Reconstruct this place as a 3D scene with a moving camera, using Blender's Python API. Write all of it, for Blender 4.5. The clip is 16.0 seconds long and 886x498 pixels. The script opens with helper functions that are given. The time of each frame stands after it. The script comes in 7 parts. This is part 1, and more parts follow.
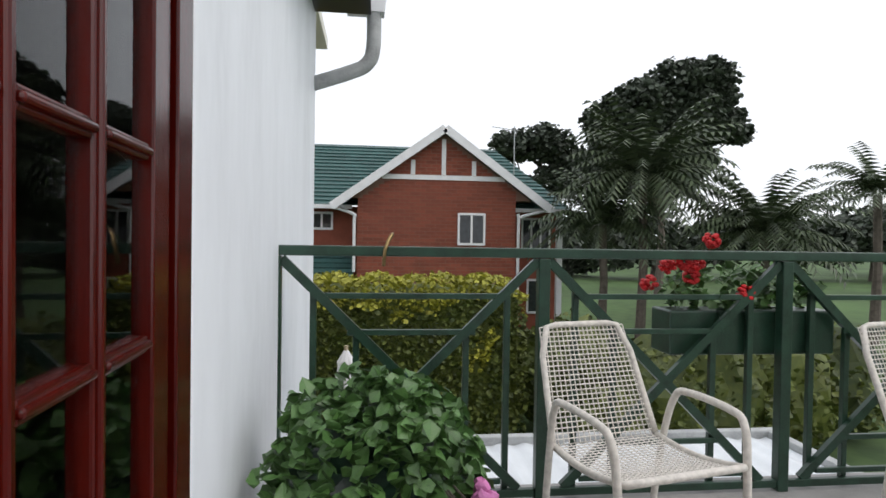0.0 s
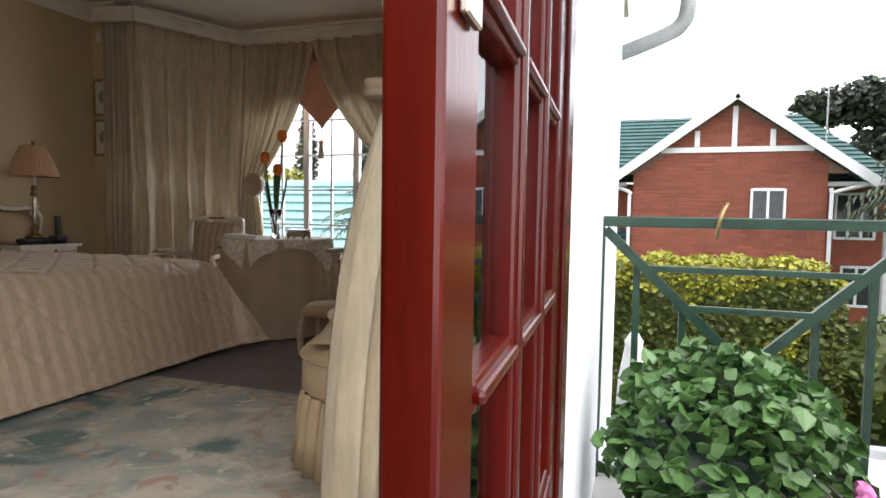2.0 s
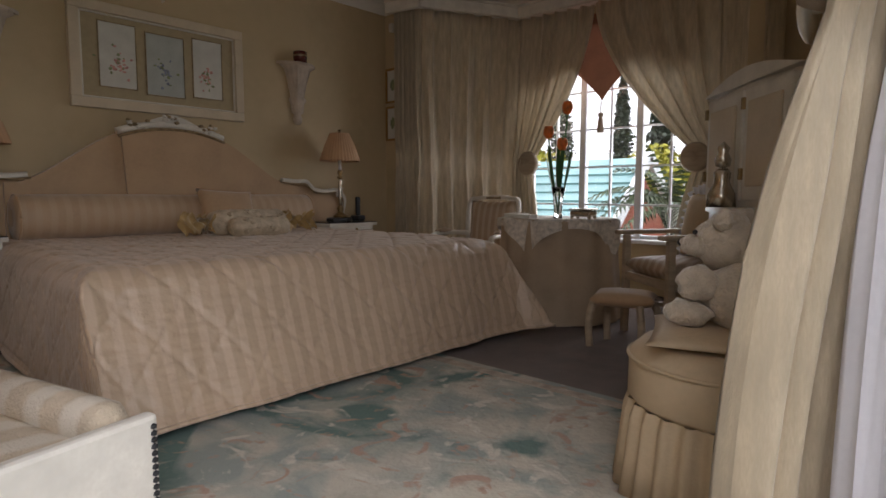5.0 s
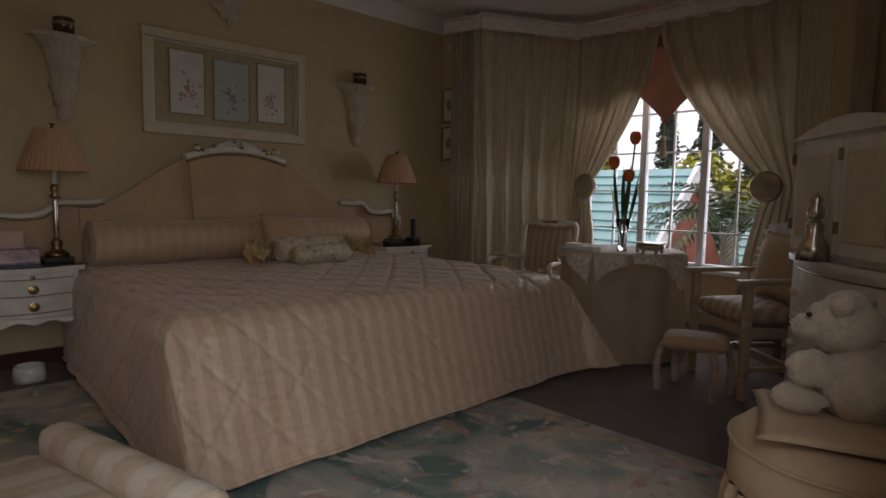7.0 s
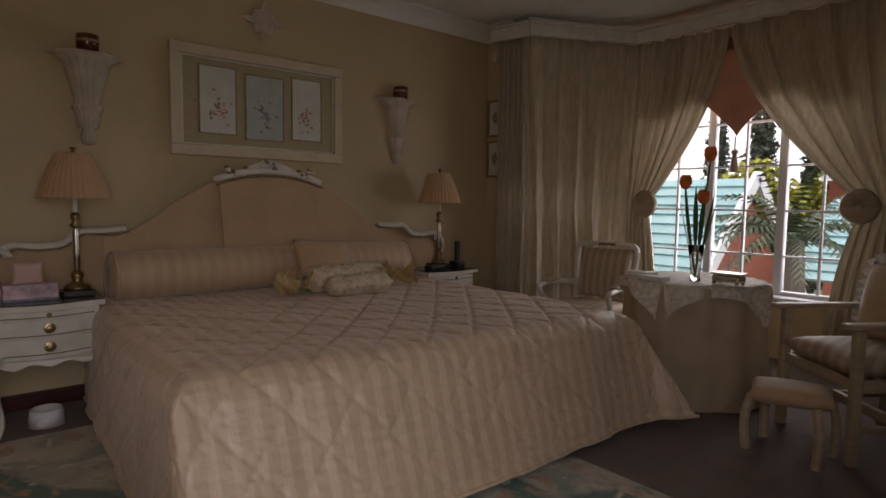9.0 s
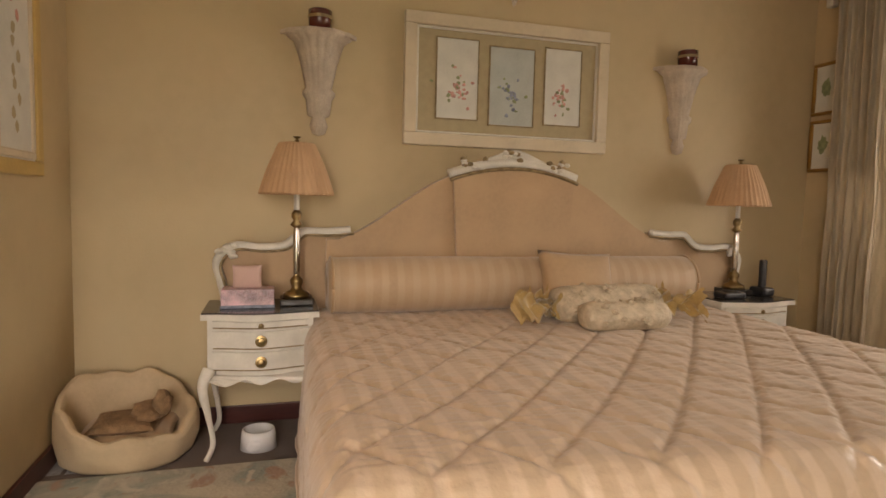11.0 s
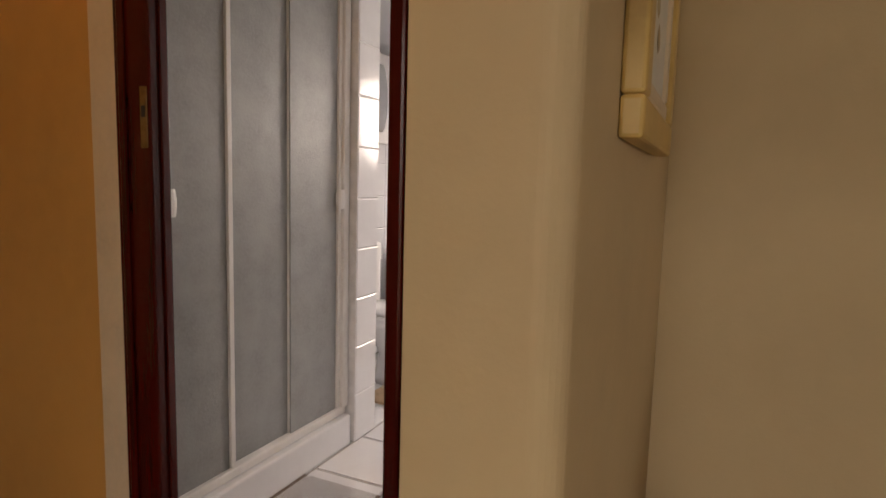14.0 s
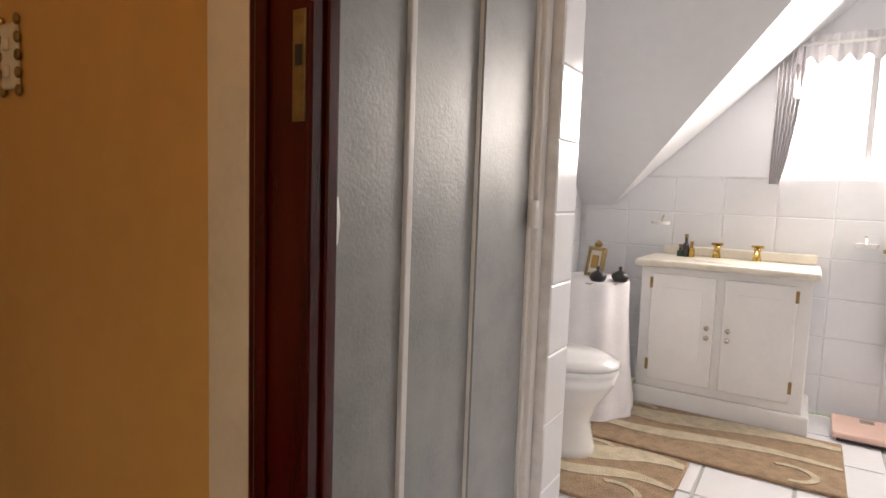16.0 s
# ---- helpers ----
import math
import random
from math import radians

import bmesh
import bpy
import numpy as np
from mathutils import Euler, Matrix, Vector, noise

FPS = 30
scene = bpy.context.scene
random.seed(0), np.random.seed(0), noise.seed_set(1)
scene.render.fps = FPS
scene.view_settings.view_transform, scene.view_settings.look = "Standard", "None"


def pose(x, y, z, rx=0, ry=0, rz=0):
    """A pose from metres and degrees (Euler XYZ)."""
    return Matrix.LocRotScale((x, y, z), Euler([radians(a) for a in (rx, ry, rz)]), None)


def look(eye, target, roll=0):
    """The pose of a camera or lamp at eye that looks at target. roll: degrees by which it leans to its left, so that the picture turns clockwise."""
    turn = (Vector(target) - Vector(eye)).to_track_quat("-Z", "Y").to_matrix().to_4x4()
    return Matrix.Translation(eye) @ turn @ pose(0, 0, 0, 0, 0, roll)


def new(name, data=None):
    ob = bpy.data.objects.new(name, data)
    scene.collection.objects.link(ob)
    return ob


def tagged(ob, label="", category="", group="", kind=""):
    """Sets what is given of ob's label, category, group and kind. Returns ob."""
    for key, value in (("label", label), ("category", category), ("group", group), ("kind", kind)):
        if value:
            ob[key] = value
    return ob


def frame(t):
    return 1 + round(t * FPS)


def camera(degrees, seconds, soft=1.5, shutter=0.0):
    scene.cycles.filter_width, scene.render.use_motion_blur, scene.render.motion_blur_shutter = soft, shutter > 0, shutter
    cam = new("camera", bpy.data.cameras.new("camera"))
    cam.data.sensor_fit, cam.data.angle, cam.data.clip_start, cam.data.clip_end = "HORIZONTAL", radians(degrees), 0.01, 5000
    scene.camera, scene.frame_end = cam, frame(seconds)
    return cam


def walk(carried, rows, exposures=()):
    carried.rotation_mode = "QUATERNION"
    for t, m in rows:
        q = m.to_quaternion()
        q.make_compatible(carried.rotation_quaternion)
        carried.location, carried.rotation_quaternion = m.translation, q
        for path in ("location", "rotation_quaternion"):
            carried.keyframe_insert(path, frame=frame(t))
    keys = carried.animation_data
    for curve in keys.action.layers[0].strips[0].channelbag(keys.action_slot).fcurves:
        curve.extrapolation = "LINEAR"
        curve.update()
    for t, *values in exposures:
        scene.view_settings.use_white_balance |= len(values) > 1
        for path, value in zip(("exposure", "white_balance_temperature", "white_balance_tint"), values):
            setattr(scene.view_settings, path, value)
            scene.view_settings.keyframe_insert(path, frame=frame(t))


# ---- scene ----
cam = camera(74.05, 16.0, soft=1.6)
PATH = [
    (0, pose(0.118, -0.034, 0.970, 88.92, -0.88, -6.77)),
    (0.5, pose(0.053, -0.052, 0.958, 88.62, -0.75, 0.63)),
    (1, pose(-0.022, -0.062, 0.943, 88.03, -0.70, 7.05)),
    (1.5, pose(-0.089, -0.090, 0.928, 87.46, -0.65, 13.26)),
    (2, pose(-0.153, -0.076, 0.925, 86.53, -0.88, 18.74)),
    (2.5, pose(-0.214, -0.056, 0.924, 85.70, -0.93, 23.73)),
    (3, pose(-0.271, -0.030, 0.918, 84.82, -0.92, 28.25)),
    (3.5, pose(-0.340, -0.020, 0.903, 84.50, -0.90, 32.05)),
    (4, pose(-0.419, 0.050, 0.893, 84.25, -0.35, 36.35)),
    (4.5, pose(-0.501, 0.120, 0.879, 84.50, 0.10, 40.25)),
    (7, pose(-0.717, 0.042, 1.083, 84.62, -1.11, 46.29)),
    (7.5, pose(-0.820, 0.081, 1.162, 84.66, -1.11, 46.89)),
    (8, pose(-0.861, 0.101, 1.196, 84.83, -1.11, 47.20)),
    (10.5, pose(-1.593, 0.622, 1.135, 85.88, -0.86, 65.49)),
    (11, pose(-1.848, 0.671, 1.140, 85.59, -1.34, 74.07)),
    (11.5, pose(-2.136, 0.604, 1.136, 85.48, -1.77, 81.77)),
    (12, pose(-2.380, 0.518, 1.138, 85.22, -1.91, 88.99)),
    (12.5, pose(-2.606, 0.422, 1.139, 85.05, -1.90, 98.07)),
    (13, pose(-2.833, 0.255, 1.151, 84.03, -1.76, 105.19)),
    (13.5, pose(-3.085, 0.070, 1.150, 83.72, -1.55, 110.60)),
    (14, pose(-3.330, -0.120, 1.148, 83.61, -1.54, 115.00)),
    (14.5, pose(-3.546, -0.283, 1.145, 83.65, -1.66, 118.20)),
    (15, pose(-3.667, -0.425, 1.143, 83.60, -1.70, 119.20)),
    (15.4, pose(-3.745, -0.615, 1.138, 83.85, -1.85, 119.70)),
    (16, pose(-3.800, -0.858, 1.123, 84.52, -1.96, 122.26)),
]
EXPOSURES = [(0, -0.05, 6500, 10), (1.0, 0.15, 6500, 10), (1.5, 0.4, 6500, 10), (2.0, 1.2, 6500, 11), (2.5, 1.4, 6500, 12),
             (3.5, 1.35, 6400, 14), (4.5, 1.15, 6400, 15), (7, 0.2, 6500, 18), (8, 0.4, 6500, 18), (10.5, 1.75, 7800, 22),
             (11, 2.4, 8200, 18), (12.2, 2.4, 8500, 18), (13, 2.0, 8500, 20), (14.5, 1.65, 8300, 20), (15.4, 1.65, 7700, 16), (16, 2.0, 7700, 16)]
walk(cam, PATH, EXPOSURES)

# ---- light ----
world = bpy.data.worlds.new("overcast_sky")
scene.world = world
world.use_nodes = True
wt = world.node_tree
bg = wt.nodes["Background"]
sky = wt.nodes.new("ShaderNodeTexSky")
sky.sky_type, sky.sun_disc = "NISHITA", False
sky.sun_elevation, sky.sun_rotation = radians(55), radians(140)
sky.air_density, sky.dust_density = 1.0, 6.0
veil = wt.nodes.new("ShaderNodeMix")
veil.data_type = "RGBA"
veil.inputs[0].default_value = 0.85
veil.inputs[7].default_value = (10.5, 10.8, 11.3, 1)
wt.links.new(sky.outputs[0], veil.inputs[6])
wt.links.new(veil.outputs[2], bg.inputs[0])
bg.inputs[1].default_value = 0.12


def lamp(name, kind, m, energy, color, size=0.1, size_y=None, angle=None, spread=180):
    d = bpy.data.lights.new(name, kind)
    d.energy, d.color = energy, color
    if kind == "AREA":
        d.shape, d.size, d.size_y, d.spread = "RECTANGLE", size, size_y or size, radians(spread)
    elif kind == "SUN":
        d.angle = angle
    else:
        d.shadow_soft_size = size
    ob = new(name, d)
    ob.matrix_world = m
    return ob


lamp("sun", "SUN", look((20, -14, 30), (0, 0, 0)), 0.7, (1, 0.97, 0.93), angle=radians(25))
lamp("bay_daylight", "AREA", look((-3.2, 5.35, 1.5), (-3.2, 1.0, 0.0)), 19, (0.93, 0.97, 1), 1.5, 1.9, spread=150)
lamp("terrace_daylight", "AREA", look((-0.12, 0.0, 1.35), (-1.7, 1.0, -0.2)), 8.5, (0.95, 0.98, 1), 1.0, 1.9, spread=130)
lamp("bathroom_daylight", "AREA", look((-7.45, -0.62, 1.62), (-5, -1.0, 0.7)), 9, (0.97, 0.98, 1), 0.75, 0.6)
lamp("niche_downlight", "POINT", pose(-4.45, 0.0, 2.60), 0.4, (1, 0.62, 0.32), 0.06)
lamp("passage_downlight", "POINT", pose(-3.35, -1.35, 2.45), 3.0, (1, 0.52, 0.22), 0.06)


# ---- materials ----
def mat(name, color, rough=0.6, metal=0.0, vary=0.12, scale=6.0, bump=0.0, bump_scale=60.0, stretch=(1, 1, 1), second=None, coat=0.0,
        trans=0.0, island=0.0, sheen=0.0, stripe=None, emit=None):
    m = bpy.data.materials.new(name)
    m.use_nodes = True
    nt = m.node_tree
    b = nt.nodes["Principled BSDF"]
    b.inputs["Roughness"].default_value, b.inputs["Metallic"].default_value = rough, metal
    b.inputs["Coat Weight"].default_value = coat
    b.inputs["Transmission Weight"].default_value = trans
    b.inputs["Sheen Weight"].default_value = sheen
    tc = nt.nodes.new("ShaderNodeTexCoord")
    mp = nt.nodes.new("ShaderNodeMapping")
    mp.inputs["Scale"].default_value = stretch
    nt.links.new(tc.outputs["Object"], mp.inputs[0])

    def noise_at(s, detail=4):
        n = nt.nodes.new("ShaderNodeTexNoise")
        n.inputs["Scale"].default_value, n.inputs["Detail"].default_value = s, detail
        nt.links.new(mp.outputs[0], n.inputs["Vector"])
        return n.outputs["Fac"]

    def mix(fac, a, c, kind="MIX"):
        x = nt.nodes.new("ShaderNodeMix")
        x.data_type, x.blend_type = "RGBA", kind
        for s, v in ((x.inputs[0], fac), (x.inputs[6], a), (x.inputs[7], c)):
            if isinstance(v, (tuple, list)):
                s.default_value = (*v[:3], 1)
            elif isinstance(v, (int, float)):
                s.default_value = v
            else:
                nt.links.new(v, s)
        return x.outputs[2]

    def ramp(v, lo, hi):
        r = nt.nodes.new("ShaderNodeMapRange")
        r.inputs[1].default_value, r.inputs[2].default_value = lo, hi
        nt.links.new(v, r.inputs[0])
        return r.outputs[0]

    dark = tuple(c * (1 - vary * 1.6) for c in color)
    lite = tuple(min(1, c * (1 + vary)) for c in color)
    col = mix(ramp(noise_at(scale), 0.3, 0.7), dark, lite)
    col = mix(ramp(noise_at(scale * 9, 6), 0.35, 0.7), col, mix(0.5, col, second or lite))
    if stripe:
        w = nt.nodes.new("ShaderNodeTexWave")
        w.bands_direction = stripe[2]
        w.inputs["Scale"].default_value, w.inputs["Distortion"].default_value = stripe[1], 0.6
        nt.links.new(tc.outputs["Object"], w.inputs[0])
        col = mix(ramp(w.outputs["Fac"], 0.4, 0.75), col, stripe[0])
    if island:
        g = nt.nodes.new("ShaderNodeNewGeometry")
        oi = nt.nodes.new("ShaderNodeObjectInfo")
        ad = nt.nodes.new("ShaderNodeMath")
        ad.operation = "ADD"
        nt.links.new(g.outputs["Random Per Island"], ad.inputs[0])
        nt.links.new(oi.outputs["Random"], ad.inputs[1])
        fr = nt.nodes.new("ShaderNodeMath")
        fr.operation = "FRACT"
        nt.links.new(ad.outputs[0], fr.inputs[0])
        col = mix(fr.outputs[0], mix(island, col, (0.0, 0.0, 0.0)), mix(island, col, second or lite))
    nt.links.new(col, b.inputs["Base Color"])
    if bump:
        bp = nt.nodes.new("ShaderNodeBump")
        bp.inputs["Strength"].default_value, bp.inputs["Distance"].default_value = bump, 0.01
        nt.links.new(noise_at(bump_scale, 5), bp.inputs["Height"])
        nt.links.new(bp.outputs[0], b.inputs["Normal"])
    if emit:
        b.inputs["Emission Color"].default_value, b.inputs["Emission Strength"].default_value = (*color, 1), emit
    return m


def glass(name, tint=(1, 1, 1), rough=0.0):
    m = mat(name, tint, rough, vary=0.0, trans=1.0)
    m.node_tree.nodes["Principled BSDF"].inputs["IOR"].default_value = 1.45
    return m


def pane_glass(name):
    m = bpy.data.materials.new(name)
    m.use_nodes = True
    nt = m.node_tree
    nt.nodes.remove(nt.nodes["Principled BSDF"])
    t, g = nt.nodes.new("ShaderNodeBsdfTransparent"), nt.nodes.new("ShaderNodeBsdfGlossy")
    g.inputs["Roughness"].default_value = 0.02
    f, x = nt.nodes.new("ShaderNodeFresnel"), nt.nodes.new("ShaderNodeMixShader")
    f.inputs[0].default_value = 1.5
    nt.links.new(f.outputs[0], x.inputs[0])
    nt.links.new(t.outputs[0], x.inputs[1])
    nt.links.new(g.outputs[0], x.inputs[2])
    nt.links.new(x.outputs[0], nt.nodes["Material Output"].inputs[0])
    return m


CREAM = (0.52, 0.40, 0.235)
M_WALL = mat("cream_wall_paint", CREAM, 0.6, vary=0.06, scale=1.5, bump=0.08, bump_scale=90)
M_CEIL = mat("ceiling_paint", (0.78, 0.75, 0.68), 0.7, vary=0.03, scale=2, bump=0.05)
M_WHITE_WALL = mat("white_masonry_paint", (0.80, 0.82, 0.86), 0.55, vary=0.06, scale=2.5, bump=0.15, bump_scale=35, stretch=(1, 1, 0.3))
M_CARPET = mat("brown_carpet", (0.13, 0.085, 0.065), 0.95, vary=0.18, scale=8, bump=0.6, bump_scale=350, sheen=0.2)
M_SKIRT = mat("dark_red_skirting", (0.07, 0.018, 0.014), 0.35, vary=0.2, stretch=(1, 1, 8))
M_RED = mat("red_varnished_wood", (0.05, 0.0028, 0.0013), 0.2, vary=0.28, scale=5, stretch=(5, 5, 0.5), bump=0.03, bump_scale=20)
M_RED.node_tree.nodes["Principled BSDF"].inputs["Specular IOR Level"].default_value = 0.3
# even amber, more saturated than the cream of the other walls
M_AMBER = mat("amber_wall_colour", (0.56, 0.30, 0.085), 0.4, vary=0.06, scale=1.5, bump=0.06, bump_scale=90)
M_PALEGOLD = mat("pale_gold_wood", (0.52, 0.35, 0.12), 0.45, vary=0.1, scale=8)
M_ROOMGLASS = pane_glass("window_glass")
M_CURTAIN = mat("beige_slub_silk", (0.60, 0.50, 0.35), 0.55, vary=0.14, scale=12, stretch=(3, 3, 0.6), bump=0.2, bump_scale=120, second=(0.50, 0.40, 0.26), sheen=0.3)
M_LINING = mat("white_curtain_lining", (0.72, 0.70, 0.72), 0.8, vary=0.05, bump=0.1)
M_VALANCE = mat("rust_fabric_blind", (0.24, 0.10, 0.055), 0.75, vary=0.12, bump=0.2, bump_scale=150)


def let_light_through(m, share):
    """Thin cloth: part of the light passes through it."""
    nt = m.node_tree
    b = nt.nodes["Principled BSDF"]
    t, x = nt.nodes.new("ShaderNodeBsdfTranslucent"), nt.nodes.new("ShaderNodeMixShader")
    x.inputs[0].default_value = share
    nt.links.new(b.inputs["Base Color"].links[0].from_socket, t.inputs[0])
    nt.links.new(b.outputs[0], x.inputs[1])
    nt.links.new(t.outputs[0], x.inputs[2])
    nt.links.new(x.outputs[0], nt.nodes["Material Output"].inputs[0])


for cloth, share in ((M_CURTAIN, 0.08), (M_LINING, 0.2), (M_VALANCE, 0.05)):
    let_light_through(cloth, share)
M_QUILT = mat("quilted_champagne_satin", (0.50, 0.365, 0.245), 0.42, vary=0.07, scale=5, bump=0.35, bump_scale=38, sheen=0.25, stripe=((0.585, 0.44, 0.315), 4.2, "Y"))
M_BOLSTER = mat("striped_champagne_satin", (0.46, 0.32, 0.20), 0.5, vary=0.06, bump=0.12, sheen=0.3, stripe=((0.495, 0.355, 0.23), 4.2, "Y"))
M_HEAD = mat("peach_upholstery", (0.47, 0.31, 0.175), 0.6, vary=0.07, scale=5, bump=0.12, bump_scale=150, sheen=0.3)
M_LACE = mat("cream_lace_cushion", (0.56, 0.46, 0.33), 0.75, vary=0.2, scale=25, bump=0.8, bump_scale=70)
M_BOW = mat("gold_organza", (0.42, 0.27, 0.09), 0.5, vary=0.2, scale=12, bump=0.2, sheen=0.5)
M_WPAINT = mat("antique_white_paint", (0.70, 0.66, 0.58), 0.35, vary=0.1, scale=10, bump=0.06, bump_scale=50, second=(0.64, 0.59, 0.5))
M_GILT = mat("dull_gilding", (0.30, 0.22, 0.12), 0.45, metal=0.5, vary=0.3, scale=30)
M_BRASS = mat("antique_brass", (0.30, 0.21, 0.10), 0.35, metal=1.0, vary=0.25, scale=30)
M_SILVER = mat("polished_silver", (0.55, 0.50, 0.42), 0.25, metal=1.0, vary=0.15, scale=25)
M_SHADE = mat("pleated_peach_silk", (0.52, 0.32, 0.18), 0.7, vary=0.08, scale=18, bump=0.1, stretch=(1, 1, 0.3))
M_PLASTER = mat("aged_plaster", (0.58, 0.49, 0.39), 0.85, vary=0.15, scale=14, bump=0.3, bump_scale=45, second=(0.45, 0.35, 0.27))
M_CANDLE = mat("dark_red_candle_glass", (0.10, 0.018, 0.012), 0.15, vary=0.2, coat=0.4)
M_FRAME = mat("cream_picture_frame", (0.60, 0.50, 0.36), 0.5, vary=0.08, bump=0.05)
M_MOUNT = mat("olive_picture_mount", (0.41, 0.33, 0.20), 0.85, vary=0.05, scale=30)
M_PAPER = mat("pale_paper", (0.62, 0.60, 0.53), 0.8, vary=0.06, scale=10)
M_PAPER2 = mat("blue_grey_paper", (0.44, 0.46, 0.42), 0.8, vary=0.08, scale=10)
M_PINK = mat("painted_rose_petals", (0.60, 0.26, 0.22), 0.8, vary=0.3, scale=30, second=(0.7, 0.5, 0.45))
M_LEAFP = mat("painted_leaves", (0.24, 0.27, 0.14), 0.8, vary=0.3, scale=30)
M_BLUEP = mat("painted_blue_flowers", (0.22, 0.24, 0.30), 0.8, vary=0.3, scale=30)
M_GOLDF = mat("gold_frame", (0.35, 0.20, 0.06), 0.35, metal=0.6, vary=0.15)
# real black parts, and shade painted black under the eaves and in the latch
M_BLACK = mat("black_plastic_and_shade", (0.02, 0.02, 0.022), 0.3, vary=0.1)
M_MARBLE = mat("dark_polished_stone", (0.06, 0.055, 0.05), 0.15, vary=0.3, scale=12)
M_PLUSH = mat("cream_plush", (0.58, 0.48, 0.36), 0.95, vary=0.15, scale=20, bump=1.0, bump_scale=90, sheen=0.6)
M_FUR = mat("brown_plush", (0.28, 0.17, 0.09), 0.95, vary=0.3, scale=20, bump=1.0, bump_scale=90)
M_CERAMIC = mat("white_ceramic", (0.80, 0.80, 0.80), 0.12, vary=0.03, coat=0.5)
M_TILE = mat("white_glazed_tile", (0.74, 0.75, 0.78), 0.16, vary=0.03, scale=3, island=0.05)
M_GROUT = mat("grey_grout", (0.36, 0.35, 0.34), 0.9, vary=0.15, scale=20)
M_GROUTW = mat("pale_wall_grout", (0.72, 0.72, 0.74), 0.9, vary=0.1, scale=20)
M_FROST = mat("frosted_shower_sheet", (0.27, 0.28, 0.285), 0.42, vary=0.12, scale=9, bump=0.12, bump_scale=130)
M_ALU = mat("white_enamelled_aluminium", (0.70, 0.69, 0.68), 0.3, vary=0.05)
M_BATHPAINT = mat("white_bathroom_paint", (0.76, 0.77, 0.80), 0.6, vary=0.03, scale=2)
M_MATB = mat("shaggy_bath_mat", (0.36, 0.25, 0.16), 0.95, vary=0.2, scale=25, bump=1.0, bump_scale=150)
M_MATC = mat("shaggy_bath_mat_cream", (0.56, 0.48, 0.35), 0.95, vary=0.15, scale=25, bump=1.0, bump_scale=150)
M_GOLDTAP = mat("gold_plated_metal", (0.55, 0.36, 0.10), 0.2, metal=1.0, vary=0.1)
M_PINKPL = mat("pale_pink_plastic", (0.66, 0.45, 0.38), 0.45, vary=0.05)
M_CLOTHW = mat("white_cotton_cloth", (0.76, 0.74, 0.76), 0.85, vary=0.05, bump=0.15)
M_CLOTHB = mat("beige_tablecloth", (0.42, 0.32, 0.22), 0.75, vary=0.08, bump=0.15)
# enamel green; also colours the ivy core, standing in for shade between leaves
M_GREEN = mat("dark_green_enamel_and_core_shade", (0.016, 0.045, 0.028), 0.3, vary=0.3, scale=12, bump=0.1, second=(0.03, 0.07, 0.045))
M_WICKER = mat("white_plastic_cane", (0.66, 0.62, 0.57), 0.5, vary=0.15, scale=40)
M_LEAF = mat("ivy_leaf", (0.055, 0.135, 0.035), 0.4, vary=0.3, scale=30, island=0.35, second=(0.15, 0.29, 0.08))
M_HEDGE = mat("hedge_leaf", (0.05, 0.085, 0.02), 0.6, vary=0.35, scale=1.2, island=0.5, second=(0.16, 0.18, 0.02))
M_HEDGETOP = mat("golden_hedge_leaf", (0.36, 0.36, 0.03), 0.6, vary=0.25, scale=3, island=0.4, second=(0.4, 0.38, 0.05))
M_TREE = mat("tree_leaf", (0.065, 0.085, 0.06), 0.6, vary=0.35, scale=0.6, island=0.5, second=(0.07, 0.09, 0.06))
M_PALM = mat("palm_frond", (0.045, 0.075, 0.035), 0.5, vary=0.3, scale=1, island=0.5, second=(0.10, 0.13, 0.06))
M_BARK = mat("grey_bark", (0.11, 0.09, 0.075), 0.9, vary=0.3, scale=5, bump=0.6, bump_scale=20)
M_BRICK = mat("red_facebrick", (0.24, 0.06, 0.035), 0.85, vary=0.2, scale=2, island=0.25, second=(0.32, 0.10, 0.06))
M_MORTAR = mat("mortar", (0.22, 0.13, 0.10), 0.9, vary=0.1)
M_ROOF = mat("green_roof_tile", (0.03, 0.085, 0.08), 0.45, vary=0.25, scale=1.2, island=0.15, second=(0.07, 0.16, 0.15))
M_TRIM = mat("white_trim_paint", (0.72, 0.72, 0.74), 0.5, vary=0.06, scale=3)
M_DARKGLASS = mat("dark_window_glass", (0.03, 0.035, 0.04), 0.05, vary=0.3)
M_SHEETROOF = mat("pale_roof_sheet", (0.68, 0.71, 0.74), 0.4, vary=0.08, scale=1.5)
M_GUTTER = mat("grey_gutter_metal", (0.36, 0.37, 0.37), 0.4, vary=0.2, scale=6)
M_GRASS = mat("lawn_grass", (0.05, 0.10, 0.025), 0.9, vary=0.35, scale=0.15, bump=0.5, bump_scale=8, second=(0.09, 0.15, 0.04))
M_CONC = mat("grey_terrace_screed", (0.36, 0.35, 0.34), 0.8, vary=0.12, scale=3, bump=0.2)
M_REDFL = mat("red_petals", (0.55, 0.008, 0.012), 0.6, vary=0.25, scale=20, island=0.2)
M_PINKFL = mat("pink_petals", (0.50, 0.16, 0.36), 0.6, vary=0.25, scale=20)
M_ORANGE = mat("orange_tulip_petal", (0.75, 0.13, 0.02), 0.5, vary=0.3, scale=30, second=(0.8, 0.35, 0.03))
M_STEM = mat("tulip_stem", (0.04, 0.12, 0.03), 0.5, vary=0.2)
M_POT = mat("grey_green_pot", (0.10, 0.14, 0.11), 0.5, vary=0.2)
M_RUG = mat("carved_floral_rug", (0.50, 0.46, 0.38), 0.95, vary=0.12, scale=5, bump=1.0, bump_scale=32)


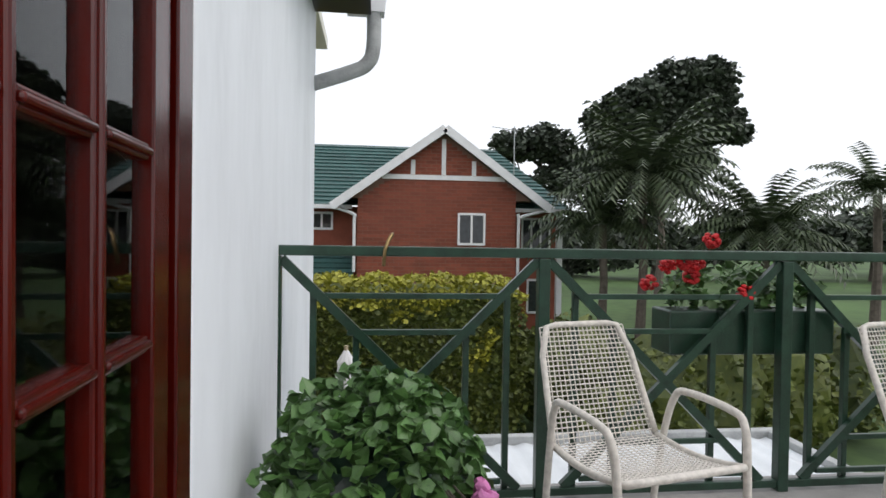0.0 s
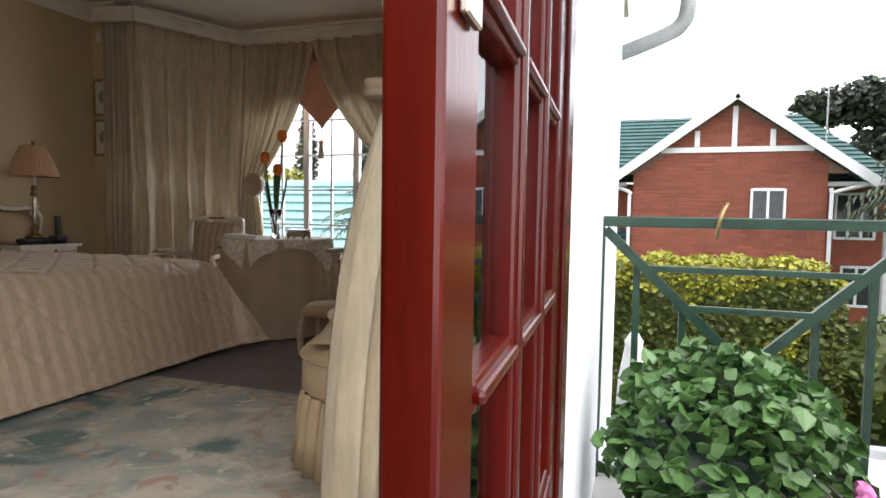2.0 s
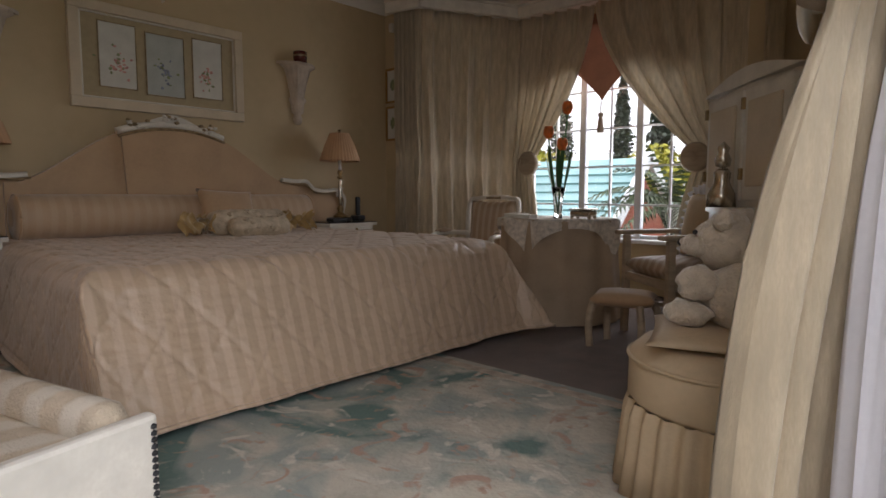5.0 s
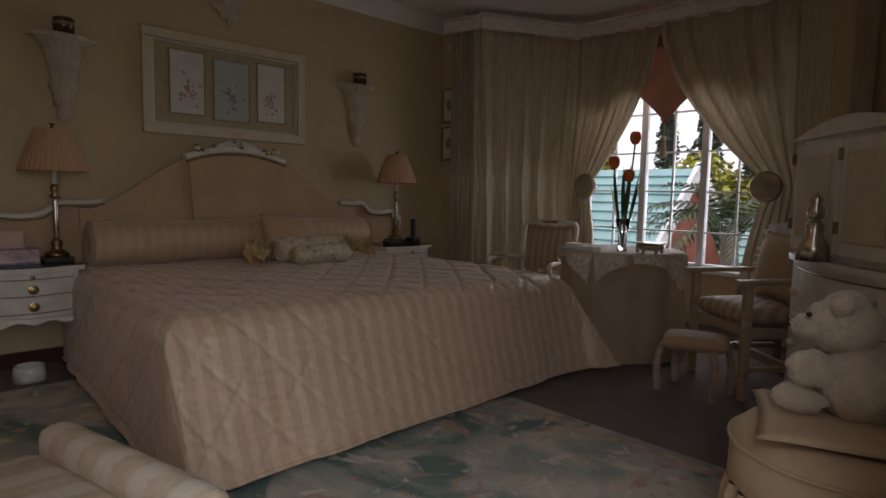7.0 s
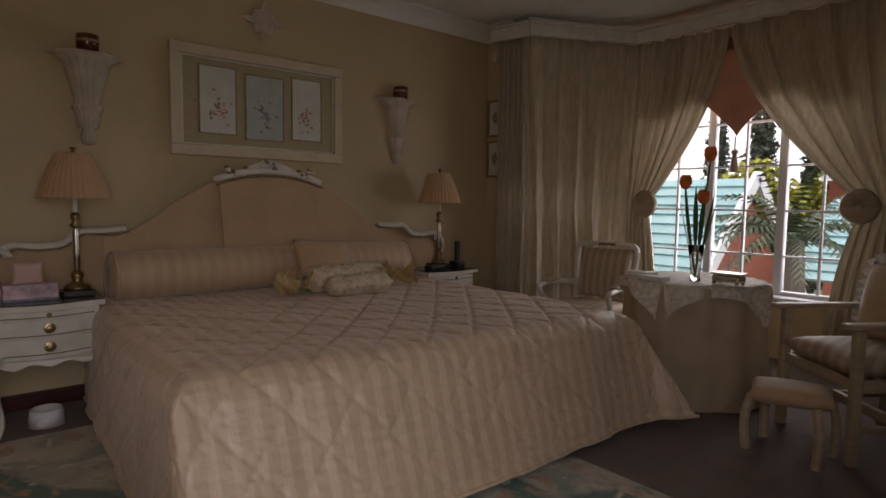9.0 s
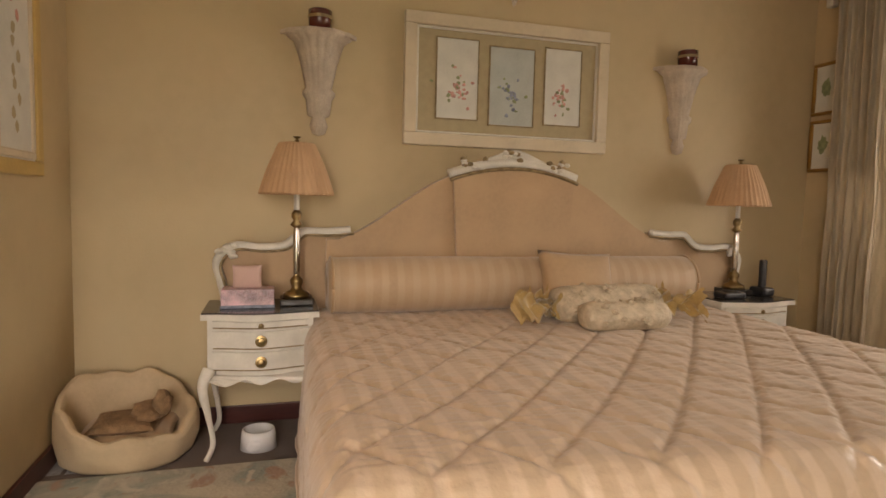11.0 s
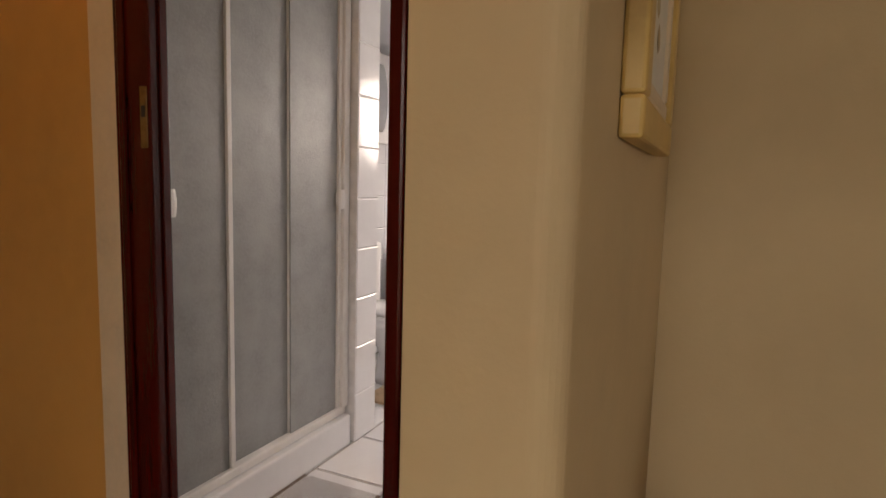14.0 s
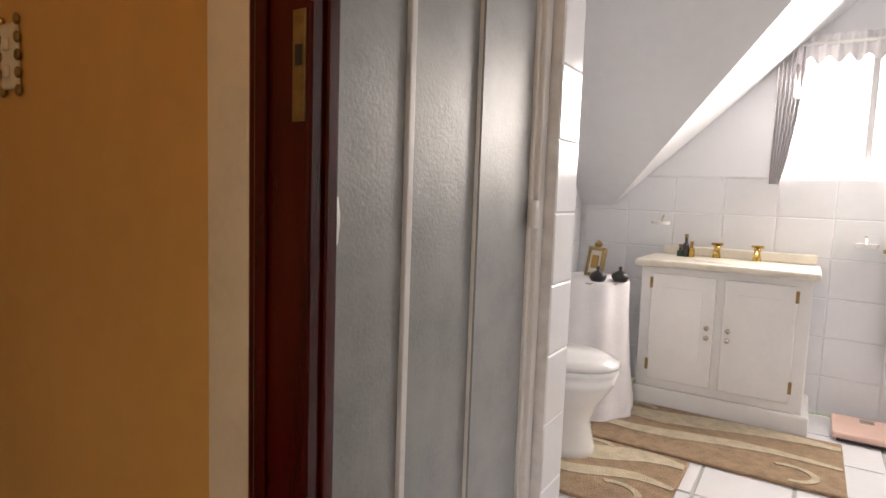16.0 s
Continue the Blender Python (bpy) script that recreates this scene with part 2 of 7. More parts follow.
def weave_pattern(m, layers):
    """Lays woven colours over a base colour; each layer: colour, size, warp, lower and upper bound, seed."""
    nt = m.node_tree
    b = nt.nodes["Principled BSDF"]
    tc = nt.nodes.new("ShaderNodeTexCoord")
    col = b.inputs["Base Color"].links[0].from_socket
    for c, size, warp, lo, hi, seed in layers:
        mp = nt.nodes.new("ShaderNodeMapping")
        mp.inputs["Location"].default_value = (seed * 3.7, seed * 1.9, seed)
        n = nt.nodes.new("ShaderNodeTexNoise")
        n.inputs["Scale"].default_value, n.inputs["Detail"].default_value, n.inputs["Distortion"].default_value = size, 5, warp
        r = nt.nodes.new("ShaderNodeMapRange")
        r.inputs[1].default_value, r.inputs[2].default_value = lo, hi
        x = nt.nodes.new("ShaderNodeMix")
        x.data_type = "RGBA"
        x.inputs[7].default_value = (*c, 1)
        nt.links.new(tc.outputs["Object"], mp.inputs[0])
        nt.links.new(mp.outputs[0], n.inputs["Vector"])
        nt.links.new(n.outputs["Fac"], r.inputs[0])
        nt.links.new(r.outputs[0], x.inputs[0])
        nt.links.new(col, x.inputs[6])
        nt.links.new(x.outputs[2], b.inputs["Base Color"])
        col = x.outputs[2]


weave_pattern(M_RUG, (((0.30, 0.33, 0.30), 2.6, 0.8, 0.46, 0.60, 1), ((0.13, 0.20, 0.18), 1.5, 1.2, 0.53, 0.60, 2),
                      ((0.42, 0.29, 0.22), 6.5, 1.5, 0.58, 0.66, 3), ((0.58, 0.54, 0.46), 4.0, 2.0, 0.58, 0.66, 4)))
M_RUGF = mat("rug_flowers", (0.48, 0.42, 0.34), 0.95, vary=0.25, scale=14, bump=0.9, bump_scale=60, second=(0.42, 0.28, 0.22))
M_RUGG = mat("rug_sage", (0.20, 0.27, 0.24), 0.95, vary=0.2, scale=8, bump=0.9, bump_scale=60)
M_OTTO = mat("cream_ruffled_cotton", (0.55, 0.42, 0.27), 0.8, vary=0.08, bump=0.15)
M_TAN = mat("tan_terry_cloth", (0.55, 0.45, 0.33), 0.9, vary=0.12, scale=20, bump=0.7, bump_scale=140, stripe=((0.64, 0.57, 0.47), 2.2, "X"))
M_OAK = mat("limed_wood", (0.42, 0.33, 0.23), 0.5, vary=0.15, stretch=(1, 1, 6), bump=0.1)
M_TISSUE = mat("pink_floral_card", (0.62, 0.38, 0.42), 0.6, vary=0.4, scale=22, second=(0.7, 0.65, 0.65))
M_TISP = mat("pink_tissue", (0.62, 0.42, 0.36), 0.9, vary=0.06)
M_HOUSEWALL = mat("cream_switch", (0.66, 0.58, 0.44), 0.4, vary=0.05)
M_MIRROR = mat("mirror", (0.8, 0.82, 0.84), 0.02, metal=1.0, vary=0.0)
M_LACEW = mat("white_lace_cloth", (0.64, 0.58, 0.50), 0.85, vary=0.25, scale=35, bump=0.8, bump_scale=60)
M_TAUPE = mat("striped_seat_fabric", (0.40, 0.29, 0.20), 0.7, vary=0.1, bump=0.15, stripe=((0.5, 0.4, 0.3), 5, "X"))

# ---- geometry helpers ----
OFF = {}


def thing(name, base, label, category, group="", kind=""):
    ob = new(name)
    ob.location = base
    OFF[ob] = Vector(base)
    return tagged(ob, label, category, group, kind)


def part(name, bm, material, parent, label="", smooth=False):
    o = OFF[parent]
    bmesh.ops.translate(bm, verts=bm.verts, vec=-o)
    bmesh.ops.recalc_face_normals(bm, faces=bm.faces)
    me = bpy.data.meshes.new(name)
    bm.to_mesh(me)
    bm.free()
    me.materials.append(material)
    if smooth:
        me.shade_smooth()
    ob = new(name, me)
    ob.parent = parent
    OFF[ob] = o
    return tagged(ob, label)


def solo(name, bm, material, label, category, kind="", smooth=False, base=None, group=""):
    vs = [v.co for v in bm.verts]
    b = Vector(base) if base else Vector((sum(v.x for v in vs) / len(vs), sum(v.y for v in vs) / len(vs), min(v.z for v in vs)))
    bmesh.ops.translate(bm, verts=bm.verts, vec=-b)
    bmesh.ops.recalc_face_normals(bm, faces=bm.faces)
    me = bpy.data.meshes.new(name)
    bm.to_mesh(me)
    bm.free()
    me.materials.append(material)
    if smooth:
        me.shade_smooth()
    ob = new(name, me)
    ob.location = b
    OFF[ob] = b
    return tagged(ob, label, category, group, kind)


def B():
    return bmesh.new()


def box(bm, lo, hi, bev=0.0, m=None):
    r = bmesh.ops.create_cube(bm, size=1)
    vs = r["verts"]
    for v in vs:
        v.co = Vector([lo[i] + (v.co[i] + 0.5) * (hi[i] - lo[i]) for i in range(3)])
    if m is not None:
        bmesh.ops.transform(bm, matrix=m, verts=vs)
    if bev:
        es = list({e for v in vs for e in v.link_edges})
        bmesh.ops.bevel(bm, geom=es, offset=bev, segments=2, affect="EDGES", profile=0.5)
    return bm


def bar(bm, a, b, w, d, up=(0, 0, 1), bev=0.0):
    """A straight bar of section w by d from a to b."""
    a, b = Vector(a), Vector(b)
    z = (b - a).normalized()
    x = Vector(up).cross(z)
    x = x.normalized() if x.length > 1e-4 else Vector((1, 0, 0))
    m = Matrix.Translation((a + b) / 2) @ Matrix((x, z.cross(x), z)).transposed().to_4x4()
    h = (b - a).length / 2
    return box(bm, (-w / 2, -d / 2, -h), (w / 2, d / 2, h), bev, m)


def grid(bm, f, nu, nv, wrap=False):
    vs = [[bm.verts.new(f(i / nu, j / nv)) for i in range(nu if wrap else nu + 1)] for j in range(nv + 1)]
    n = len(vs[0])
    for j in range(nv):
        for i in range(nu):
            bm.faces.new((vs[j][i], vs[j][(i + 1) % n], vs[j + 1][(i + 1) % n], vs[j + 1][i]))
    return bm


def lathe(bm, prof, c, n=20, squash=(1, 1), flute=0.0, nf=12):
    def f(u, v):
        k = v * (len(prof) - 1)
        i = min(int(k + 1e-6), len(prof) - 2)
        a = k - i
        r, z = prof[i][0] * (1 - a) + prof[i + 1][0] * a, prof[i][1] * (1 - a) + prof[i + 1][1] * a
        t = 2 * math.pi * u
        r *= 1 + flute * math.cos(nf * t)
        return Vector((c[0] + r * squash[0] * math.cos(t), c[1] + r * squash[1] * math.sin(t), c[2] + z))
    return grid(bm, f, n, len(prof) - 1, True)


def tube(bm, pts, r, n=8):
    pts = [Vector(p) for p in pts]
    rs = r if isinstance(r, (list, tuple)) else [r] * len(pts)
    rings, side = [], None
    for i, p in enumerate(pts):
        t = (pts[min(i + 1, len(pts) - 1)] - pts[max(i - 1, 0)]).normalized()
        if side is None:
            side = t.cross((0, 0, 1)) if abs(t.z) < 0.9 else t.cross((1, 0, 0))
        side = (side - t * side.dot(t)).normalized()
        up = t.cross(side)
        rings.append([bm.verts.new(p + rs[i] * (math.cos(a) * side + math.sin(a) * up)) for a in [2 * math.pi * k / n for k in range(n)]])
    for a, b in zip(rings, rings[1:]):
        for k in range(n):
            bm.faces.new((a[k], a[(k + 1) % n], b[(k + 1) % n], b[k]))
    bm.faces.new(rings[0])
    bm.faces.new(rings[-1][::-1])
    return bm


def curve(pts, n=8):
    """Points along a smooth line through pts."""
    pts = [Vector(p) for p in pts]
    out = []
    for i in range(len(pts) - 1):
        p0, p1, p2, p3 = pts[max(i - 1, 0)], pts[i], pts[i + 1], pts[min(i + 2, len(pts) - 1)]
        for k in range(n):
            t = k / n
            out.append(0.5 * (2 * p1 + (p2 - p0) * t + (2 * p0 - 5 * p1 + 4 * p2 - p3) * t * t + (3 * p1 - p0 - 3 * p2 + p3) * t ** 3))
    return out + [pts[-1]]


def blob(bm, c, r, seed=0, rough=0.0, sub=3):
    q = bmesh.ops.create_icosphere(bm, subdivisions=sub, radius=1)
    for v in q["verts"]:
        k = 1 + rough * noise.noise(v.co * 2.2 + Vector((seed, seed * 0.7, 0)))
        v.co = Vector((c[0] + v.co.x * r[0] * k, c[1] + v.co.y * r[1] * k, c[2] + v.co.z * r[2] * k))
    return bm


def prism(bm, pts, d):
    """The flat outline pts, pushed through by the vector d."""
    a = [bm.verts.new(p) for p in pts]
    b = [bm.verts.new(Vector(p) + Vector(d)) for p in pts]
    bm.faces.new(a)
    bm.faces.new(b[::-1])
    for i in range(len(a)):
        bm.faces.new((a[i], a[(i + 1) % len(a)], b[(i + 1) % len(a)], b[i]))
    return bm


def cushion(bm, c, s, p=0.45, n=14, m=None):
    """A stuffed pillow of size s about c."""
    def f(sign):
        def g(u, v):
            a, b = 2 * u - 1, 2 * v - 1
            k = (max(0, 1 - a * a) ** p) * (max(0, 1 - b * b) ** p)
            w = Vector((a * s[0] / 2 * (1 - 0.06 * (1 - b * b)), b * s[1] / 2 * (1 - 0.06 * (1 - a * a)), sign * k * s[2] / 2))
            return (m @ w if m is not None else w) + Vector(c)
        return g
    grid(bm, f(1), n, n)
    grid(bm, f(-1), n, n)
    bmesh.ops.remove_doubles(bm, verts=bm.verts, dist=1e-5)
    return bm


def wall(name, lo, hi, material, label):
    return solo(name, box(B(), lo, hi), material, label, "wall", "structure")

# ---- bedroom shell ----
CW = "cream painted plaster wall of the bedroom"
XH, XE, YC, ZC = -4.95, -0.62, 4.05, 2.72
solo("floor", box(B(), (-5.1, -2.95, -0.12), (-0.62, 5.5, 0)), M_CARPET, "dark brown fitted carpet on the bedroom floor", "floor", "structure")
solo("ceiling", box(B(), (-5.15, -3.05, ZC), (-0.33, 5.6, ZC + 0.1)), M_CEIL, "pale painted bedroom ceiling", "ceiling", "structure")
wall("wall_headboard", (XH - 0.12, -0.24, 0), (XH, YC, ZC), M_WALL, CW + " behind the bed")
wall("wall_pictures", (XH - 0.12, YC, 0), (-4.55, YC + 0.15, ZC), M_WALL, CW + " beside the bay")
rc = 0.035
pts = [(XH - 0.12, -0.24, 0), (XH - 0.12, -0.415, 0), (-3.87, -0.415, 0)]
pts += [(-3.87 - rc + rc * math.cos(a), -0.24 - rc + rc * math.sin(a), 0) for a in [k * math.pi / 16 for k in range(9)]]
solo("wall_key", prism(B(), pts, (0, 0, ZC)), M_WALL, "cream painted partition with rounded edge beside the bathroom door", "wall", "structure")
wall("wall_switch", (-4.57, -2.95, 0), (-4.45, -1.64, ZC), M_AMBER, "amber coloured wall with light switch")
wall("wall_door_top", (-4.57, -1.64, 2.12), (-4.45, -0.415, ZC), M_WALL, "cream plaster above the bathroom door")
wall("wall_back", (-4.57, -3.07, 0), (-0.33, -2.95, ZC), M_WALL, CW + " behind the camera")
wall("wall_terrace_back", (XE, -2.95, -0.4), (-0.33, -0.75, 3.0), M_WALL, "house wall beside the terrace door")
wall("wall_terrace_inner", (XE, 1.38, -0.4), (-0.40, 4.3, 3.0), M_WALL, "cream inner face of the terrace wall")
solo("wall_terrace_outer", box(B(), (-0.398, 1.50, -3.2), (-0.33, 4.5, 3.2), 0.01), M_WHITE_WALL, "white painted outside wall beside the terrace", "wall", "structure")
wall("wall_terrace_top", (XE, -0.75, 2.12), (-0.33, 1.38, 3.0), M_WHITE_WALL, "white wall above the terrace door")
wall("wall_cabinet", (-1.7, 4.15, 0), (XE, 4.3, ZC), M_WALL, CW + " behind the cabinet")
# bay: two slanted sides and a front with the window
YB = 5.12


def slab(name, a, b, z0, z1, t, material, label):
    d = Vector((b[0] - a[0], b[1] - a[1], 0)).normalized()
    n = Vector((-d.y, d.x, 0)) * t
    pts = [(a[0], a[1], z0), (b[0], b[1], z0), (b[0] + n.x, b[1] + n.y, z0), (a[0] + n.x, a[1] + n.y, z0)]
    return solo(name, prism(B(), pts, (0, 0, z1 - z0)), material, label, "wall", "structure")


slab("wall_bay_west", (-4.55, YC), (-4.12, YB), 0, ZC, 0.14, M_WALL, CW + " in the slanted bay")
slab("wall_bay_east", (-1.95, YB), (-1.6, 4.15), 0, ZC, 0.14, M_WALL, CW + " in the slanted bay")
wall("wall_bay_sill", (-4.2, YB, 0), (-1.9, YB + 0.14, 0.46), M_WALL, CW + " under the bay window")
wall("wall_bay_top", (-4.2, YB, 2.3), (-1.9, YB + 0.14, ZC), M_WALL, CW + " above the bay window")
bm = B()
for a, b in (((XH, -0.24), (XH, YC)), ((XH, YC), (-4.55, YC)), ((-4.55, YC), (-4.12, YB)), ((-4.12, YB), (-1.95, YB)), ((-1.6, 4.15), (XE, 4.15)), ((XE, 4.15), (XE, 1.38)), ((-3.91, -0.24), (XH, -0.24))):
    d = Vector((b[0] - a[0], b[1] - a[1], 0)).normalized()
    n = Vector((d.y, -d.x, 0))
    prof = [(0.0, -0.12), (0.012, -0.12), (0.03, -0.09), (0.06, -0.05), (0.10, -0.025), (0.13, -0.012), (0.13, 0.0)]
    grid(bm, lambda u, v: Vector((a[0] + (b[0] - a[0]) * u, a[1] + (b[1] - a[1]) * u, ZC - 0.002)) + n * prof[round(v * 6)][0] + Vector((0, 0, prof[round(v * 6)][1])), 1, 6)
solo("trim_cornice", bm, M_CEIL, "white moulded plaster cornice under the ceiling", "cornice", "structure")
bm = B()
for lo, hi in (((XH, -0.235, 0), (XH + 0.018, YC, 0.09)), ((XH + 0.018, -0.24, 0), (-3.91, -0.222, 0.09)), ((-4.93, YC - 0.018, 0), (-4.56, YC, 0.09))):
    box(bm, lo, hi, 0.004)
solo("baseboard", bm, M_SKIRT, "dark red varnished skirting board along the walls", "skirting board", "structure")

# bay window: painted frame with small panes
win = thing("window_bay", (-3.05, YB + 0.06, 0.46), "white painted small-paned bay window with clear glass", "window", kind="structure")
for x in (-4.12, -3.40, -2.84, -2.28, -1.98):
    part("window_frame", box(B(), (x - 0.03, YB + 0.03, 0.46), (x + 0.03, YB + 0.10, 2.3), 0.006), M_TRIM, win)
for z in (0.49, 2.27):
    part("window_frame", box(B(), (-4.12, YB + 0.035, z - 0.03), (-1.98, YB + 0.095, z + 0.03), 0.006), M_TRIM, win)
for z in (0.79, 1.14, 1.49, 1.84, 2.12):
    part("glazing_bar", box(B(), (-4.09, YB + 0.045, z - 0.008), (-2.0, YB + 0.08, z + 0.008), 0.003), M_TRIM, win)
for x in (-3.96, -3.69, -3.12, -2.56):
    part("glazing_bar", box(B(), (x - 0.008, YB + 0.045, 0.5), (x + 0.008, YB + 0.08, 2.25), 0.003), M_TRIM, win)
for a, b in ((-4.09, -3.43), (-3.37, -2.87), (-2.81, -2.31), (-2.25, -2.01)):
    p = part("pane", box(B(), (a, YB + 0.060, 0.52), (b, YB + 0.064, 2.24)), M_ROOMGLASS, win)
    p.visible_shadow = False
part("window_sill", box(B(), (-4.1, YB - 0.1, 0.455), (-2.0, YB + 0.03, 0.49), 0.01), M_TRIM, win)

# ---- terrace and outside ----
solo("ground", box(B(), (-600, -300, -3.3), (600, 900, -3.2)), M_GRASS, "green lawn reaching to the far trees", "ground", "structure")
solo("terrace_floor", box(B(), (-0.62, -2.4, -0.5), (3.6, 3.05, -0.36)), M_CONC, "grey screeded terrace floor", "floor", "structure")
solo("threshold_step", box(B(), (-0.62, -0.75, -0.36), (-0.25, 1.38, -0.02), 0.01), M_SKIRT, "dark red painted door step", "step", "structure")
wall("wall_terrace_south", (-0.33, -2.55, -0.5), (3.6, -2.4, 2.6), M_WHITE_WALL, "white wall at the end of the terrace")

# terrace rail with crossed braces
YR = 2.87
rail = thing("terrace_railing", (1.2, YR, -0.36), "dark green painted steel railing with crossed braces", "railing")
part("top_rail", box(B(), (-0.37, YR - 0.03, 0.875), (3.5, YR + 0.03, 0.925), 0.006), M_GREEN, rail)
for x in (-0.35, 0.98, 2.31, 3.47):
    part("post", box(B(), (x - 0.03, YR - 0.03, -0.36), (x + 0.03, YR + 0.03, 0.873), 0.005), M_GREEN, rail)
for x0 in (-0.32, 1.01, 2.34):
    w = 1.27
    for a, b in (((x0, 0.86), (x0 + w * 0.93, -0.30)), ((x0 + w, 0.86), (x0 + w * 0.07, -0.30))):
        part("brace", bar(B(), (a[0], YR, a[1]), (b[0], YR + 0.002, b[1]), 0.045, 0.03, (0, 1, 0)), M_GREEN, rail)
    for z, q in ((0.68, 0.21), (0.50, 0.36), (-0.08, 0.36), (-0.26, 0.2)):
        part("cross_bar", box(B(), (x0 + q * 0.88, YR - 0.011, z - 0.014), (x0 + w - q * 0.88, YR + 0.011, z + 0.014), 0.003), M_GREEN, rail)
    for x, za in ((0.15, 0.70), (0.36, 0.50), (0.91, 0.50), (1.12, 0.70)):
        part("baluster", box(B(), (x0 + x - 0.016, YR + 0.014, -0.34), (x0 + x + 0.016, YR + 0.044, za), 0.003), M_GREEN, rail)
    part("bottom_rail", box(B(), (x0, YR - 0.02, -0.34), (x0 + w, YR + 0.012, -0.30), 0.004), M_GREEN, rail)
side = thing("terrace_side_railing", (3.5, 0.4, -0.36), "dark green steel railing along the terrace edge", "railing")
part("top_rail", box(B(), (3.47, -2.3, 0.875), (3.53, YR - 0.04, 0.92), 0.006), M_GREEN, side)
for y in (-2.2, -0.9, 0.4, 1.7):
    part("post", box(B(), (3.47, y - 0.03, -0.36), (3.53, y + 0.03, 0.873), 0.005), M_GREEN, side)
bm = tube(B(), curve([(0.17, YR - 0.02, 0.83), (0.175, YR - 0.045, 0.90), (0.19, YR - 0.03, 0.95), (0.21, YR, 0.985), (0.20, YR + 0.02, 0.96)]), 0.010, 6)
solo("rail_hook", bm, M_BRASS, "bent weathered metal hook over the railing", "hook", smooth=True)


def foliage(name, pts, leaf, material, parent, seed, label=""):
    """Many small folded leaves at pts, each of the given size."""
    rnd = random.Random(seed)
    vs, fs = [], []
    for p in pts:
        s = leaf * rnd.uniform(0.6, 1.25)
        m = Euler((rnd.uniform(-1.1, 1.1), rnd.uniform(-1.1, 1.1), rnd.uniform(0, 6.3))).to_matrix()
        k = len(vs)
        for q in ((0, -1, 0), (0.62, -0.35, 0.18), (0.85, 0.3, 0.1), (0, 1, -0.12), (-0.85, 0.3, 0.1), (-0.62, -0.35, 0.18)):
            vs.append(tuple(Vector(p) - OFF[parent] + m @ (Vector(q) * s * 0.5)))
        fs += [(k, k + 1, k + 2, k + 3), (k, k + 3, k + 4, k + 5)]
    me = bpy.data.meshes.new(name)
    me.from_pydata(vs, [], fs)
    me.materials.append(material)
    ob = new(name, me)
    ob.parent = parent
    OFF[ob] = OFF[parent]
    return tagged(ob, label, kind="stuff")


def shell_points(c, r, n, seed, inner=0.75, low=-1.0):
    rnd = random.Random(seed)
    out = []
    while len(out) < n:
        v = Vector((rnd.gauss(0, 1), rnd.gauss(0, 1), rnd.gauss(0, 1))).normalized()
        if v.z < low:
            continue
        k = rnd.uniform(inner, 1.0) * (1 + 0.22 * noise.noise(v * 2.3 + Vector((seed, 0, 0))))
        out.append((c[0] + v.x * r[0] * k, c[1] + v.y * r[1] * k, c[2] + v.z * r[2] * k))
    return out


# ivy pot
ivy = thing("potted_ivy", (0.14, 2.12, -0.36), "trailing green ivy in a grey-green pot", "plant")
part("pot", lathe(B(), [(0.0, 0), (0.17, 0), (0.21, 0.36), (0.235, 0.37), (0.235, 0.42), (0.20, 0.42), (0.19, 0.36), (0, 0.36)], (0.14, 2.12, -0.36)), M_POT, ivy, smooth=True)
# solid dark core: the shade deep between the ivy leaves, put into its colour
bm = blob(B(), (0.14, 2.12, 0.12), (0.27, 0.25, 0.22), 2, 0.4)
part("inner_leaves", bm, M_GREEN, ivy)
foliage("leaves", shell_points((0.14, 2.10, 0.13), (0.40, 0.36, 0.33), 1700, 5, 0.8) + shell_points((0.20, 2.05, 0.27), (0.2, 0.2, 0.18), 350, 6, 0.8), 0.066, M_LEAF, ivy, 3)
for k in range(14):
    rnd = random.Random(k)
    x, y = 0.35 + rnd.uniform(-0.12, 0.12), 1.78 + rnd.uniform(-0.05, 0.05)
    part("stem", tube(B(), curve([(x - 0.1, y + 0.15, 0.16), (x, y, 0.08), (x + 0.05, y - 0.02, -0.05), (x + rnd.uniform(-0.03, 0.1), y, -0.2)]), 0.004, 5), M_BARK, ivy)
for c in ((0.50, 1.95, 0.11), (0.53, 1.93, 0.08), (0.49, 1.90, 0.09), (0.52, 1.9, -0.06)):
    part("flower", blob(B(), c, (0.03, 0.03, 0.03), c[0] * 99, 0.5, 2), M_PINKFL, ivy, "pink flower head")


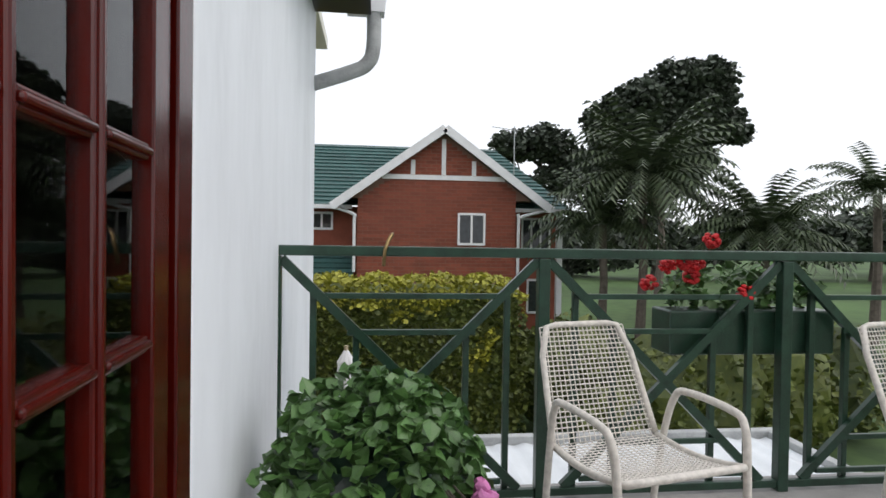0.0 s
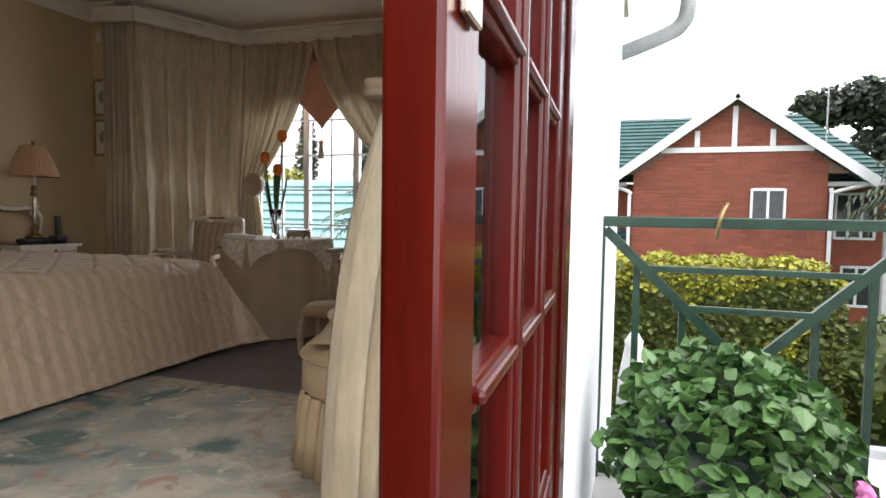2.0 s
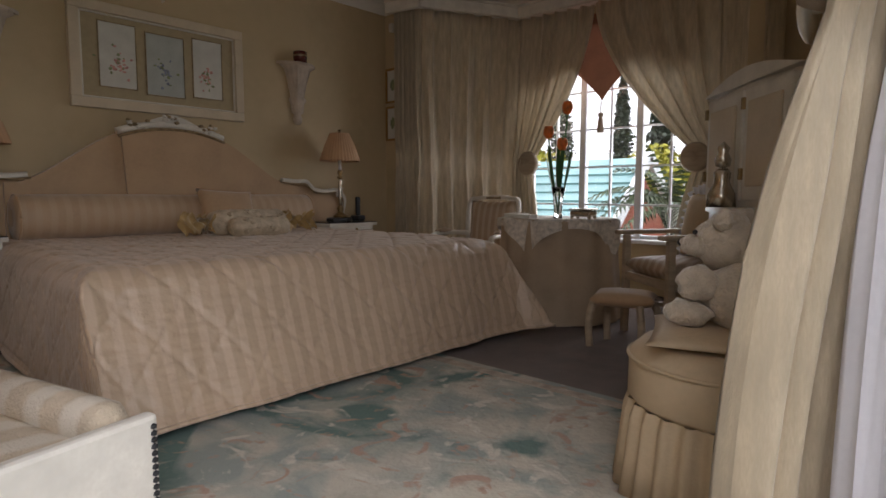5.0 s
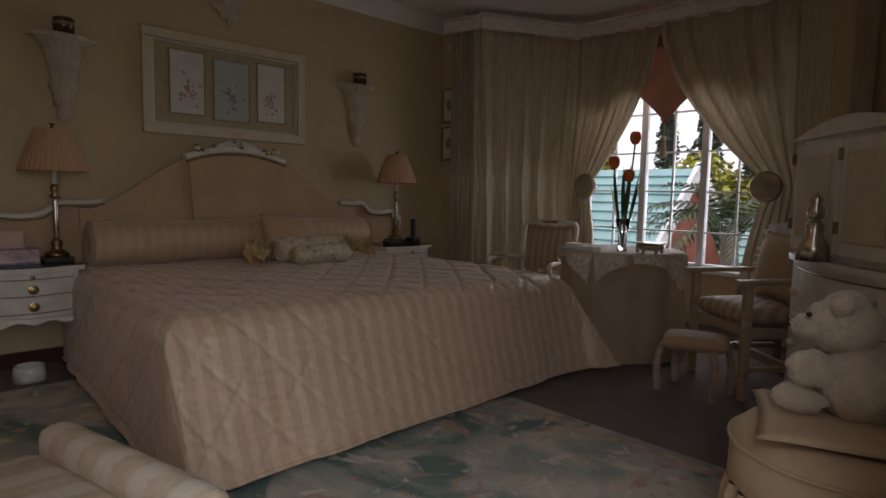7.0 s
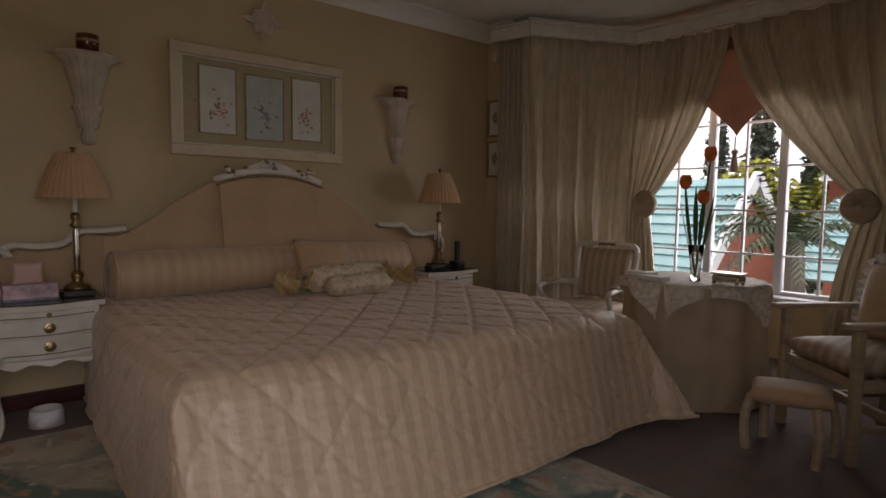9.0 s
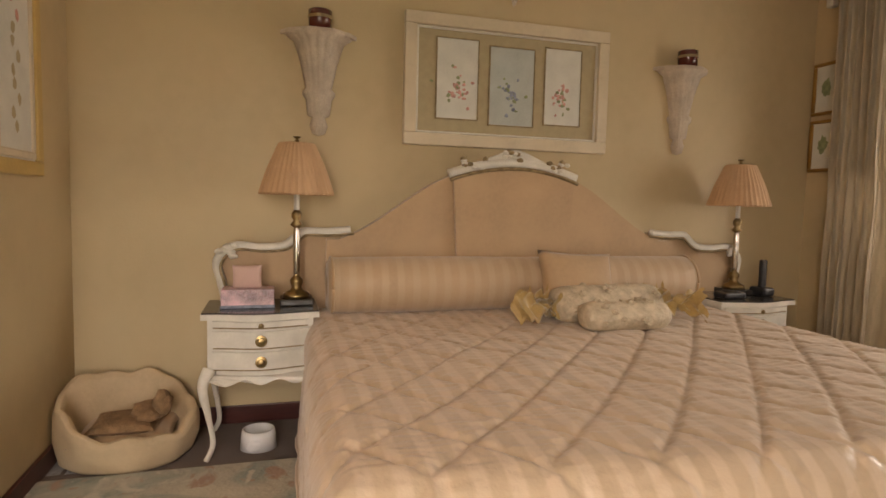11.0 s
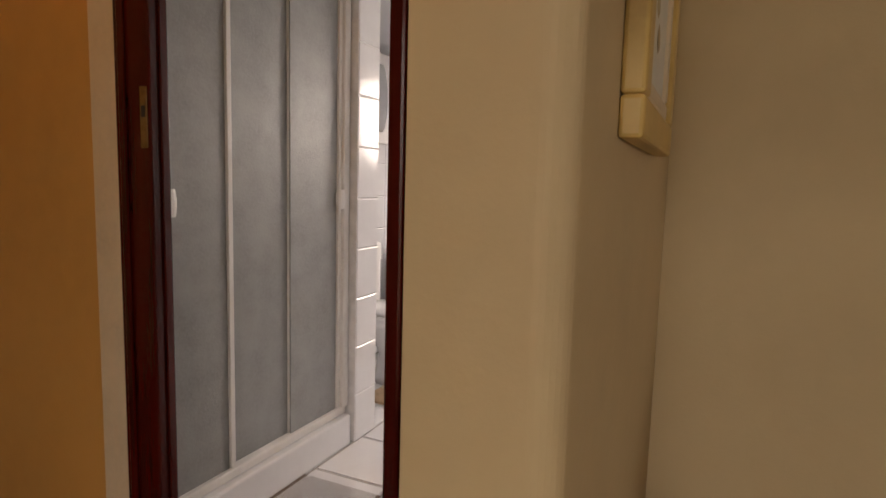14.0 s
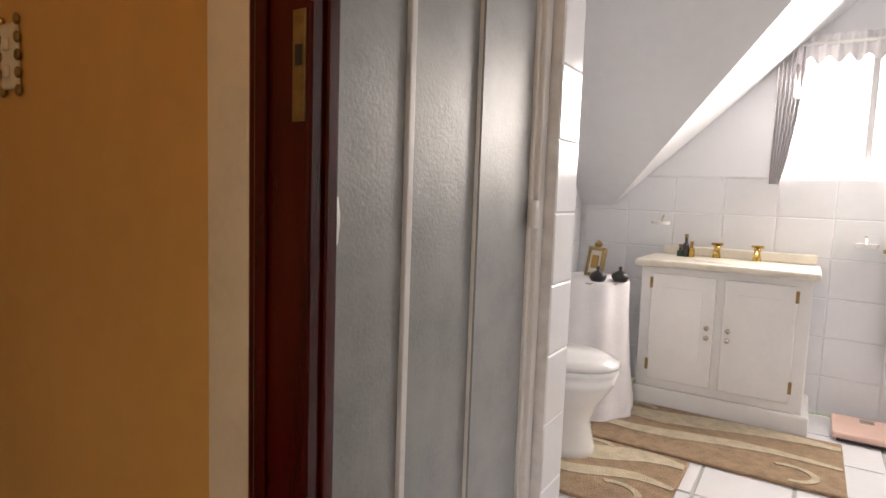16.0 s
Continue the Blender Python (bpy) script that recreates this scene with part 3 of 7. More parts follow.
# woven chairs
def cane_chair(base, turn, label):
    t = thing("garden_chair", base, label, "chair", "garden chairs")
    m = pose(0, 0, 0, 0, 0, turn)

    def L(x, y, z):
        return Vector(base) + m @ Vector((x * 1.2, y, z))
    # back plane and seat plane
    def back(u, v):
        w = 0.20 + 0.035 * (1 - v)
        return L((2 * u - 1) * w, 0.26 + 0.22 * v, 0.40 + 0.50 * v)

    def seat(u, v):
        w = 0.235
        return L((2 * u - 1) * w, 0.26 - 0.52 * v, 0.40 - 0.03 * math.sin(3.1 * v) + 0.03 * v)
    for nm, f in (("backrest", back), ("seat", seat)):
        bm = B()
        for i in range(21):
            tube(bm, [f(i / 20, j / 6) for j in range(7)], 0.0032, 4)
        for j in range(24):
            tube(bm, [f(i / 6, j / 23) for i in range(7)], 0.0032, 4)
        part(nm, bm, M_WICKER, t, "woven white plastic cane")
    rim = [back(0, k / 8) for k in range(7)] + [back(0, 1) + (back(1, 1) - back(0, 1)) * 0.08] + [back(k / 10, 1.02) for k in range(2, 9)] + [back(1, 1) + (back(0, 1) - back(1, 1)) * 0.08] + [back(1, k / 8) for k in range(6, -1, -1)]
    part("back_frame", tube(B(), rim, 0.016), M_WICKER, t, smooth=True)
    part("seat_frame", tube(B(), [seat(0, k / 6) for k in range(7)] + [seat(k / 6, 1) for k in range(1, 6)] + [seat(1, k / 6) for k in range(6, -1, -1)], 0.016), M_WICKER, t, smooth=True)
    for s in (-1, 1):
        part("arm", tube(B(), curve([L(s * 0.25, 0.30, 0.0), L(s * 0.26, 0.24, 0.40), L(s * 0.27, 0.18, 0.60), L(s * 0.275, 0.10, 0.635), L(s * 0.275, -0.14, 0.625), L(s * 0.27, -0.22, 0.58), L(s * 0.26, -0.25, 0.40), L(s * 0.25, -0.27, 0.0)]), 0.017), M_WICKER, t, smooth=True)
    return t


cane_chair((1.27, 2.33, -0.36), 13, "white woven cane garden chair with curved arms beside the railing")
cane_chair((2.95, 2.30, -0.36), 14, "white woven cane garden chair at the terrace corner")

# flower box on the rail
fb = thing("flower_box", (2.2, YR + 0.16, 0.40), "dark window box with red geraniums hung on the railing", "flower box")
part("trough", box(B(), (1.70, YR + 0.06, 0.36), (2.66, YR + 0.28, 0.60), 0.01), M_GREEN, fb)
foliage("leaves", shell_points((2.15, YR + 0.17, 0.70), (0.52, 0.17, 0.17), 420, 8, 0.5), 0.06, M_LEAF, fb, 9)
for k, c in enumerate(((1.95, YR + 0.1, 0.98), (1.70, YR + 0.1, 0.84), (1.78, YR + 0.06, 0.86), (1.86, YR + 0.1, 0.85), (2.10, YR + 0.02, 0.70), (1.62, YR + 0.15, 0.74), (1.84, YR + 0.1, 0.78))):
    bm = B()
    rnd = random.Random(k)
    for _ in range(26):
        v = Vector((rnd.gauss(0, 1), rnd.gauss(0, 1), rnd.gauss(0, 1))).normalized() * 0.036
        blob(bm, Vector(c) + v, (0.018, 0.018, 0.014), 0, 0, 1)
    part("flower", bm, M_REDFL, fb, "red geranium flower head")

# gutter elbow at the corner
gut = thing("gutter_downpipe", (-0.2, 4.3, 2.6), "pale grey gutter outlet pipe under the eaves", "gutter")
part("pipe", tube(B(), curve([(-0.36, 4.46, 2.10), (-0.08, 4.46, 2.20), (0.05, 4.46, 2.27), (0.10, 4.46, 2.40), (0.10, 4.46, 2.75)]), 0.055, 12), M_GUTTER, gut, smooth=True)
part("gutter_end", prism(B(), [(-0.1, 4.40, 2.65), (0.18, 4.40, 2.65), (0.20, 4.40, 2.85), (-0.1, 4.40, 2.85)], (0, 0.14, 0)), M_TRIM, gut)
# underside of the eaves, its shade put into a near-black colour
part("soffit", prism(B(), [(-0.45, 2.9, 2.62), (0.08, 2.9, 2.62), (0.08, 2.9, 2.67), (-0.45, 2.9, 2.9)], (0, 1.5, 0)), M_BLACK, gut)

# white sheet roof below the terrace
low = thing("lower_roof", (1.8, 4.3, -0.92), "pale corrugated sheet roof with grey gutters below the terrace", "roof")
bm = grid(B(), lambda u, v: Vector((-0.3 + 4.25 * u, 3.1 + 2.15 * v, -0.93 + 0.012 * math.sin(u * 120))), 170, 2)
part("sheet", bm, M_SHEETROOF, low)
part("gutter", box(B(), (-0.3, 5.25, -1.0), (4.1, 5.35, -0.86), 0.01), M_GUTTER, low)
part("gutter", box(B(), (3.96, 3.1, -1.0), (4.06, 5.24, -0.86), 0.01), M_GUTTER, low)
part("fascia", box(B(), (-0.3, 3.08, -3.2), (3.9, 5.2, -0.96)), M_WHITE_WALL, low)

# hedge
hedge = thing("hedge", (1.2, 12.5, -3.2), "clipped conifer hedge with golden tips", "hedge")
part("hedge_core", box(B(), (-1.9, 11.7, -3.2), (3.15, 13.2, -0.05), 0.25), M_HEDGE, hedge)
rnd = random.Random(4)
pts, top = [], []
for _ in range(9000):
    x, z = rnd.uniform(-2.0, 3.25), rnd.uniform(-3.1, 0.12)
    z = min(z, 0.12 - 0.5 * max(0, x - 2.6))
    (top if z > -0.45 + 0.5 * noise.noise(Vector((x * 1.3, z * 2, 0))) or noise.noise(Vector((x, z, 5))) > 0.38 else pts).append((x, 11.65 + rnd.uniform(-0.12, 0.1), z))
for _ in range(1500):
    x = rnd.uniform(-2.0, 3.0)
    top.append((x, rnd.uniform(11.6, 13.2), 0.02 + 0.13 * noise.noise(Vector((x * 2.2, 0, 0))) + rnd.uniform(0, 0.15)))
foliage("leaves", pts, 0.12, M_HEDGE, hedge, 1)
foliage("golden_growth", top, 0.11, M_HEDGETOP, hedge, 2, "golden yellow hedge tips")
for k, (x, y, z, r) in enumerate(((3.9, 12.5, -2.0, 1.0), (5.2, 14, -2.2, 1.2), (4.4, 10.0, -2.5, 0.8), (7.6, 12.5, -2.3, 1.2), (9.5, 14, -2.0, 1.3), (5.6, 10.8, -2.2, 1.2), (6.9, 11.0, -2.1, 1.3), (8.5, 11.2, -2.2, 1.2), (10.2, 12, -2.2, 1.3))):
    sh = thing("shrub", (x, y, -3.2), "dark green garden shrub beside the lawn", "shrub", "garden shrubs")
    part("shrub_core", blob(B(), (x, y, z), (r * 0.75, r * 0.75, r), k, 0.3), M_HEDGE, sh)
    foliage("leaves", shell_points((x, y, z), (r, r, r * 1.15), 1100, 20 + k, 0.7), 0.16, M_HEDGE, sh, k)
umb = thing("closed_parasol", (-0.2, 7.4, -3.2), "closed cream garden parasol beside the hedge", "parasol")
part("canopy", lathe(B(), [(0.02, 0.0), (0.17, 0.05), (0.15, 0.5), (0.09, 0.9), (0.10, 0.95), (0.02, 1.1)], (-0.2, 7.4, -1.55), 24, flute=0.14, nf=8), M_CLOTHW, umb, smooth=True)
part("pole", tube(B(), [(-0.2, 7.4, -3.2), (-0.2, 7.4, -0.4)], 0.025), M_OAK, umb)


def bricks(parent, x0, x1, y, z0, z1, keep, cap=300):
    """Facing bricks on the plane y; the first ones singly, the rest joined."""
    w, h = 0.44, 0.15
    me = bpy.data.meshes.new("brick")
    bm = box(B(), (0, -0.02, 0), (w - 0.02, 0, h - 0.02))
    bm.to_mesh(me)
    bm.free()
    me.materials.append(M_BRICK)
    vs, fs, n, row = [], [], 0, 0
    z = z1
    while z - h > z0:
        z -= h
        x = x0 - (w / 2 if row % 2 else 0)
        row += 1
        while x < x1:
            a, b = max(x, x0), min(x + w - 0.02, x1)
            if b - a > 0.06 and keep((a + b) / 2, z + h / 2):
                if n < cap and b - a > w - 0.03:
                    ob = new("brick", me)
                    ob.parent = parent
                    ob.location = Vector((x, y, z)) - OFF[parent]
                    n += 1
                else:
                    k = len(vs)
                    o = OFF[parent]
                    for yy in (y - 0.02, y):
                        vs += [(a - o.x, yy - o.y, z - o.z), (b - o.x, yy - o.y, z - o.z), (b - o.x, yy - o.y, z + h - 0.02 - o.z), (a - o.x, yy - o.y, z + h - 0.02 - o.z)]
                    fs += [(k, k + 1, k + 2, k + 3), (k, k + 4, k + 5, k + 1), (k + 1, k + 5, k + 6, k + 2), (k + 2, k + 6, k + 7, k + 3), (k + 3, k + 7, k + 4, k)]
            x += w
    me2 = bpy.data.meshes.new("brickwork")
    me2.from_pydata(vs, [], fs)
    me2.materials.append(M_BRICK)
    ob = new("brickwork", me2)
    ob.parent = parent
    tagged(ob, kind="stuff")


def tiled_plane(bm, p0, p1, q0, q1, rows, thick=0.06):
    """Overlapping tile courses between the eaves line p0-p1 and the ridge line q0-q1."""
    p0, p1, q0, q1 = map(Vector, (p0, p1, q0, q1))
    nrm = (p1 - p0).cross(q0 - p0).normalized()
    if nrm.z < 0:
        nrm = -nrm
    for i in range(rows):
        a, b = i / rows, (i + 1.05) / rows
        c = [p0.lerp(q0, a) + nrm * thick, p1.lerp(q1, a) + nrm * thick, p1.lerp(q1, min(b, 1)), p0.lerp(q0, min(b, 1))]
        prism(bm, c, -nrm * thick)
    return bm


# neighbour house seen from the terrace
YH = 24.8
ho = thing("brick_house", (3, 27, -3.2), "red facebrick house with green tiled roof and white gable trim", "house")
part("wall", box(B(), (-0.55, YH + 0.004, -3.2), (6.2, YH + 5.5, 2.6)), M_MORTAR, ho)
part("wing_wall", box(B(), (-9, YH + 1.6, -3.2), (8.6, YH + 6, 2.3)), M_BRICK, ho)
part("gable_wall", prism(B(), [(-0.8, YH + 0.004, 2.6), (6.9, YH + 0.004, 2.6), (3.05, YH + 0.004, 5.4)], (0, 5, 0)), M_MORTAR, ho)
bm = B()
tiled_plane(bm, (-9, YH + 0.6, 2.3), (8.9, YH + 0.6, 2.3), (-9, YH + 5, 5.55), (6.2, YH + 5, 5.55), 17)
part("roof", bm, M_ROOF, ho, "green overlapping roof tiles")
bm = B()
tiled_plane(bm, (-1.5, YH - 0.35, 2.25), (-1.5, YH + 3, 2.25), (3.05, YH - 0.35, 5.6), (3.05, YH + 4.5, 5.6), 14)
tiled_plane(bm, (7.6, YH - 0.35, 2.25), (7.6, YH + 3, 2.25), (3.05, YH - 0.35, 5.6), (3.05, YH + 4.5, 5.6), 14)
part("gable_roof", bm, M_ROOF, ho)
bm = B()
tiled_plane(bm, (8.9, YH + 0.6, 2.3), (8.9, YH + 9.4, 2.3), (6.2, YH + 5, 5.55), (6.2, YH + 5.01, 5.55), 17)
part("hip_roof", bm, M_ROOF, ho)
for s in ((-1.6, 7.7)):
    part("bargeboard", bar(B(), (3.05, YH - 0.42, 5.55), (s, YH - 0.42, 2.2), 0.34, 0.12, (0, 1, 0)), M_TRIM, ho, "white bargeboard")
part("gable_beam", box(B(), (0.45, YH - 0.06, 3.42), (5.7, YH - 0.025, 3.62)), M_TRIM, ho)
for x, z in ((1.75, 4.25), (3.05, 5.15), (4.35, 4.25)):
    part("gable_post", box(B(), (x - 0.09, YH - 0.06, 3.63), (x + 0.09, YH - 0.026, z)), M_TRIM, ho)
part("eaves_gutter", box(B(), (6.3, YH + 0.45, 2.15), (8.9, YH + 0.6, 2.32)), M_TRIM, ho)
part("eaves_gutter", box(B(), (-9, YH + 0.45, 2.15), (-0.8, YH + 0.6, 2.32)), M_TRIM, ho)
for pts in (([(-1.5, YH + 0.4, 2.2), (-0.7, YH - 0.1, 1.9), (-0.68, YH - 0.1, 1.6), (-0.68, YH - 0.1, -0.5)]), ([(7.5, YH, 2.2), (6.4, YH - 0.1, 1.9), (6.32, YH - 0.1, 1.6), (6.32, YH - 0.1, -3.2)])):
    part("downpipe", tube(B(), curve(pts), 0.07), M_TRIM, ho)


def sash(parent, x0, x1, z0, z1, y, n=2):
    w = part("window", box(B(), (x0, y - 0.03, z0), (x1, y + 0.004, z1)), M_DARKGLASS, parent)
    for k in range(n + 1):
        x = x0 + (x1 - x0) * k / n
        part("window_frame", box(B(), (x - 0.045, y - 0.07, z0 - 0.03), (x + 0.045, y - 0.035, z1 + 0.03)), M_TRIM, w)
    for z in (z0, z1):
        part("window_frame", box(B(), (x0, y - 0.075, z - 0.05), (x1, y - 0.04, z + 0.05)), M_TRIM, w)


sash(ho, 3.72, 4.83, 0.72, 2.0, YH - 0.03)
sash(ho, -2.6, -1.7, 1.3, 2.0, YH + 1.57)
sash(ho, 6.9, 8.2, 0.2, 1.9, YH + 1.57, 3)
sash(ho, 7.2, 8.2, -2.4, -0.9, YH + 1.57, 2)
part("corner_post", box(B(), (8.3, YH + 0.7, -3.2), (8.55, YH + 0.95, 2.2)), M_TRIM, ho)
bm = tiled_plane(B(), (-6, YH - 0.6, -1.2), (-0.7, YH - 0.6, -1.2), (-6, YH + 1.5, 0.4), (-0.7, YH + 1.5, 0.4), 8)
part("porch_roof", bm, M_ROOF, ho)
ant = thing("roof_antenna", (6.7, YH + 2.5, 3.4), "thin metal television antenna on the roof", "antenna")
part("mast", tube(B(), [(6.7, YH + 2.5, 3.4), (6.7, YH + 2.5, 6.3)], 0.03, 6), M_GUTTER, ant)
part("boom", tube(B(), [(5.6, YH + 2.5, 6.25), (6.9, YH + 2.5, 6.1)], 0.02, 5), M_GUTTER, ant)
bricks(ho, -0.55, 6.2, YH, -1.0, 5.3, lambda x, z: z < 2.6 or abs(x - 3.05) < (5.3 - z) * 1.33)


# trees
def tree(name, x, y, h, crowns, material, leaf, n, label, trunk=0.35):
    t = thing(name, (x, y, -3.2), label, "tree")
    part("trunk", tube(B(), curve([(x, y, -3.2), (x + 0.2, y, h * 0.25 - 2), (x - 0.1, y, h * 0.55 - 2), (x, y, h - 4)]), [trunk * (1 - 0.8 * k / 24) for k in range(25)], 8), M_BARK, t)
    for k, c in enumerate(crowns):
        part("limb", tube(B(), curve([(x, y, h * 0.35 - 2), ((x + c[0]) / 2, y, (h * 0.3 + c[1]) / 2), (c[0], y, c[1])]), [trunk * 0.4 * (1 - 0.8 * q / 16) for q in range(17)], 6), M_BARK, t)
    pts = []
    for k, c in enumerate(crowns):
        pts += shell_points((c[0], y + c[3] if len(c) > 3 else y, c[1]), (c[2], c[2], c[2] * 0.72), int(n * c[2] ** 2), 50 + k + int(x), 0.45)
    foliage("crown", pts, leaf, material, t, int(x * 3))
    return t


tree("gum_tree", 21.5, 42, 14, ((20, 11.5, 2.3), (22.6, 12.9, 2.4), (25, 13.4, 2.2), (18.2, 10.6, 2.0), (17.5, 8.2, 1.8), (25.0, 9.8, 2.3), (26.8, 10.3, 1.4), (22.5, 9.4, 2.5), (20.4, 8.0, 2.2), (24, 7.2, 1.8), (16.7, 9.9, 1.5), (17.2, 6.6, 2.0), (19.6, 5.6, 2.4), (22.2, 6.2, 2.6), (27.6, 9.2, 1.2), (21.2, 10.4, 2.3), (23.8, 11.3, 2.2), (26.2, 12.0, 1.4)), M_TREE, 0.46, 330, "tall dark gum tree with an open uneven crown")
tree("distant_tree", 14.5, 52, 9, ((12.5, 9.3, 2.2), (15.5, 9.6, 2.6), (18, 8.0, 2.2), (16.5, 6.2, 2.4)), M_TREE, 0.5, 240, "rounded dark tree behind the brick house")
for k, (x, y, r, z) in enumerate(((30, 60, 7, 1), (44, 62, 8, 2), (56, 60, 8, 2), (20, 66, 6, 0), (70, 70, 9, 3), (36, 90, 8, 3))):
    tree("distant_tree", x, y, 6, ((x, z, r * 0.6), (x + r * 0.6, z - 1, r * 0.5), (x - r * 0.6, z - 0.8, r * 0.5)), M_TREE, 0.8, 55, "far dark tree at the edge of the lawn")


def palm(x, y, z, r, n, seed, label):
    t = thing("palm_tree", (x, y, -3.2), label, "palm", "garden palms")
    part("trunk", tube(B(), [(x, y, -3.2), (x + 0.1, y, (z - 3.2) / 2), (x, y, z)], [0.22, 0.17, 0.16], 8), M_BARK, t)
    rnd = random.Random(seed)
    vs, fs = [], []
    for k in range(n):
        a, up = rnd.uniform(0, 6.28), rnd.uniform(0.1, 1.3)
        ln = r * rnd.uniform(0.8, 1.1)
        d = Vector((math.cos(a) * math.cos(up), math.sin(a) * math.cos(up), math.sin(up)))
        p, spine = Vector((x, y, z)), []
        for i in range(15):
            spine.append(p.copy())
            p = p + d * ln / 14
            d = (d + Vector((0, 0, -0.105))).normalized()
        for i in range(2, 15):
            tan = (spine[i] - spine[i - 1]).normalized()
            sd = tan.cross((0, 0, 1)).normalized()
            for s in (-1, 1):
                ll = ln * 0.24 * (1 - 0.6 * i / 14)
                tip = spine[i] + (sd * s * 0.75 + tan * 0.5 + Vector((0, 0, -0.5))) * ll
                q = len(vs)
                vs += [tuple(spine[i] - OFF[t] - tan * 0.045 * r / 2), tuple(spine[i] - OFF[t] + tan * 0.045 * r / 2), tuple(tip - OFF[t])]
                fs.append((q, q + 1, q + 2))
        for i in range(14):
            q = len(vs)
            vs += [tuple(spine[i] - OFF[t]), tuple(spine[i + 1] - OFF[t]), tuple(spine[i + 1] - OFF[t] + Vector((0.0, 0.0, 0.04)))]
            fs.append((q, q + 1, q + 2))
    me = bpy.data.meshes.new("fronds")
    me.from_pydata(vs, [], fs)
    me.materials.append(M_PALM)
    ob = new("fronds", me)
    ob.parent = t
    OFF[ob] = OFF[t]
    tagged(ob, kind="stuff")


palm(10.6, 22, 3.2, 3.9, 120, 1, "feathery green palm in front of the gum tree")
palm(9.4, 23, 1.6, 3.2, 80, 4, "feathery green palm in front of the gum tree")
palm(14.0, 19.5, 1.2, 3.0, 110, 2, "low arching palm beside the garden arch")
palm(20.8, 22, 3.0, 3.0, 40, 3, "far garden palm with arching fronds")

# house with teal roof seen through the bay window
YN = 12.0
nb = thing("garden_house", (-7, YN + 2, -3.2), "brick outbuilding with blue-green tiled roof and white gable trim", "house")
bm = tiled_plane(B(), (-16, YN, -1.2), (-7.2, YN, -1.2), (-16, YN + 3.2, 1.85), (-7.2, YN + 3.2, 1.85), 13, 0.07)
M_TEAL = mat("teal_roof_tile", (0.24, 0.41, 0.42), 0.5, vary=0.12, scale=2, island=0.1, second=(0.32, 0.50, 0.50))
part("roof", bm, M_TEAL, nb, "blue-green roof tile courses")
part("wall", prism(B(), [(-7.35, YN + 0.4, -3.2), (-7.35, YN + 6, -3.2), (-7.35, YN + 6, -1.1), (-7.35, YN + 3.2, 1.65), (-7.35, YN + 0.4, -1.1)], (-8, 0, 0)), M_BRICK, nb)
part("bargeboard", bar(B(), (-7.1, YN - 0.2, -1.35), (-7.1, YN + 3.2, 1.9), 0.3, 0.12, (1, 0, 0)), M_TRIM, nb)
part("bargeboard", bar(B(), (-7.1, YN + 6.6, -1.35), (-7.1, YN + 3.2, 1.9), 0.3, 0.12, (1, 0, 0)), M_TRIM, nb)
bm = tiled_plane(B(), (-6.6, YN + 4, -0.6), (-3.8, YN + 4, -0.6), (-6.6, YN + 7, 1.4), (-3.8, YN + 7, 1.4), 10, 0.07)
part("rear_roof", bm, M_TEAL, nb)
gw = thing("garden_wall", (-3.4, 11, -3.2), "low red brick garden wall with white panel", "wall")
part("brick_wall", box(B(), (-6.2, 10.6, -3.2), (-2.2, 10.85, -0.62)), M_BRICK, gw)
part("panel", box(B(), (-4.9, 10.5, -1.4), (-4.5, 10.57, -0.5)), M_TRIM, gw)
bsh = thing("clipped_bush", (-6.6, 9.5, -3.2), "pale green clipped bush under the bay window", "bush")
part("bush_core", blob(B(), (-6.6, 9.5, -1.3), (0.7, 0.7, 1.0), 3, 0.2), M_HEDGE, bsh)
foliage("leaves", shell_points((-6.6, 9.5, -1.3), (1.0, 0.9, 1.2), 1500, 31, 0.7), 0.09, M_HEDGETOP, bsh, 7)
palm(-4.9, 11.4, 0.6, 1.7, 26, 7, "small pale palm behind the garden wall")
for k, (x, y, h, r) in enumerate(((-13.0, 30, 8.8, 0.9), (-10.6, 30, 7.8, 0.8), (-15.6, 31, 7.5, 0.9), (-20.0, 32, 8.2, 1.1))):
    t = thing("cypress_tree", (x, y, -3.2), "tall narrow dark cypress behind the roof", "tree", "cypress row")
    part("trunk", tube(B(), [(x, y, -3.2), (x, y, h * 0.5)], 0.15, 6), M_BARK, t)
    pts = []
    for i in range(14):
        f = i / 13
        pts += shell_points((x, y, -2 + (h + 2) * f), (r * (1.05 - f ** 2.2), r * (1.05 - f ** 2.2), 0.7), 330, k * 20 + i, 0.4)
    foliage("crown", pts, 0.25, M_TREE, t, k)
for k, x in enumerate((-17.5, -12, -8.5, -24)):
    tree("garden_tree", x, 26 + k, 5, ((x, 2.0, 1.6), (x + 1.4, 1.2, 1.3), (x - 1.3, 1.3, 1.3)), M_HEDGETOP, 0.28, 300, "light green garden tree behind the roof")

# ---- terrace door ----
H0, H1 = Vector((-0.365, 1.36, 0)), Vector((-0.317, 0.33, 0))     # hinge and free edge of the leaf
dv = (H1 - H0).normalized()
dn = Vector((-dv.y, dv.x, 0))
LW = (H1 - H0).length
leaf = thing("door_terrace", H0 + Vector((0, 0, -0.02)), "open red varnished glazed terrace door leaf with small panes", "door", kind="structure")


def leafbox(a, b, z0, z1, t, off=0.0, bev=0.006):
    m = Matrix.Translation(H0) @ Matrix((dv, dn, Vector((0, 0, 1)))).transposed().to_4x4()
    return box(B(), (a, off - t / 2, z0), (b, off + t / 2, z1), bev, m)


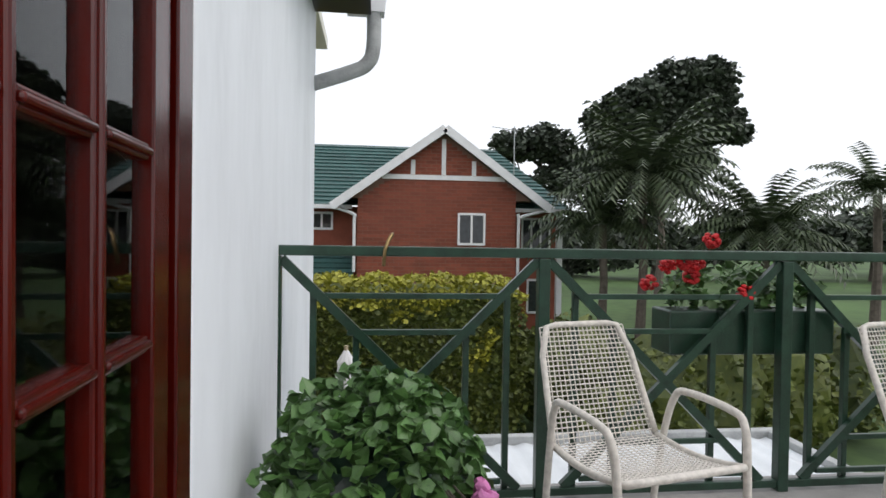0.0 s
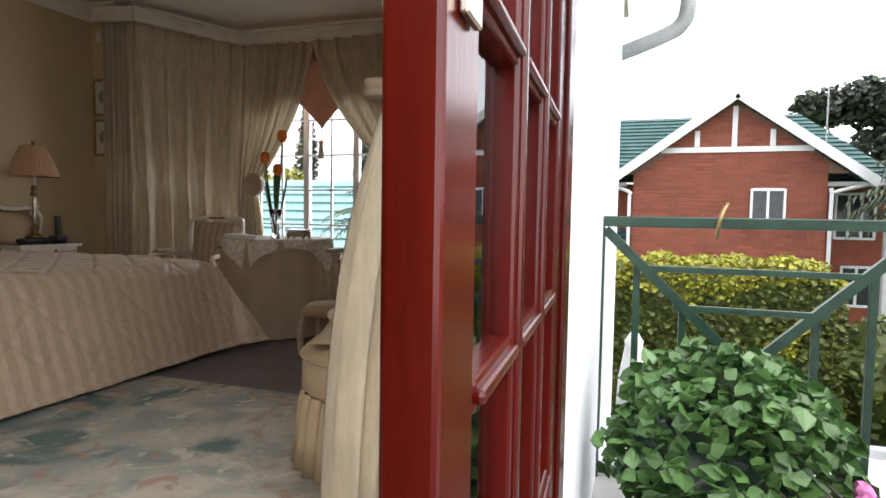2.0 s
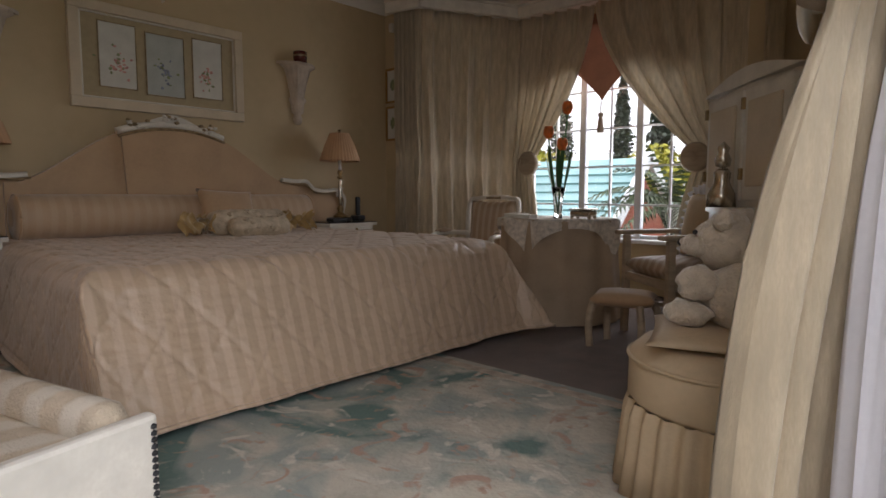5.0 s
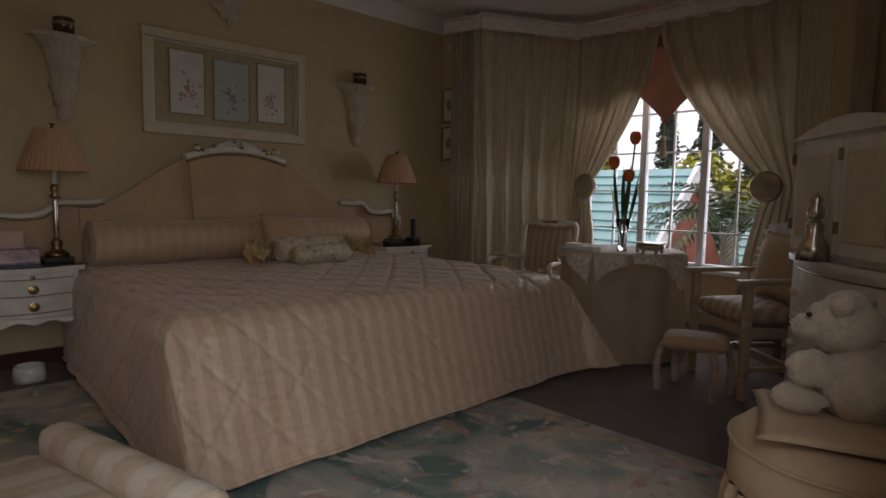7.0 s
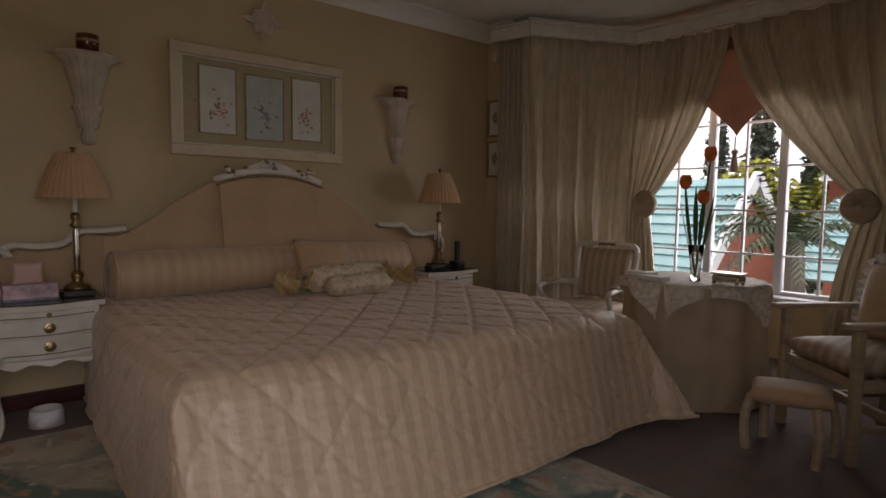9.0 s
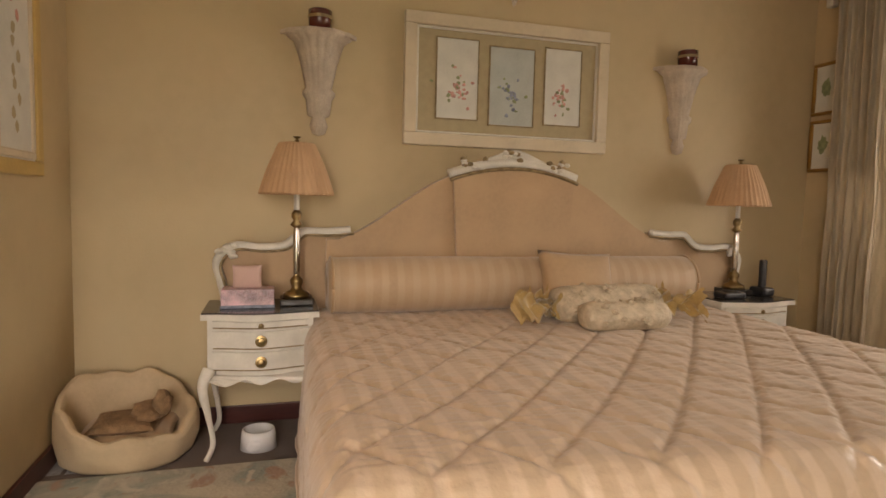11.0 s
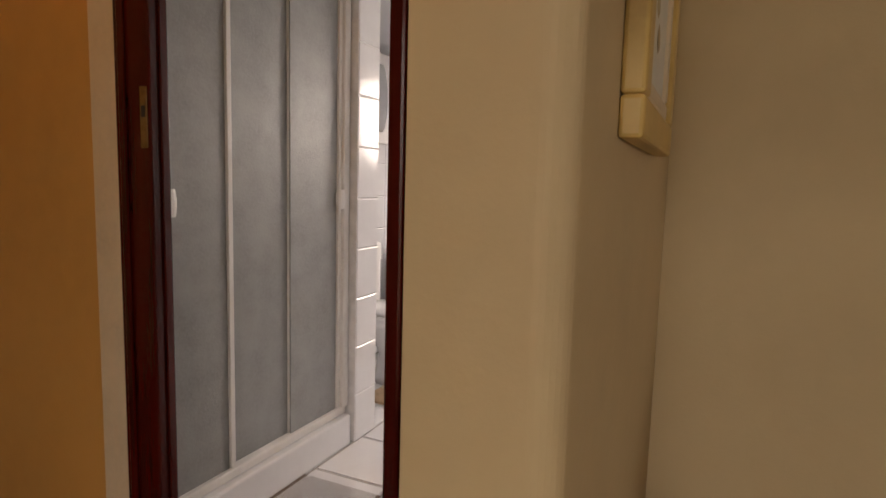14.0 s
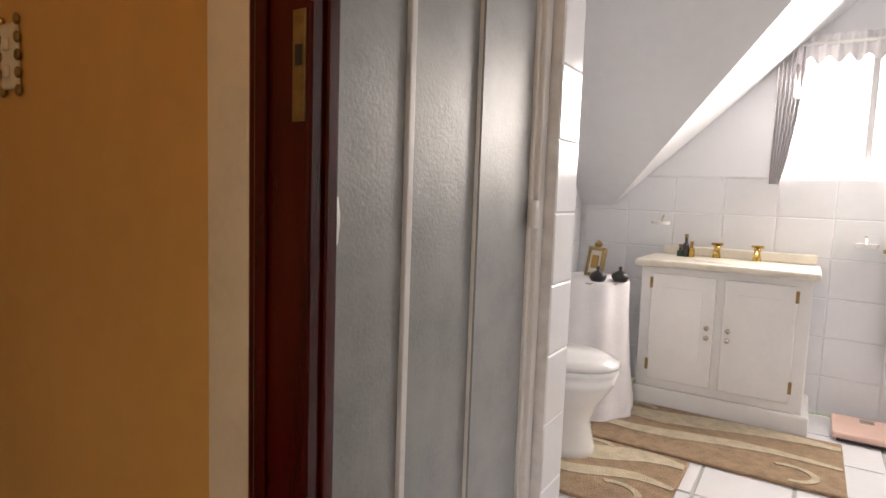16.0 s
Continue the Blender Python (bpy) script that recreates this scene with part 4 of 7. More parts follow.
for a, b in ((0.0, 0.11), (LW - 0.115, LW)):
    part("stile", leafbox(a, b, -0.02, 2.08, 0.05), M_RED, leaf)
for a, b in ((-0.02, 0.22), (1.97, 2.08)):
    part("rail", leafbox(0.112, LW - 0.117, a, b, 0.048), M_RED, leaf)
cols = [0.11 + (LW - 0.225) * k / 3 for k in range(4)]
for x in cols[1:3]:
    part("glazing_bar", leafbox(x - 0.02, x + 0.02, 0.222, 1.968, 0.044), M_RED, leaf)
    part("bead", leafbox(x - 0.010, x + 0.010, 0.224, 1.966, 0.062), M_RED, leaf)
for z in (0.335, 0.745, 1.135, 1.545):
    for x0, x1 in zip(cols, cols[1:]):
        part("glazing_bar", leafbox(x0 + 0.022, x1 - 0.022, z - 0.018, z + 0.018, 0.044), M_RED, leaf)
        part("bead", leafbox(x0 + 0.022, x1 - 0.022, z - 0.008, z + 0.008, 0.064), M_RED, leaf)
p = part("pane", leafbox(0.1, LW - 0.1, 0.2, 1.98, 0.004, 0, 0), M_ROOMGLASS, leaf)
p.visible_shadow = False
lk = Vector(H0) + dv * (LW - 0.055) + dn * 0.026 + Vector((0, 0, 1.13))
lat = part("latch_plate", leafbox(LW - 0.085, LW - 0.035, 1.08, 1.18, 0.008, 0.03, 0.002), M_SILVER, leaf, "worn metal bolt plate")
part("latch_knob", tube(B(), [lk, lk + dn * 0.02, lk + dn * 0.03 - dv * 0.03], 0.008), M_SILVER, lat)
part("handle", tube(B(), curve([lk + Vector((0, 0, 0.20)), lk + dn * 0.04 + Vector((0, 0, 0.20)), lk + dn * 0.05 + Vector((0, 0, 0.13)), lk + dn * 0.03 + Vector((0, 0, 0.10))]), 0.007), M_BRASS, leaf)
dfr = thing("doorframe_terrace", (-0.4, 1.4, -0.02), "red varnished terrace door frame", "door frame", kind="structure")
part("jamb", box(B(), (-0.425, 1.385, -0.36), (-0.33, 1.495, 2.1), 0.006), M_RED, dfr)
part("jamb_bead", box(B(), (-0.39, 1.37, -0.02), (-0.375, 1.384, 2.08), 0.003), M_RED, dfr)
part("head", box(B(), (-0.425, -0.72, 2.04), (-0.331, 1.38, 2.115), 0.006), M_RED, dfr)
part("jamb", box(B(), (-0.425, -0.745, -0.02), (-0.331, -0.68, 2.04), 0.006), M_RED, dfr)


def drape(name, path_top, path_mid, path_low, zs, folds, depth, material, label, parent=None, nu=110, thick=0.012):
    """A hanging curtain: ground lines at the top, the tie and the hem, with folds that gather at the tie."""
    def pick(p, u):
        k = u * (len(p) - 1)
        i = min(int(k), len(p) - 2)
        return Vector(p[i]).lerp(Vector(p[i + 1]), k - i)

    def f(u, v):
        z = zs[0] + (zs[2] - zs[0]) * v
        if z > zs[1]:
            w = (zs[0] - z) / (zs[0] - zs[1])
            w = w ** 1.7
            q = pick(path_top, u).lerp(pick(path_mid, u), w)
        else:
            w = min(1, (zs[1] - z) / (zs[1] - zs[2]))
            q = pick(path_mid, u).lerp(pick(path_low, u), 1 - (1 - w) ** 2.2)
        a, b = pick(path_top, max(0, u - 0.02)), pick(path_top, min(1, u + 0.02))
        d = (b - a).normalized()
        n = Vector((d.y, -d.x))
        tight = 1 - 0.6 * math.exp(-((z - zs[1]) / 0.22) ** 2)
        ph = folds * 2 * math.pi * u + 0.9 * math.sin(7 * u) + 0.5 * math.sin(2.1 * z + 9 * u)
        q = q + n * depth * tight * (math.sin(ph) + 0.35 * math.sin(2.3 * ph + 1.3 * z)) + d * depth * 0.35 * math.cos(ph)
        return Vector((q.x, q.y, z))
    bm = grid(B(), f, nu, 46)
    if parent is None:
        return solo(name, bm, material, label, "curtain", smooth=True)
    return part(name, bm, material, parent, label, smooth=True)


dc = thing("door_curtain", (-0.75, 1.25, 0), "cream slub silk curtain tied back beside the terrace door", "curtain")
drape("curtain_cloth", [(-0.66, 1.50), (-0.735, 1.22)], [(-0.66, 1.42), (-0.745, 1.24)], [(-0.66, 1.46), (-0.87, 1.14)], (2.45, 1.21, 0.02), 4.5, 0.034, M_CURTAIN, "", dc, 80)
drape("lining", [(-0.645, 1.60), (-0.66, 1.30)], [(-0.645, 1.44), (-0.665, 1.30)], [(-0.645, 1.47), (-0.69, 1.20)], (2.45, 1.21, 0.02), 2.5, 0.022, M_LINING, "white lining", dc, 40)
tie = curve([(-0.63, 1.45, 1.20), (-0.665, 1.25, 1.21), (-0.72, 1.185, 1.215), (-0.785, 1.20, 1.22), (-0.80, 1.27, 1.22), (-0.74, 1.37, 1.215), (-0.65, 1.46, 1.20)])
bm = grid(B(), lambda u, v: tie[round(u * (len(tie) - 1))] + Vector((0, 0, 0.04 * (v - 0.5))), len(tie) - 1, 2)
bmesh.ops.solidify(bm, geom=bm.faces[:], thickness=0.006)
part("tieback", bm, M_OAK, dc, "taupe fabric tie band", smooth=True)
part("curtain_track", box(B(), (-0.70, -0.8, 2.44), (-0.64, 1.8, 2.49), 0.008), M_WPAINT, dc)
hb = thing("curtain_holdback", (-0.90, 1.75, 1.32), "carved cream wooden curtain holdback", "holdback")
part("boss", lathe(B(), [(0.0, 0.03), (0.03, 0.028), (0.04, 0.018), (0.055, 0.022), (0.075, 0.012), (0.08, 0.0), (0.0, 0.0)], (0, 0, 0), 24), M_WPAINT, hb, smooth=True)
hb.children[0].location = Vector((0.02, 0.0, 0.0))
hb.children[0].data.transform(Matrix.Translation(OFF[hb]))
hb.children[0].data.transform(Matrix.Rotation(radians(-90), 4, "Y"))
part("stem", tube(B(), [(-0.89, 1.75, 1.32), (-0.62, 1.75, 1.32)], 0.012), M_WPAINT, hb)

# ---- bay curtains ----
KL, KR = (-3.86, 4.98), (-2.26, 4.95)
wc = thing("bay_curtain_west", (-4.2, 4.7, 0), "full beige silk curtain tied back beside the bay window", "curtain", "bay curtains")
drape("curtain_cloth", [(-4.70, 3.95), (-4.42, 4.02), (-3.98, 4.92), (-3.2, 4.96)], [(-4.70, 3.95), (-4.42, 4.02), (-4.0, 4.88), (-3.86, 4.96)], [(-4.70, 3.95), (-4.42, 4.02), (-4.0, 4.88), (-3.75, 4.96)], (2.56, 1.17, 0.02), 17, 0.035, M_CURTAIN, "", wc, 240)
ec = thing("bay_curtain_east", (-1.9, 4.6, 0), "full beige silk curtain tied back beside the bay window", "curtain", "bay curtains")
drape("curtain_cloth", [(-3.2, 4.94), (-2.1, 4.93), (-1.72, 4.3), (-1.5, 4.05)], [(-2.26, 4.94), (-2.05, 4.90), (-1.72, 4.3), (-1.5, 4.05)], [(-2.45, 4.94), (-2.08, 4.90), (-1.72, 4.3), (-1.5, 4.05)], (2.56, 1.19, 0.02), 15, 0.035, M_CURTAIN, "", ec, 230)
for k, (x, y) in enumerate((KL, KR)):
    rs = thing("curtain_rosette", (x, y - 0.10, 1.18), "round carved cream curtain holdback rosette", "holdback", "bay rosettes")
    bm = lathe(B(), [(0.0, 0.04), (0.030, 0.040), (0.036, 0.015), (0.060, 0.036), (0.078, 0.014), (0.100, 0.030), (0.120, 0.0), (0.0, -0.005)], (0, 0, 0), 28)
    bmesh.ops.rotate(bm, verts=bm.verts, cent=(0, 0, 0), matrix=Matrix.Rotation(radians(90), 3, "X"))
    bmesh.ops.translate(bm, verts=bm.verts, vec=(x, y - 0.06, 1.18))
    part("boss", bm, M_OAK, rs, smooth=True)
    part("stem", tube(B(), [(x, y - 0.06, 1.18), (x, y + 0.15, 1.18)], 0.015), M_WPAINT, rs)
pel = thing("curtain_pelmet", (-3.2, 4.7, 2.56), "white moulded curtain pelmet along the bay", "pelmet")
for a, b in (((-4.74, 3.88), (-4.37, 3.95)), ((-4.37, 3.95), (-3.93, 4.82)), ((-3.93, 4.82), (-2.05, 4.84)), ((-2.05, 4.84), (-1.6, 4.1))):
    part("board", bar(B(), (*a, 2.59), (*b, 2.59), 0.05, 0.10, (0, 0, 1), 0.01), M_WPAINT, pel)
    part("lip", bar(B(), (*a, 2.645), (*b, 2.645), 0.09, 0.02, (0, 0, 1), 0.005), M_WPAINT, pel)
val = thing("window_valance", (-3.15, 5.03, 1.7), "rust brown scalloped fabric blind with pointed middle", "blind")


def scallop(x):
    t = (x + 3.15) / 0.30
    k = abs(t) % 2
    return 1.72 + 0.30 * (min(abs(t), 1) ** 0.8 if abs(t) < 1 else (1 - 0.6 * (abs(t) - 1) ** 2)) if abs(t) < 2 else 1.90


bm = grid(B(), lambda u, v: Vector((-3.95 + 1.6 * u, 5.035 + 0.004 * math.sin(40 * u), 2.5 + (scallop(-3.95 + 1.6 * u) - 2.5) * v)), 80, 8)
part("cloth", bm, M_VALANCE, val)
tz = thing("tassel", (-3.15, 5.02, 1.44), "brown silk tassel hanging from the blind", "tassel")
part("cord", tube(B(), [(-3.15, 5.02, 1.72), (-3.15, 5.02, 1.62)], 0.006), M_GILT, tz)
part("skirt", lathe(B(), [(0, 0.18), (0.022, 0.175), (0.028, 0.15), (0.014, 0.135), (0.02, 0.12), (0.032, 0.02), (0.034, 0), (0, 0)], (-3.15, 5.02, 1.44), 16, flute=0.1), M_TAUPE, tz, smooth=True)

# ---- bed ----
XB0, XB1, YB0, YB1, ZB = -4.78, -2.86, 0.92, 2.93, 0.60
bed = thing("bed", (-3.8, 1.9, 0), "wide made bed with white carved upholstered headboard", "bed")
part("mattress", box(B(), (XB0, YB0 + 0.05, 0.12), (XB1 - 0.05, YB1 - 0.05, 0.56), 0.06), M_LINING, bed)


def quilt(u, v):
    """u runs across the bed with both drops, v from the pillows to the foot drop."""
    drop = 0.62
    W, L = YB1 - YB0, XB1 - XB0
    a, b = u * (W + 2 * drop) - drop, v * (L + drop)
    side = 0.08 * min(1, b / L)
    y, x = YB0 - side + a * (W + side) / W, XB0 + b

    def over(e, slope):
        k = max(0.0, e)
        r = 0.10
        if k < r * 1.57:
            t = k / r
            return r * math.sin(t), r * (1 - math.cos(t))
        return r + (k - r * 1.57) * slope, r + (k - r * 1.57) * 0.965
    ey = -a if a < 0 else a - W
    o1, d1 = over(ey, 0.05 if a < 0 else 0.20)
    o2, d2 = over(b - L, 0.26)
    if a < 0:
        y = YB0 - side - o1
    elif a > W:
        y = YB1 + o1
    if b > L:
        x = XB1 + o2
    d = max(d1, d2)
    if ey > 0 and b > L:
        s = min(ey, b - L) / drop
        x += (0.06 if a < 0 else 0.18) * s
        y += (0.02 if a < 0 else 0.06) * s
        d -= 0.03 * s
    x -= 0.11 * (1 - min(1, max(0, a / W))) ** 2 * min(1, b / L) ** 3 * (1 - min(1, d / 0.55))
    # stitched lozenges with puckers along the seams
    p, q = (a * 1.25 + b) / 0.30, (a * 1.25 - b) / 0.30
    puff = min(abs(p - round(p)), abs(q - round(q)))
    h = 0.015 * min(1, puff * 8) ** 0.5
    pk = max(0, 1 - puff * 4) * 0.006 * noise.noise(Vector((a * 45, b * 45, 0)))
    w = 0.010 * noise.noise(Vector((a * 2.5, b * 2.5, 3))) + 0.006 * noise.noise(Vector((a * 9, b * 5, 7))) + 0.004 * noise.noise(Vector((a * 9, b * 55, 11))) + pk
    hem = 0.008 * math.exp(-((max(ey, b - L) - drop + 0.035) / 0.012) ** 2)
    tilt = min(1, d / 0.10) if d > 0 else 0.0
    n = h * (1 - 0.45 * tilt) + w
    f = 0.007 * math.sin(13 * (a if b > L else b) + 2 * math.sin(3 * a)) * min(1, d / 0.4)
    if b > L and d2 >= d1:
        x += (n + f - hem) * tilt
    elif a < 0:
        y -= (n + f * 0.5 - hem) * tilt
    elif a > W:
        y += (n + f - hem) * tilt
    z = ZB - d + n * (1 - tilt)
    return Vector((x, y, max(z, 0.03)))


qb = thing("quilted_bedspread", (-3.8, 1.92, 0.03), "champagne striped quilted satin bedspread over the bed", "bedspread")
part("cover", grid(B(), quilt, 400, 310), M_QUILT, qb, smooth=True)
hem_line = [quilt(0, k / 60) for k in range(61)] + [quilt(k / 90, 1) for k in range(1, 90)] + [quilt(1, 1 - k / 60) for k in range(61)]
part("hem", tube(B(), [p + Vector((0, 0, 0.004)) for p in hem_line], 0.010, 8), M_QUILT, qb, "corded hem", smooth=True)
hd = bed
bm = B()
ym = 1.92


def head_top(y):
    t = abs(y - ym)
    if t < 0.36:
        return 1.36 - 0.06 * (t / 0.36) ** 2
    if t < 0.90:
        k = (t - 0.36) / 0.54
        return 1.285 - 0.32 * (0.6 * k + 0.4 * k * k * (3 - 2 * k))
    return 0.95


outline = [(-4.90, ym - 1.0 + 2.0 * k / 60, head_top(ym - 1.0 + 2.0 * k / 60)) for k in range(61)]
part("headboard", prism(bm, [(-4.90, ym - 1.0, 0.1)] + outline + [(-4.90, ym + 1.0, 0.1)], (0.07, 0, 0)), M_HEAD, bed, "peach upholstered headboard")
inner = [(-4.828, ym - 0.35 + 0.7 * k / 30, head_top(ym - 0.35 + 0.7 * k / 30) - 0.02) for k in range(31)]
part("centre_panel", prism(B(), [(-4.828, ym - 0.30, 0.5)] + inner + [(-4.828, ym + 0.30, 0.5)], (0.025, 0, 0)), M_HEAD, bed)
part("crest", tube(B(), [(-4.83, ym - 0.37 + 0.74 * k / 24, 1.365 - 0.07 * ((k - 12) / 12) ** 2) for k in range(25)], 0.026), M_WPAINT, bed, "white carved crest", smooth=True)
part("crest_edge", tube(B(), [(-4.80, ym - 0.37 + 0.74 * k / 24, 1.335 - 0.07 * ((k - 12) / 12) ** 2) for k in range(25)], 0.010), M_GILT, bed, smooth=True)
part("crest_panel", prism(B(), [(-4.85, ym + 0.2 * q, 1.365 + 0.075 * (1 - abs(q) ** 1.3)) for q in [k / 8 - 1 for k in range(17)]] + [(-4.85, ym + 0.2, 1.32), (-4.85, ym - 0.2, 1.32)], (0.03, 0, 0)), M_WPAINT, bed)
rnd = random.Random(12)
for yy in (ym, ym - 0.24, ym + 0.24):
    for k in range(9):
        dy, dz = rnd.uniform(-0.055, 0.055), rnd.uniform(-0.02, 0.035)
        part("carved_leaf", blob(B(), (-4.805, yy + dy * 1.2, 1.395 - 2.0 * (yy - ym) ** 2 * 0.4 + dz), (0.012, 0.018, 0.012), k, 0.4, 2), M_GILT if k % 2 else M_WPAINT, bed)
for s in (-1, 1):
    pts = curve([(-4.84, ym + s * d, z) for d, z in ((0.88, 0.995), (1.0, 0.985), (1.11, 0.985), (1.15, 0.955), (1.21, 0.915), (1.32, 0.905), (1.42, 0.915), (1.48, 0.89), (1.515, 0.83), (1.495, 0.74), (1.48, 0.65), (1.50, 0.55))])
    part("wing_rail", tube(B(), pts, 0.022), M_WPAINT, bed, "white carved wing rail", smooth=True)
    part("wing_edge", tube(B(), [p + Vector((0.016, -0.016 * s, -0.016)) for p in pts], 0.007), M_GILT, bed, smooth=True)
    part("wing_panel", prism(B(), [(-4.90, p.y, p.z) for p in pts] + [(-4.90, ym + s * 1.0, 0.5)], (0.035, 0, 0)), M_HEAD, bed)
    for k in range(7):
        part("carved_leaf", blob(B(), (-4.815, ym + s * (1.43 + rnd.uniform(0, 0.09)), 0.895 + rnd.uniform(-0.05, 0.04)), (0.014, 0.022, 0.014), k, 0.4, 2), M_WPAINT, bed)

bl = thing("bolster", (-4.63, 1.95, 0.60), "long round striped satin bolster against the headboard", "bolster")
prof = [(0.0, -0.985), (0.05, -0.985), (0.055, -0.995), (0.11, -0.992), (0.132, -0.975), (0.134, -0.9), (0.136, -0.4), (0.132, 0), (0.136, 0.4), (0.134, 0.9), (0.132, 0.975), (0.11, 0.992), (0.055, 0.995), (0.05, 0.985), (0.0, 0.985)]
bm = lathe(B(), prof, (0, 0, 0), 28)
bmesh.ops.rotate(bm, verts=bm.verts, cent=(0, 0, 0), matrix=Matrix.Rotation(radians(90), 3, "X"))
bmesh.ops.translate(bm, verts=bm.verts, vec=(-4.63, 1.90, 0.745))
part("cover", bm, M_BOLSTER, bl, smooth=True)
for y in (0.925, 2.875):
    part("piping", tube(B(), [(-4.63 + 0.133 * math.cos(a), y, 0.745 + 0.133 * math.sin(a)) for a in [k * 6.2832 / 32 for k in range(33)]], 0.007), M_HEAD, bl, smooth=True)


def pillow(name, c, s, rot, material, label):
    return solo(name, cushion(B(), c, s, m=pose(0, 0, 0, *rot).to_3x3()), material, label, "cushion", smooth=True)


pillow("scatter_cushion", (-4.46, 2.13, 0.745), (0.42, 0.36, 0.14), (68, 3, 92), M_HEAD, "plain peach scatter cushion leaning on the bolster")


def roll_cushion(name, c, ln, r, turn, label):
    t = thing(name, (c[0], c[1], c[2] - r), label, "cushion")
    m = Matrix.Translation(c) @ pose(0, 0, 0, 90, 0, turn)
    prof = [(0.0, -0.5), (0.5, -0.5), (0.85, -0.47), (0.98, -0.40), (1.0, -0.2), (0.96, 0.0), (1.0, 0.2), (0.98, 0.40), (0.85, 0.47), (0.5, 0.5), (0.0, 0.5)]
    bm = lathe(B(), [(a * r, z * ln) for a, z in prof], (0, 0, 0), 36, (1.15, 0.9), 0.03, 5)
    bmesh.ops.transform(bm, matrix=m, verts=bm.verts)
    part("cover", bm, M_LACE, t, smooth=True)
    rnd2 = random.Random(int(ln * 100))
    for k in range(15):
        a, z = rnd2.uniform(-0.4, 2.4), rnd2.uniform(-0.4, 0.4) * ln
        p = m @ Vector((1.15 * r * math.cos(a), 0.9 * r * math.sin(a), z))
        part("rosette", blob(B(), p, (0.017, 0.017, 0.012), k, 0.6, 2), M_LACE, t)
    return t


roll_cushion("lace_cushion", (-4.27, 2.17, 0.695), 0.54, 0.095, 2, "cream beaded lace roll cushion with gold bows")
roll_cushion("small_lace_cushion", (-4.07, 2.14, 0.672), 0.40, 0.07, -3, "small cream beaded lace roll cushion")
for k, c in enumerate(((-4.22, 1.83, 0.69), (-4.24, 2.52, 0.69))):
    bw = thing("organza_bow", (c[0], c[1], 0.61), "gold organza ribbon bow on the cushion end", "bow", "organza bows")
    rnd = random.Random(k)
    for q in range(9):
        a = rnd.uniform(0, 6.28)
        bm = grid(B(), lambda u, v: Vector(c) + Vector((math.cos(a) * 0.14 * u + 0.02 * math.sin(6 * v + q), math.sin(a) * 0.14 * u + 0.02 * math.cos(5 * v), (v - 0.5) * 0.11 * (0.3 + u) + 0.02 * math.sin(9 * u + q))), 8, 6)
        part("ribbon", bm, M_BOW, bw, smooth=True)


# ---- nightstands ----
def nightstand(x, y, label):
    t = thing("nightstand", (x, y, 0), label, "nightstand", "bedside tables")
    x0, x1, y0, y1 = x - 0.18, x + 0.18, y - 0.24, y + 0.24

    def bow(yy):
        k = (yy - y) / 0.24
        return 0.022 * math.cos(k * math.pi * 1.0) - 0.006

    def front(z0, z1, w, ext):
        return prism(B(), [(x0, y - w, z0)] + [(x1 + ext + bow(y - w + 2 * w * i / 16), y - w + 2 * w * i / 16, z0) for i in range(17)] + [(x0, y + w, z0)], (0, 0, z1 - z0))
    part("body", front(0.37, 0.615, 0.225, -0.01), M_WPAINT, t)
    part("tabletop", front(0.617, 0.642, 0.25, 0.018), M_WPAINT, t)
    part("glass_top", front(0.643, 0.649, 0.247, 0.014), M_MARBLE, t, "polished glass top")
    for z0, z1, kn in ((0.575, 0.608, 0.012), (0.485, 0.565, 0.026), (0.39, 0.475, 0.026)):
        d = part("drawer", front(z0, z1, 0.205, 0.002), M_WPAINT, t)
        part("drawer_line", tube(B(), [(x1 + 0.003 + bow(y - 0.2 + 0.4 * i / 12), y - 0.2 + 0.4 * i / 12, z0 + 0.006) for i in range(13)], 0.003, 5), M_GILT, d)
        bm = lathe(B(), [(0, 0.014), (kn * 0.5, 0.012), (kn * 0.6, 0.006), (kn, 0.004), (kn, 0.0), (0, 0)], (0, 0, 0), 16)
        bmesh.ops.rotate(bm, verts=bm.verts, cent=(0, 0, 0), matrix=Matrix.Rotation(radians(90), 3, "Y"))
        bmesh.ops.translate(bm, verts=bm.verts, vec=(x1 + 0.02, y, (z0 + z1) / 2))
        part("knob", bm, M_BRASS, d, "round brass knob")
    part("apron", prism(B(), [(x1 - 0.005 + bow(y - 0.22), y - 0.22, 0.372)] + [(x1 - 0.005 + bow(y), y - 0.22 + 0.44 * i / 24, 0.345 + 0.012 * math.cos(i / 24 * 6 * math.pi)) for i in range(25)] + [(x1 - 0.005 + bow(y - 0.22), y + 0.22, 0.372)], (0.018, 0, 0)), M_WPAINT, t)
    for sx, sy in ((1, -1), (1, 1), (-1, -1), (-1, 1)):
        cx, cy = (x1 - 0.015 if sx > 0 else x0 + 0.02), y + sy * 0.215
        part("leg", tube(B(), curve([(cx, cy, 0.40), (cx + 0.03 * sx, cy + 0.025 * sy, 0.33), (cx + 0.012 * sx, cy + 0.005 * sy, 0.20), (cx - 0.005 * sx, cy - 0.012 * sy, 0.07), (cx + 0.018 * sx, cy + 0.015 * sy, 0.0)]), [0.03 - 0.018 * min(1, i / 18) for i in range(33)], 10), M_WPAINT, t, smooth=True)
    return t


nightstand(-4.68, 0.615, "white painted bowed nightstand with gilt lines and cabriole legs")
nightstand(-4.62, 3.24, "white painted nightstand with glass top beside the curtain")


